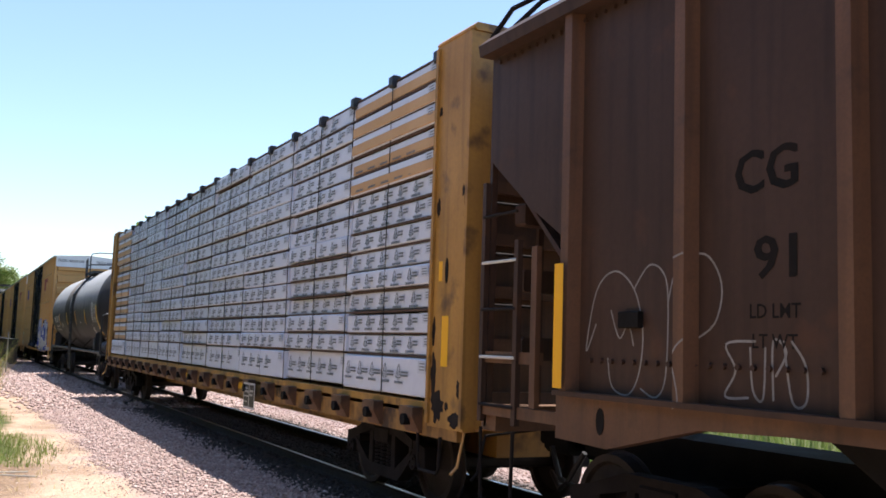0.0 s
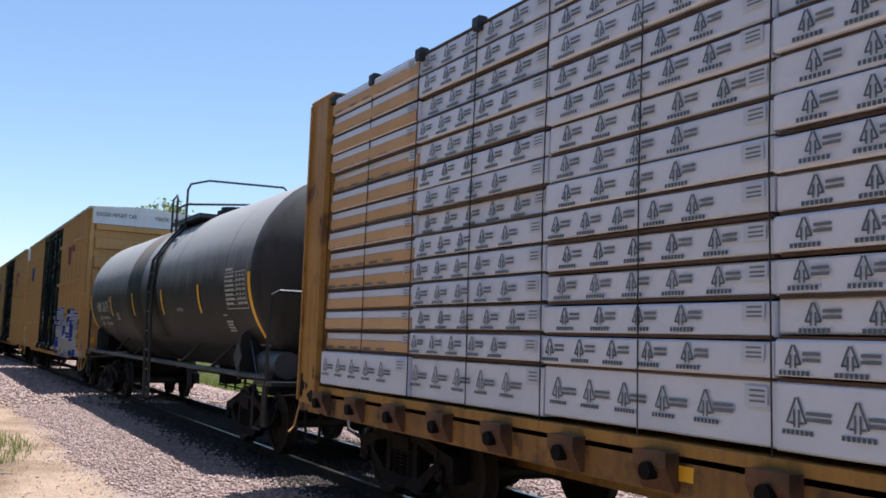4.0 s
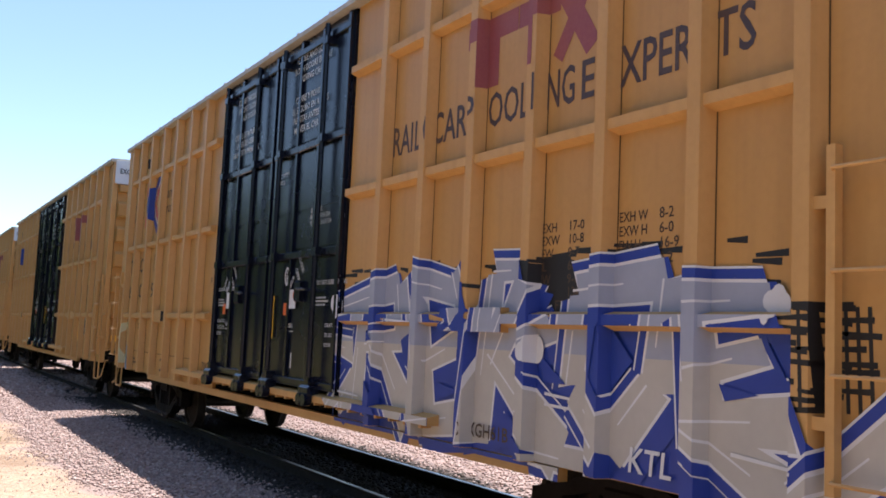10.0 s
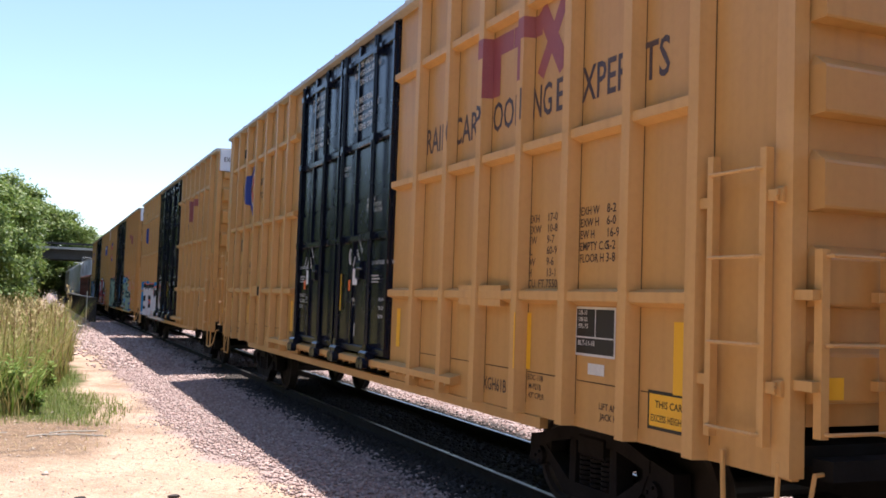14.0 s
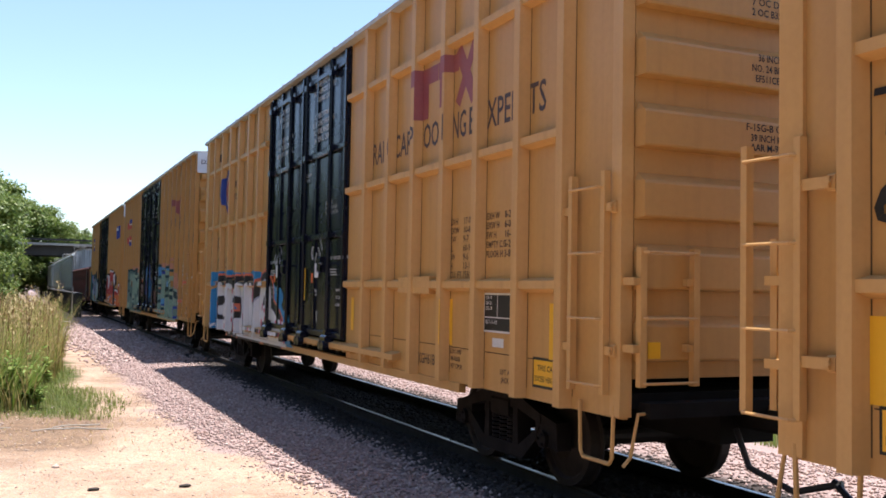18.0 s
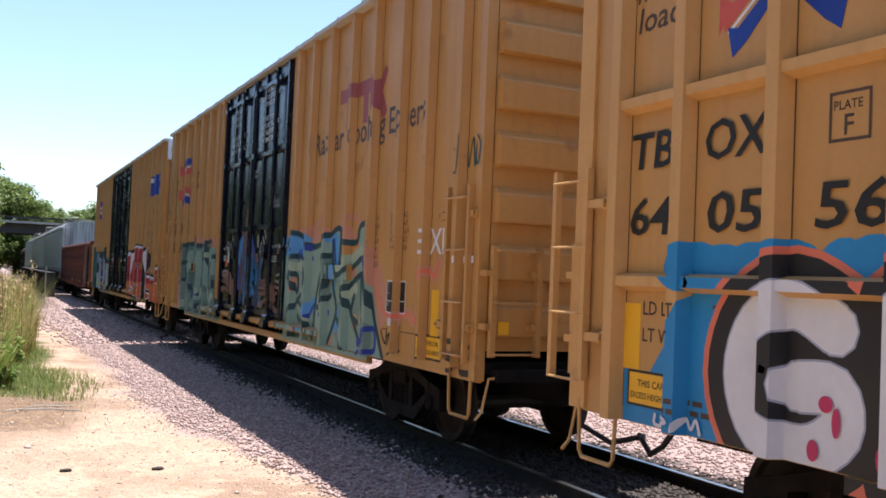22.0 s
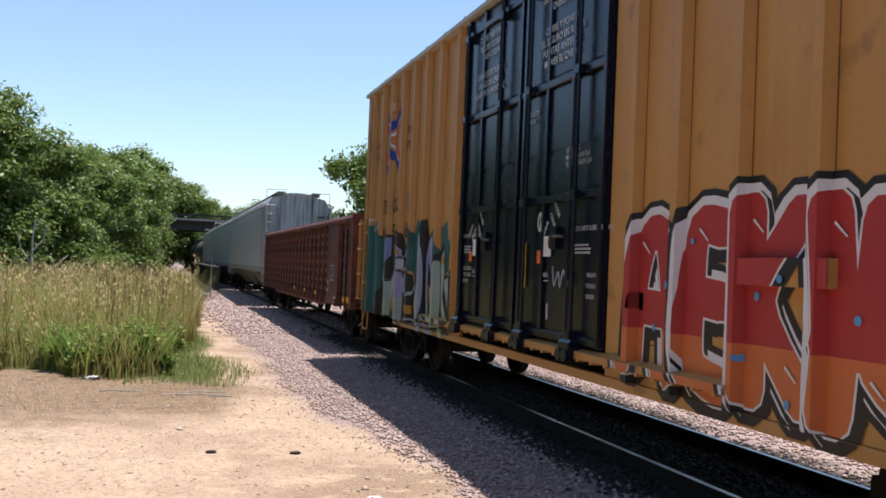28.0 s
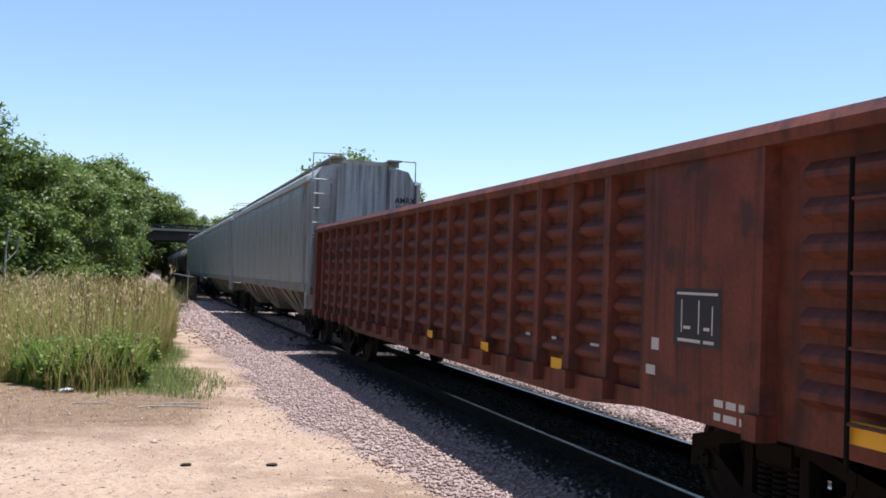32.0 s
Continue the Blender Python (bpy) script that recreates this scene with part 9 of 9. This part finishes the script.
marks("graffiti_chip", [[(15.16, 2.28), (15.02, 2.31), (14.98, 2.11), (15.12, 2.14)], [(13.12, 1.59), (12.94, 1.55), (12.87, 1.28), (13.04, 1.31)], [(14.32, 1.22), (14.09, 1.2), (14.12, 1.04), (14.24, 1.07)], [(12.44, 2.06), (12.33, 2.03), (12.32, 1.94), (12.44, 1.96)], [(12.07, 1.41), (11.98, 1.49), (12.0, 1.27)], [(15.6, 1.09), (15.5, 1.45), (15.4, 1.34), (15.51, 1.04)], [(13.69, 1.6), (13.62, 1.55), (13.64, 1.28)], [(14.08, 1.73), (13.97, 1.64), (14.04, 1.62)]], P["gold"], car, wet, 0.052)
marks("white_tag", wave([(17.6, 2.7), (17.4, 2.85), (17.3, 2.6), (17.1, 2.7), (17.0, 2.5)], 0.012), P["white"], car, wet, 0.012)
marks("white_tag", wave([(8.1, 1.95), (8.05, 1.75), (7.95, 1.9), (7.9, 1.74), (7.82, 1.92), (7.72, 1.75), (7.65, 1.9), (7.58, 1.76)], 0.014), P["silver"], car, wet, 0.052)
car.scale.y = STRETCH
for child in car.children:
    if child.name.startswith("truck"):
        child.scale.y = 1 / STRETCH
train.append(car)

train.append(gondola(147.75))
train.append(hopper(168.3, 21.2, "pale grey covered hopper streaked with dirt", GREY, GREY_DIRTY, "AMRX"))
train.append(hopper(190.4, 22.0, "pale grey covered hopper streaked with dirt", GREY, GREY_DIRTY))
train.append(hopper(213.3, 22.0, "pale grey covered hopper streaked with dirt", GREY, GREY_DIRTY))
for k in range(4):
    train.append(tank_car(236.4 + 18.4 * k, "dark tank car far down the train", True, [TANKBAND, TANKFRAME, TANKFRAME, TANKFRAME][k]))


def motions():
    """The train rolls past at walking-to-running pace; its wheels roll with it."""
    ts = np.array([t for t, s in TRAVEL])
    ss = np.array([s for t, s in TRAVEL])
    for car in train:
        y0 = car.location.y
        walk(car, [(t, pose(0, y0 - s, 0)) for t, s in TRAVEL])
    steps = [k * 4 / 30 for k in range(241)]
    angle = [math.degrees(np.interp(t, ts, ss) / R_WHEEL) for t in steps]
    for w, dy in WHEELSETS:
        walk(w, [(t, pose(0, dy, R_WHEEL, a)) for t, a in zip(steps, angle)])


motions()
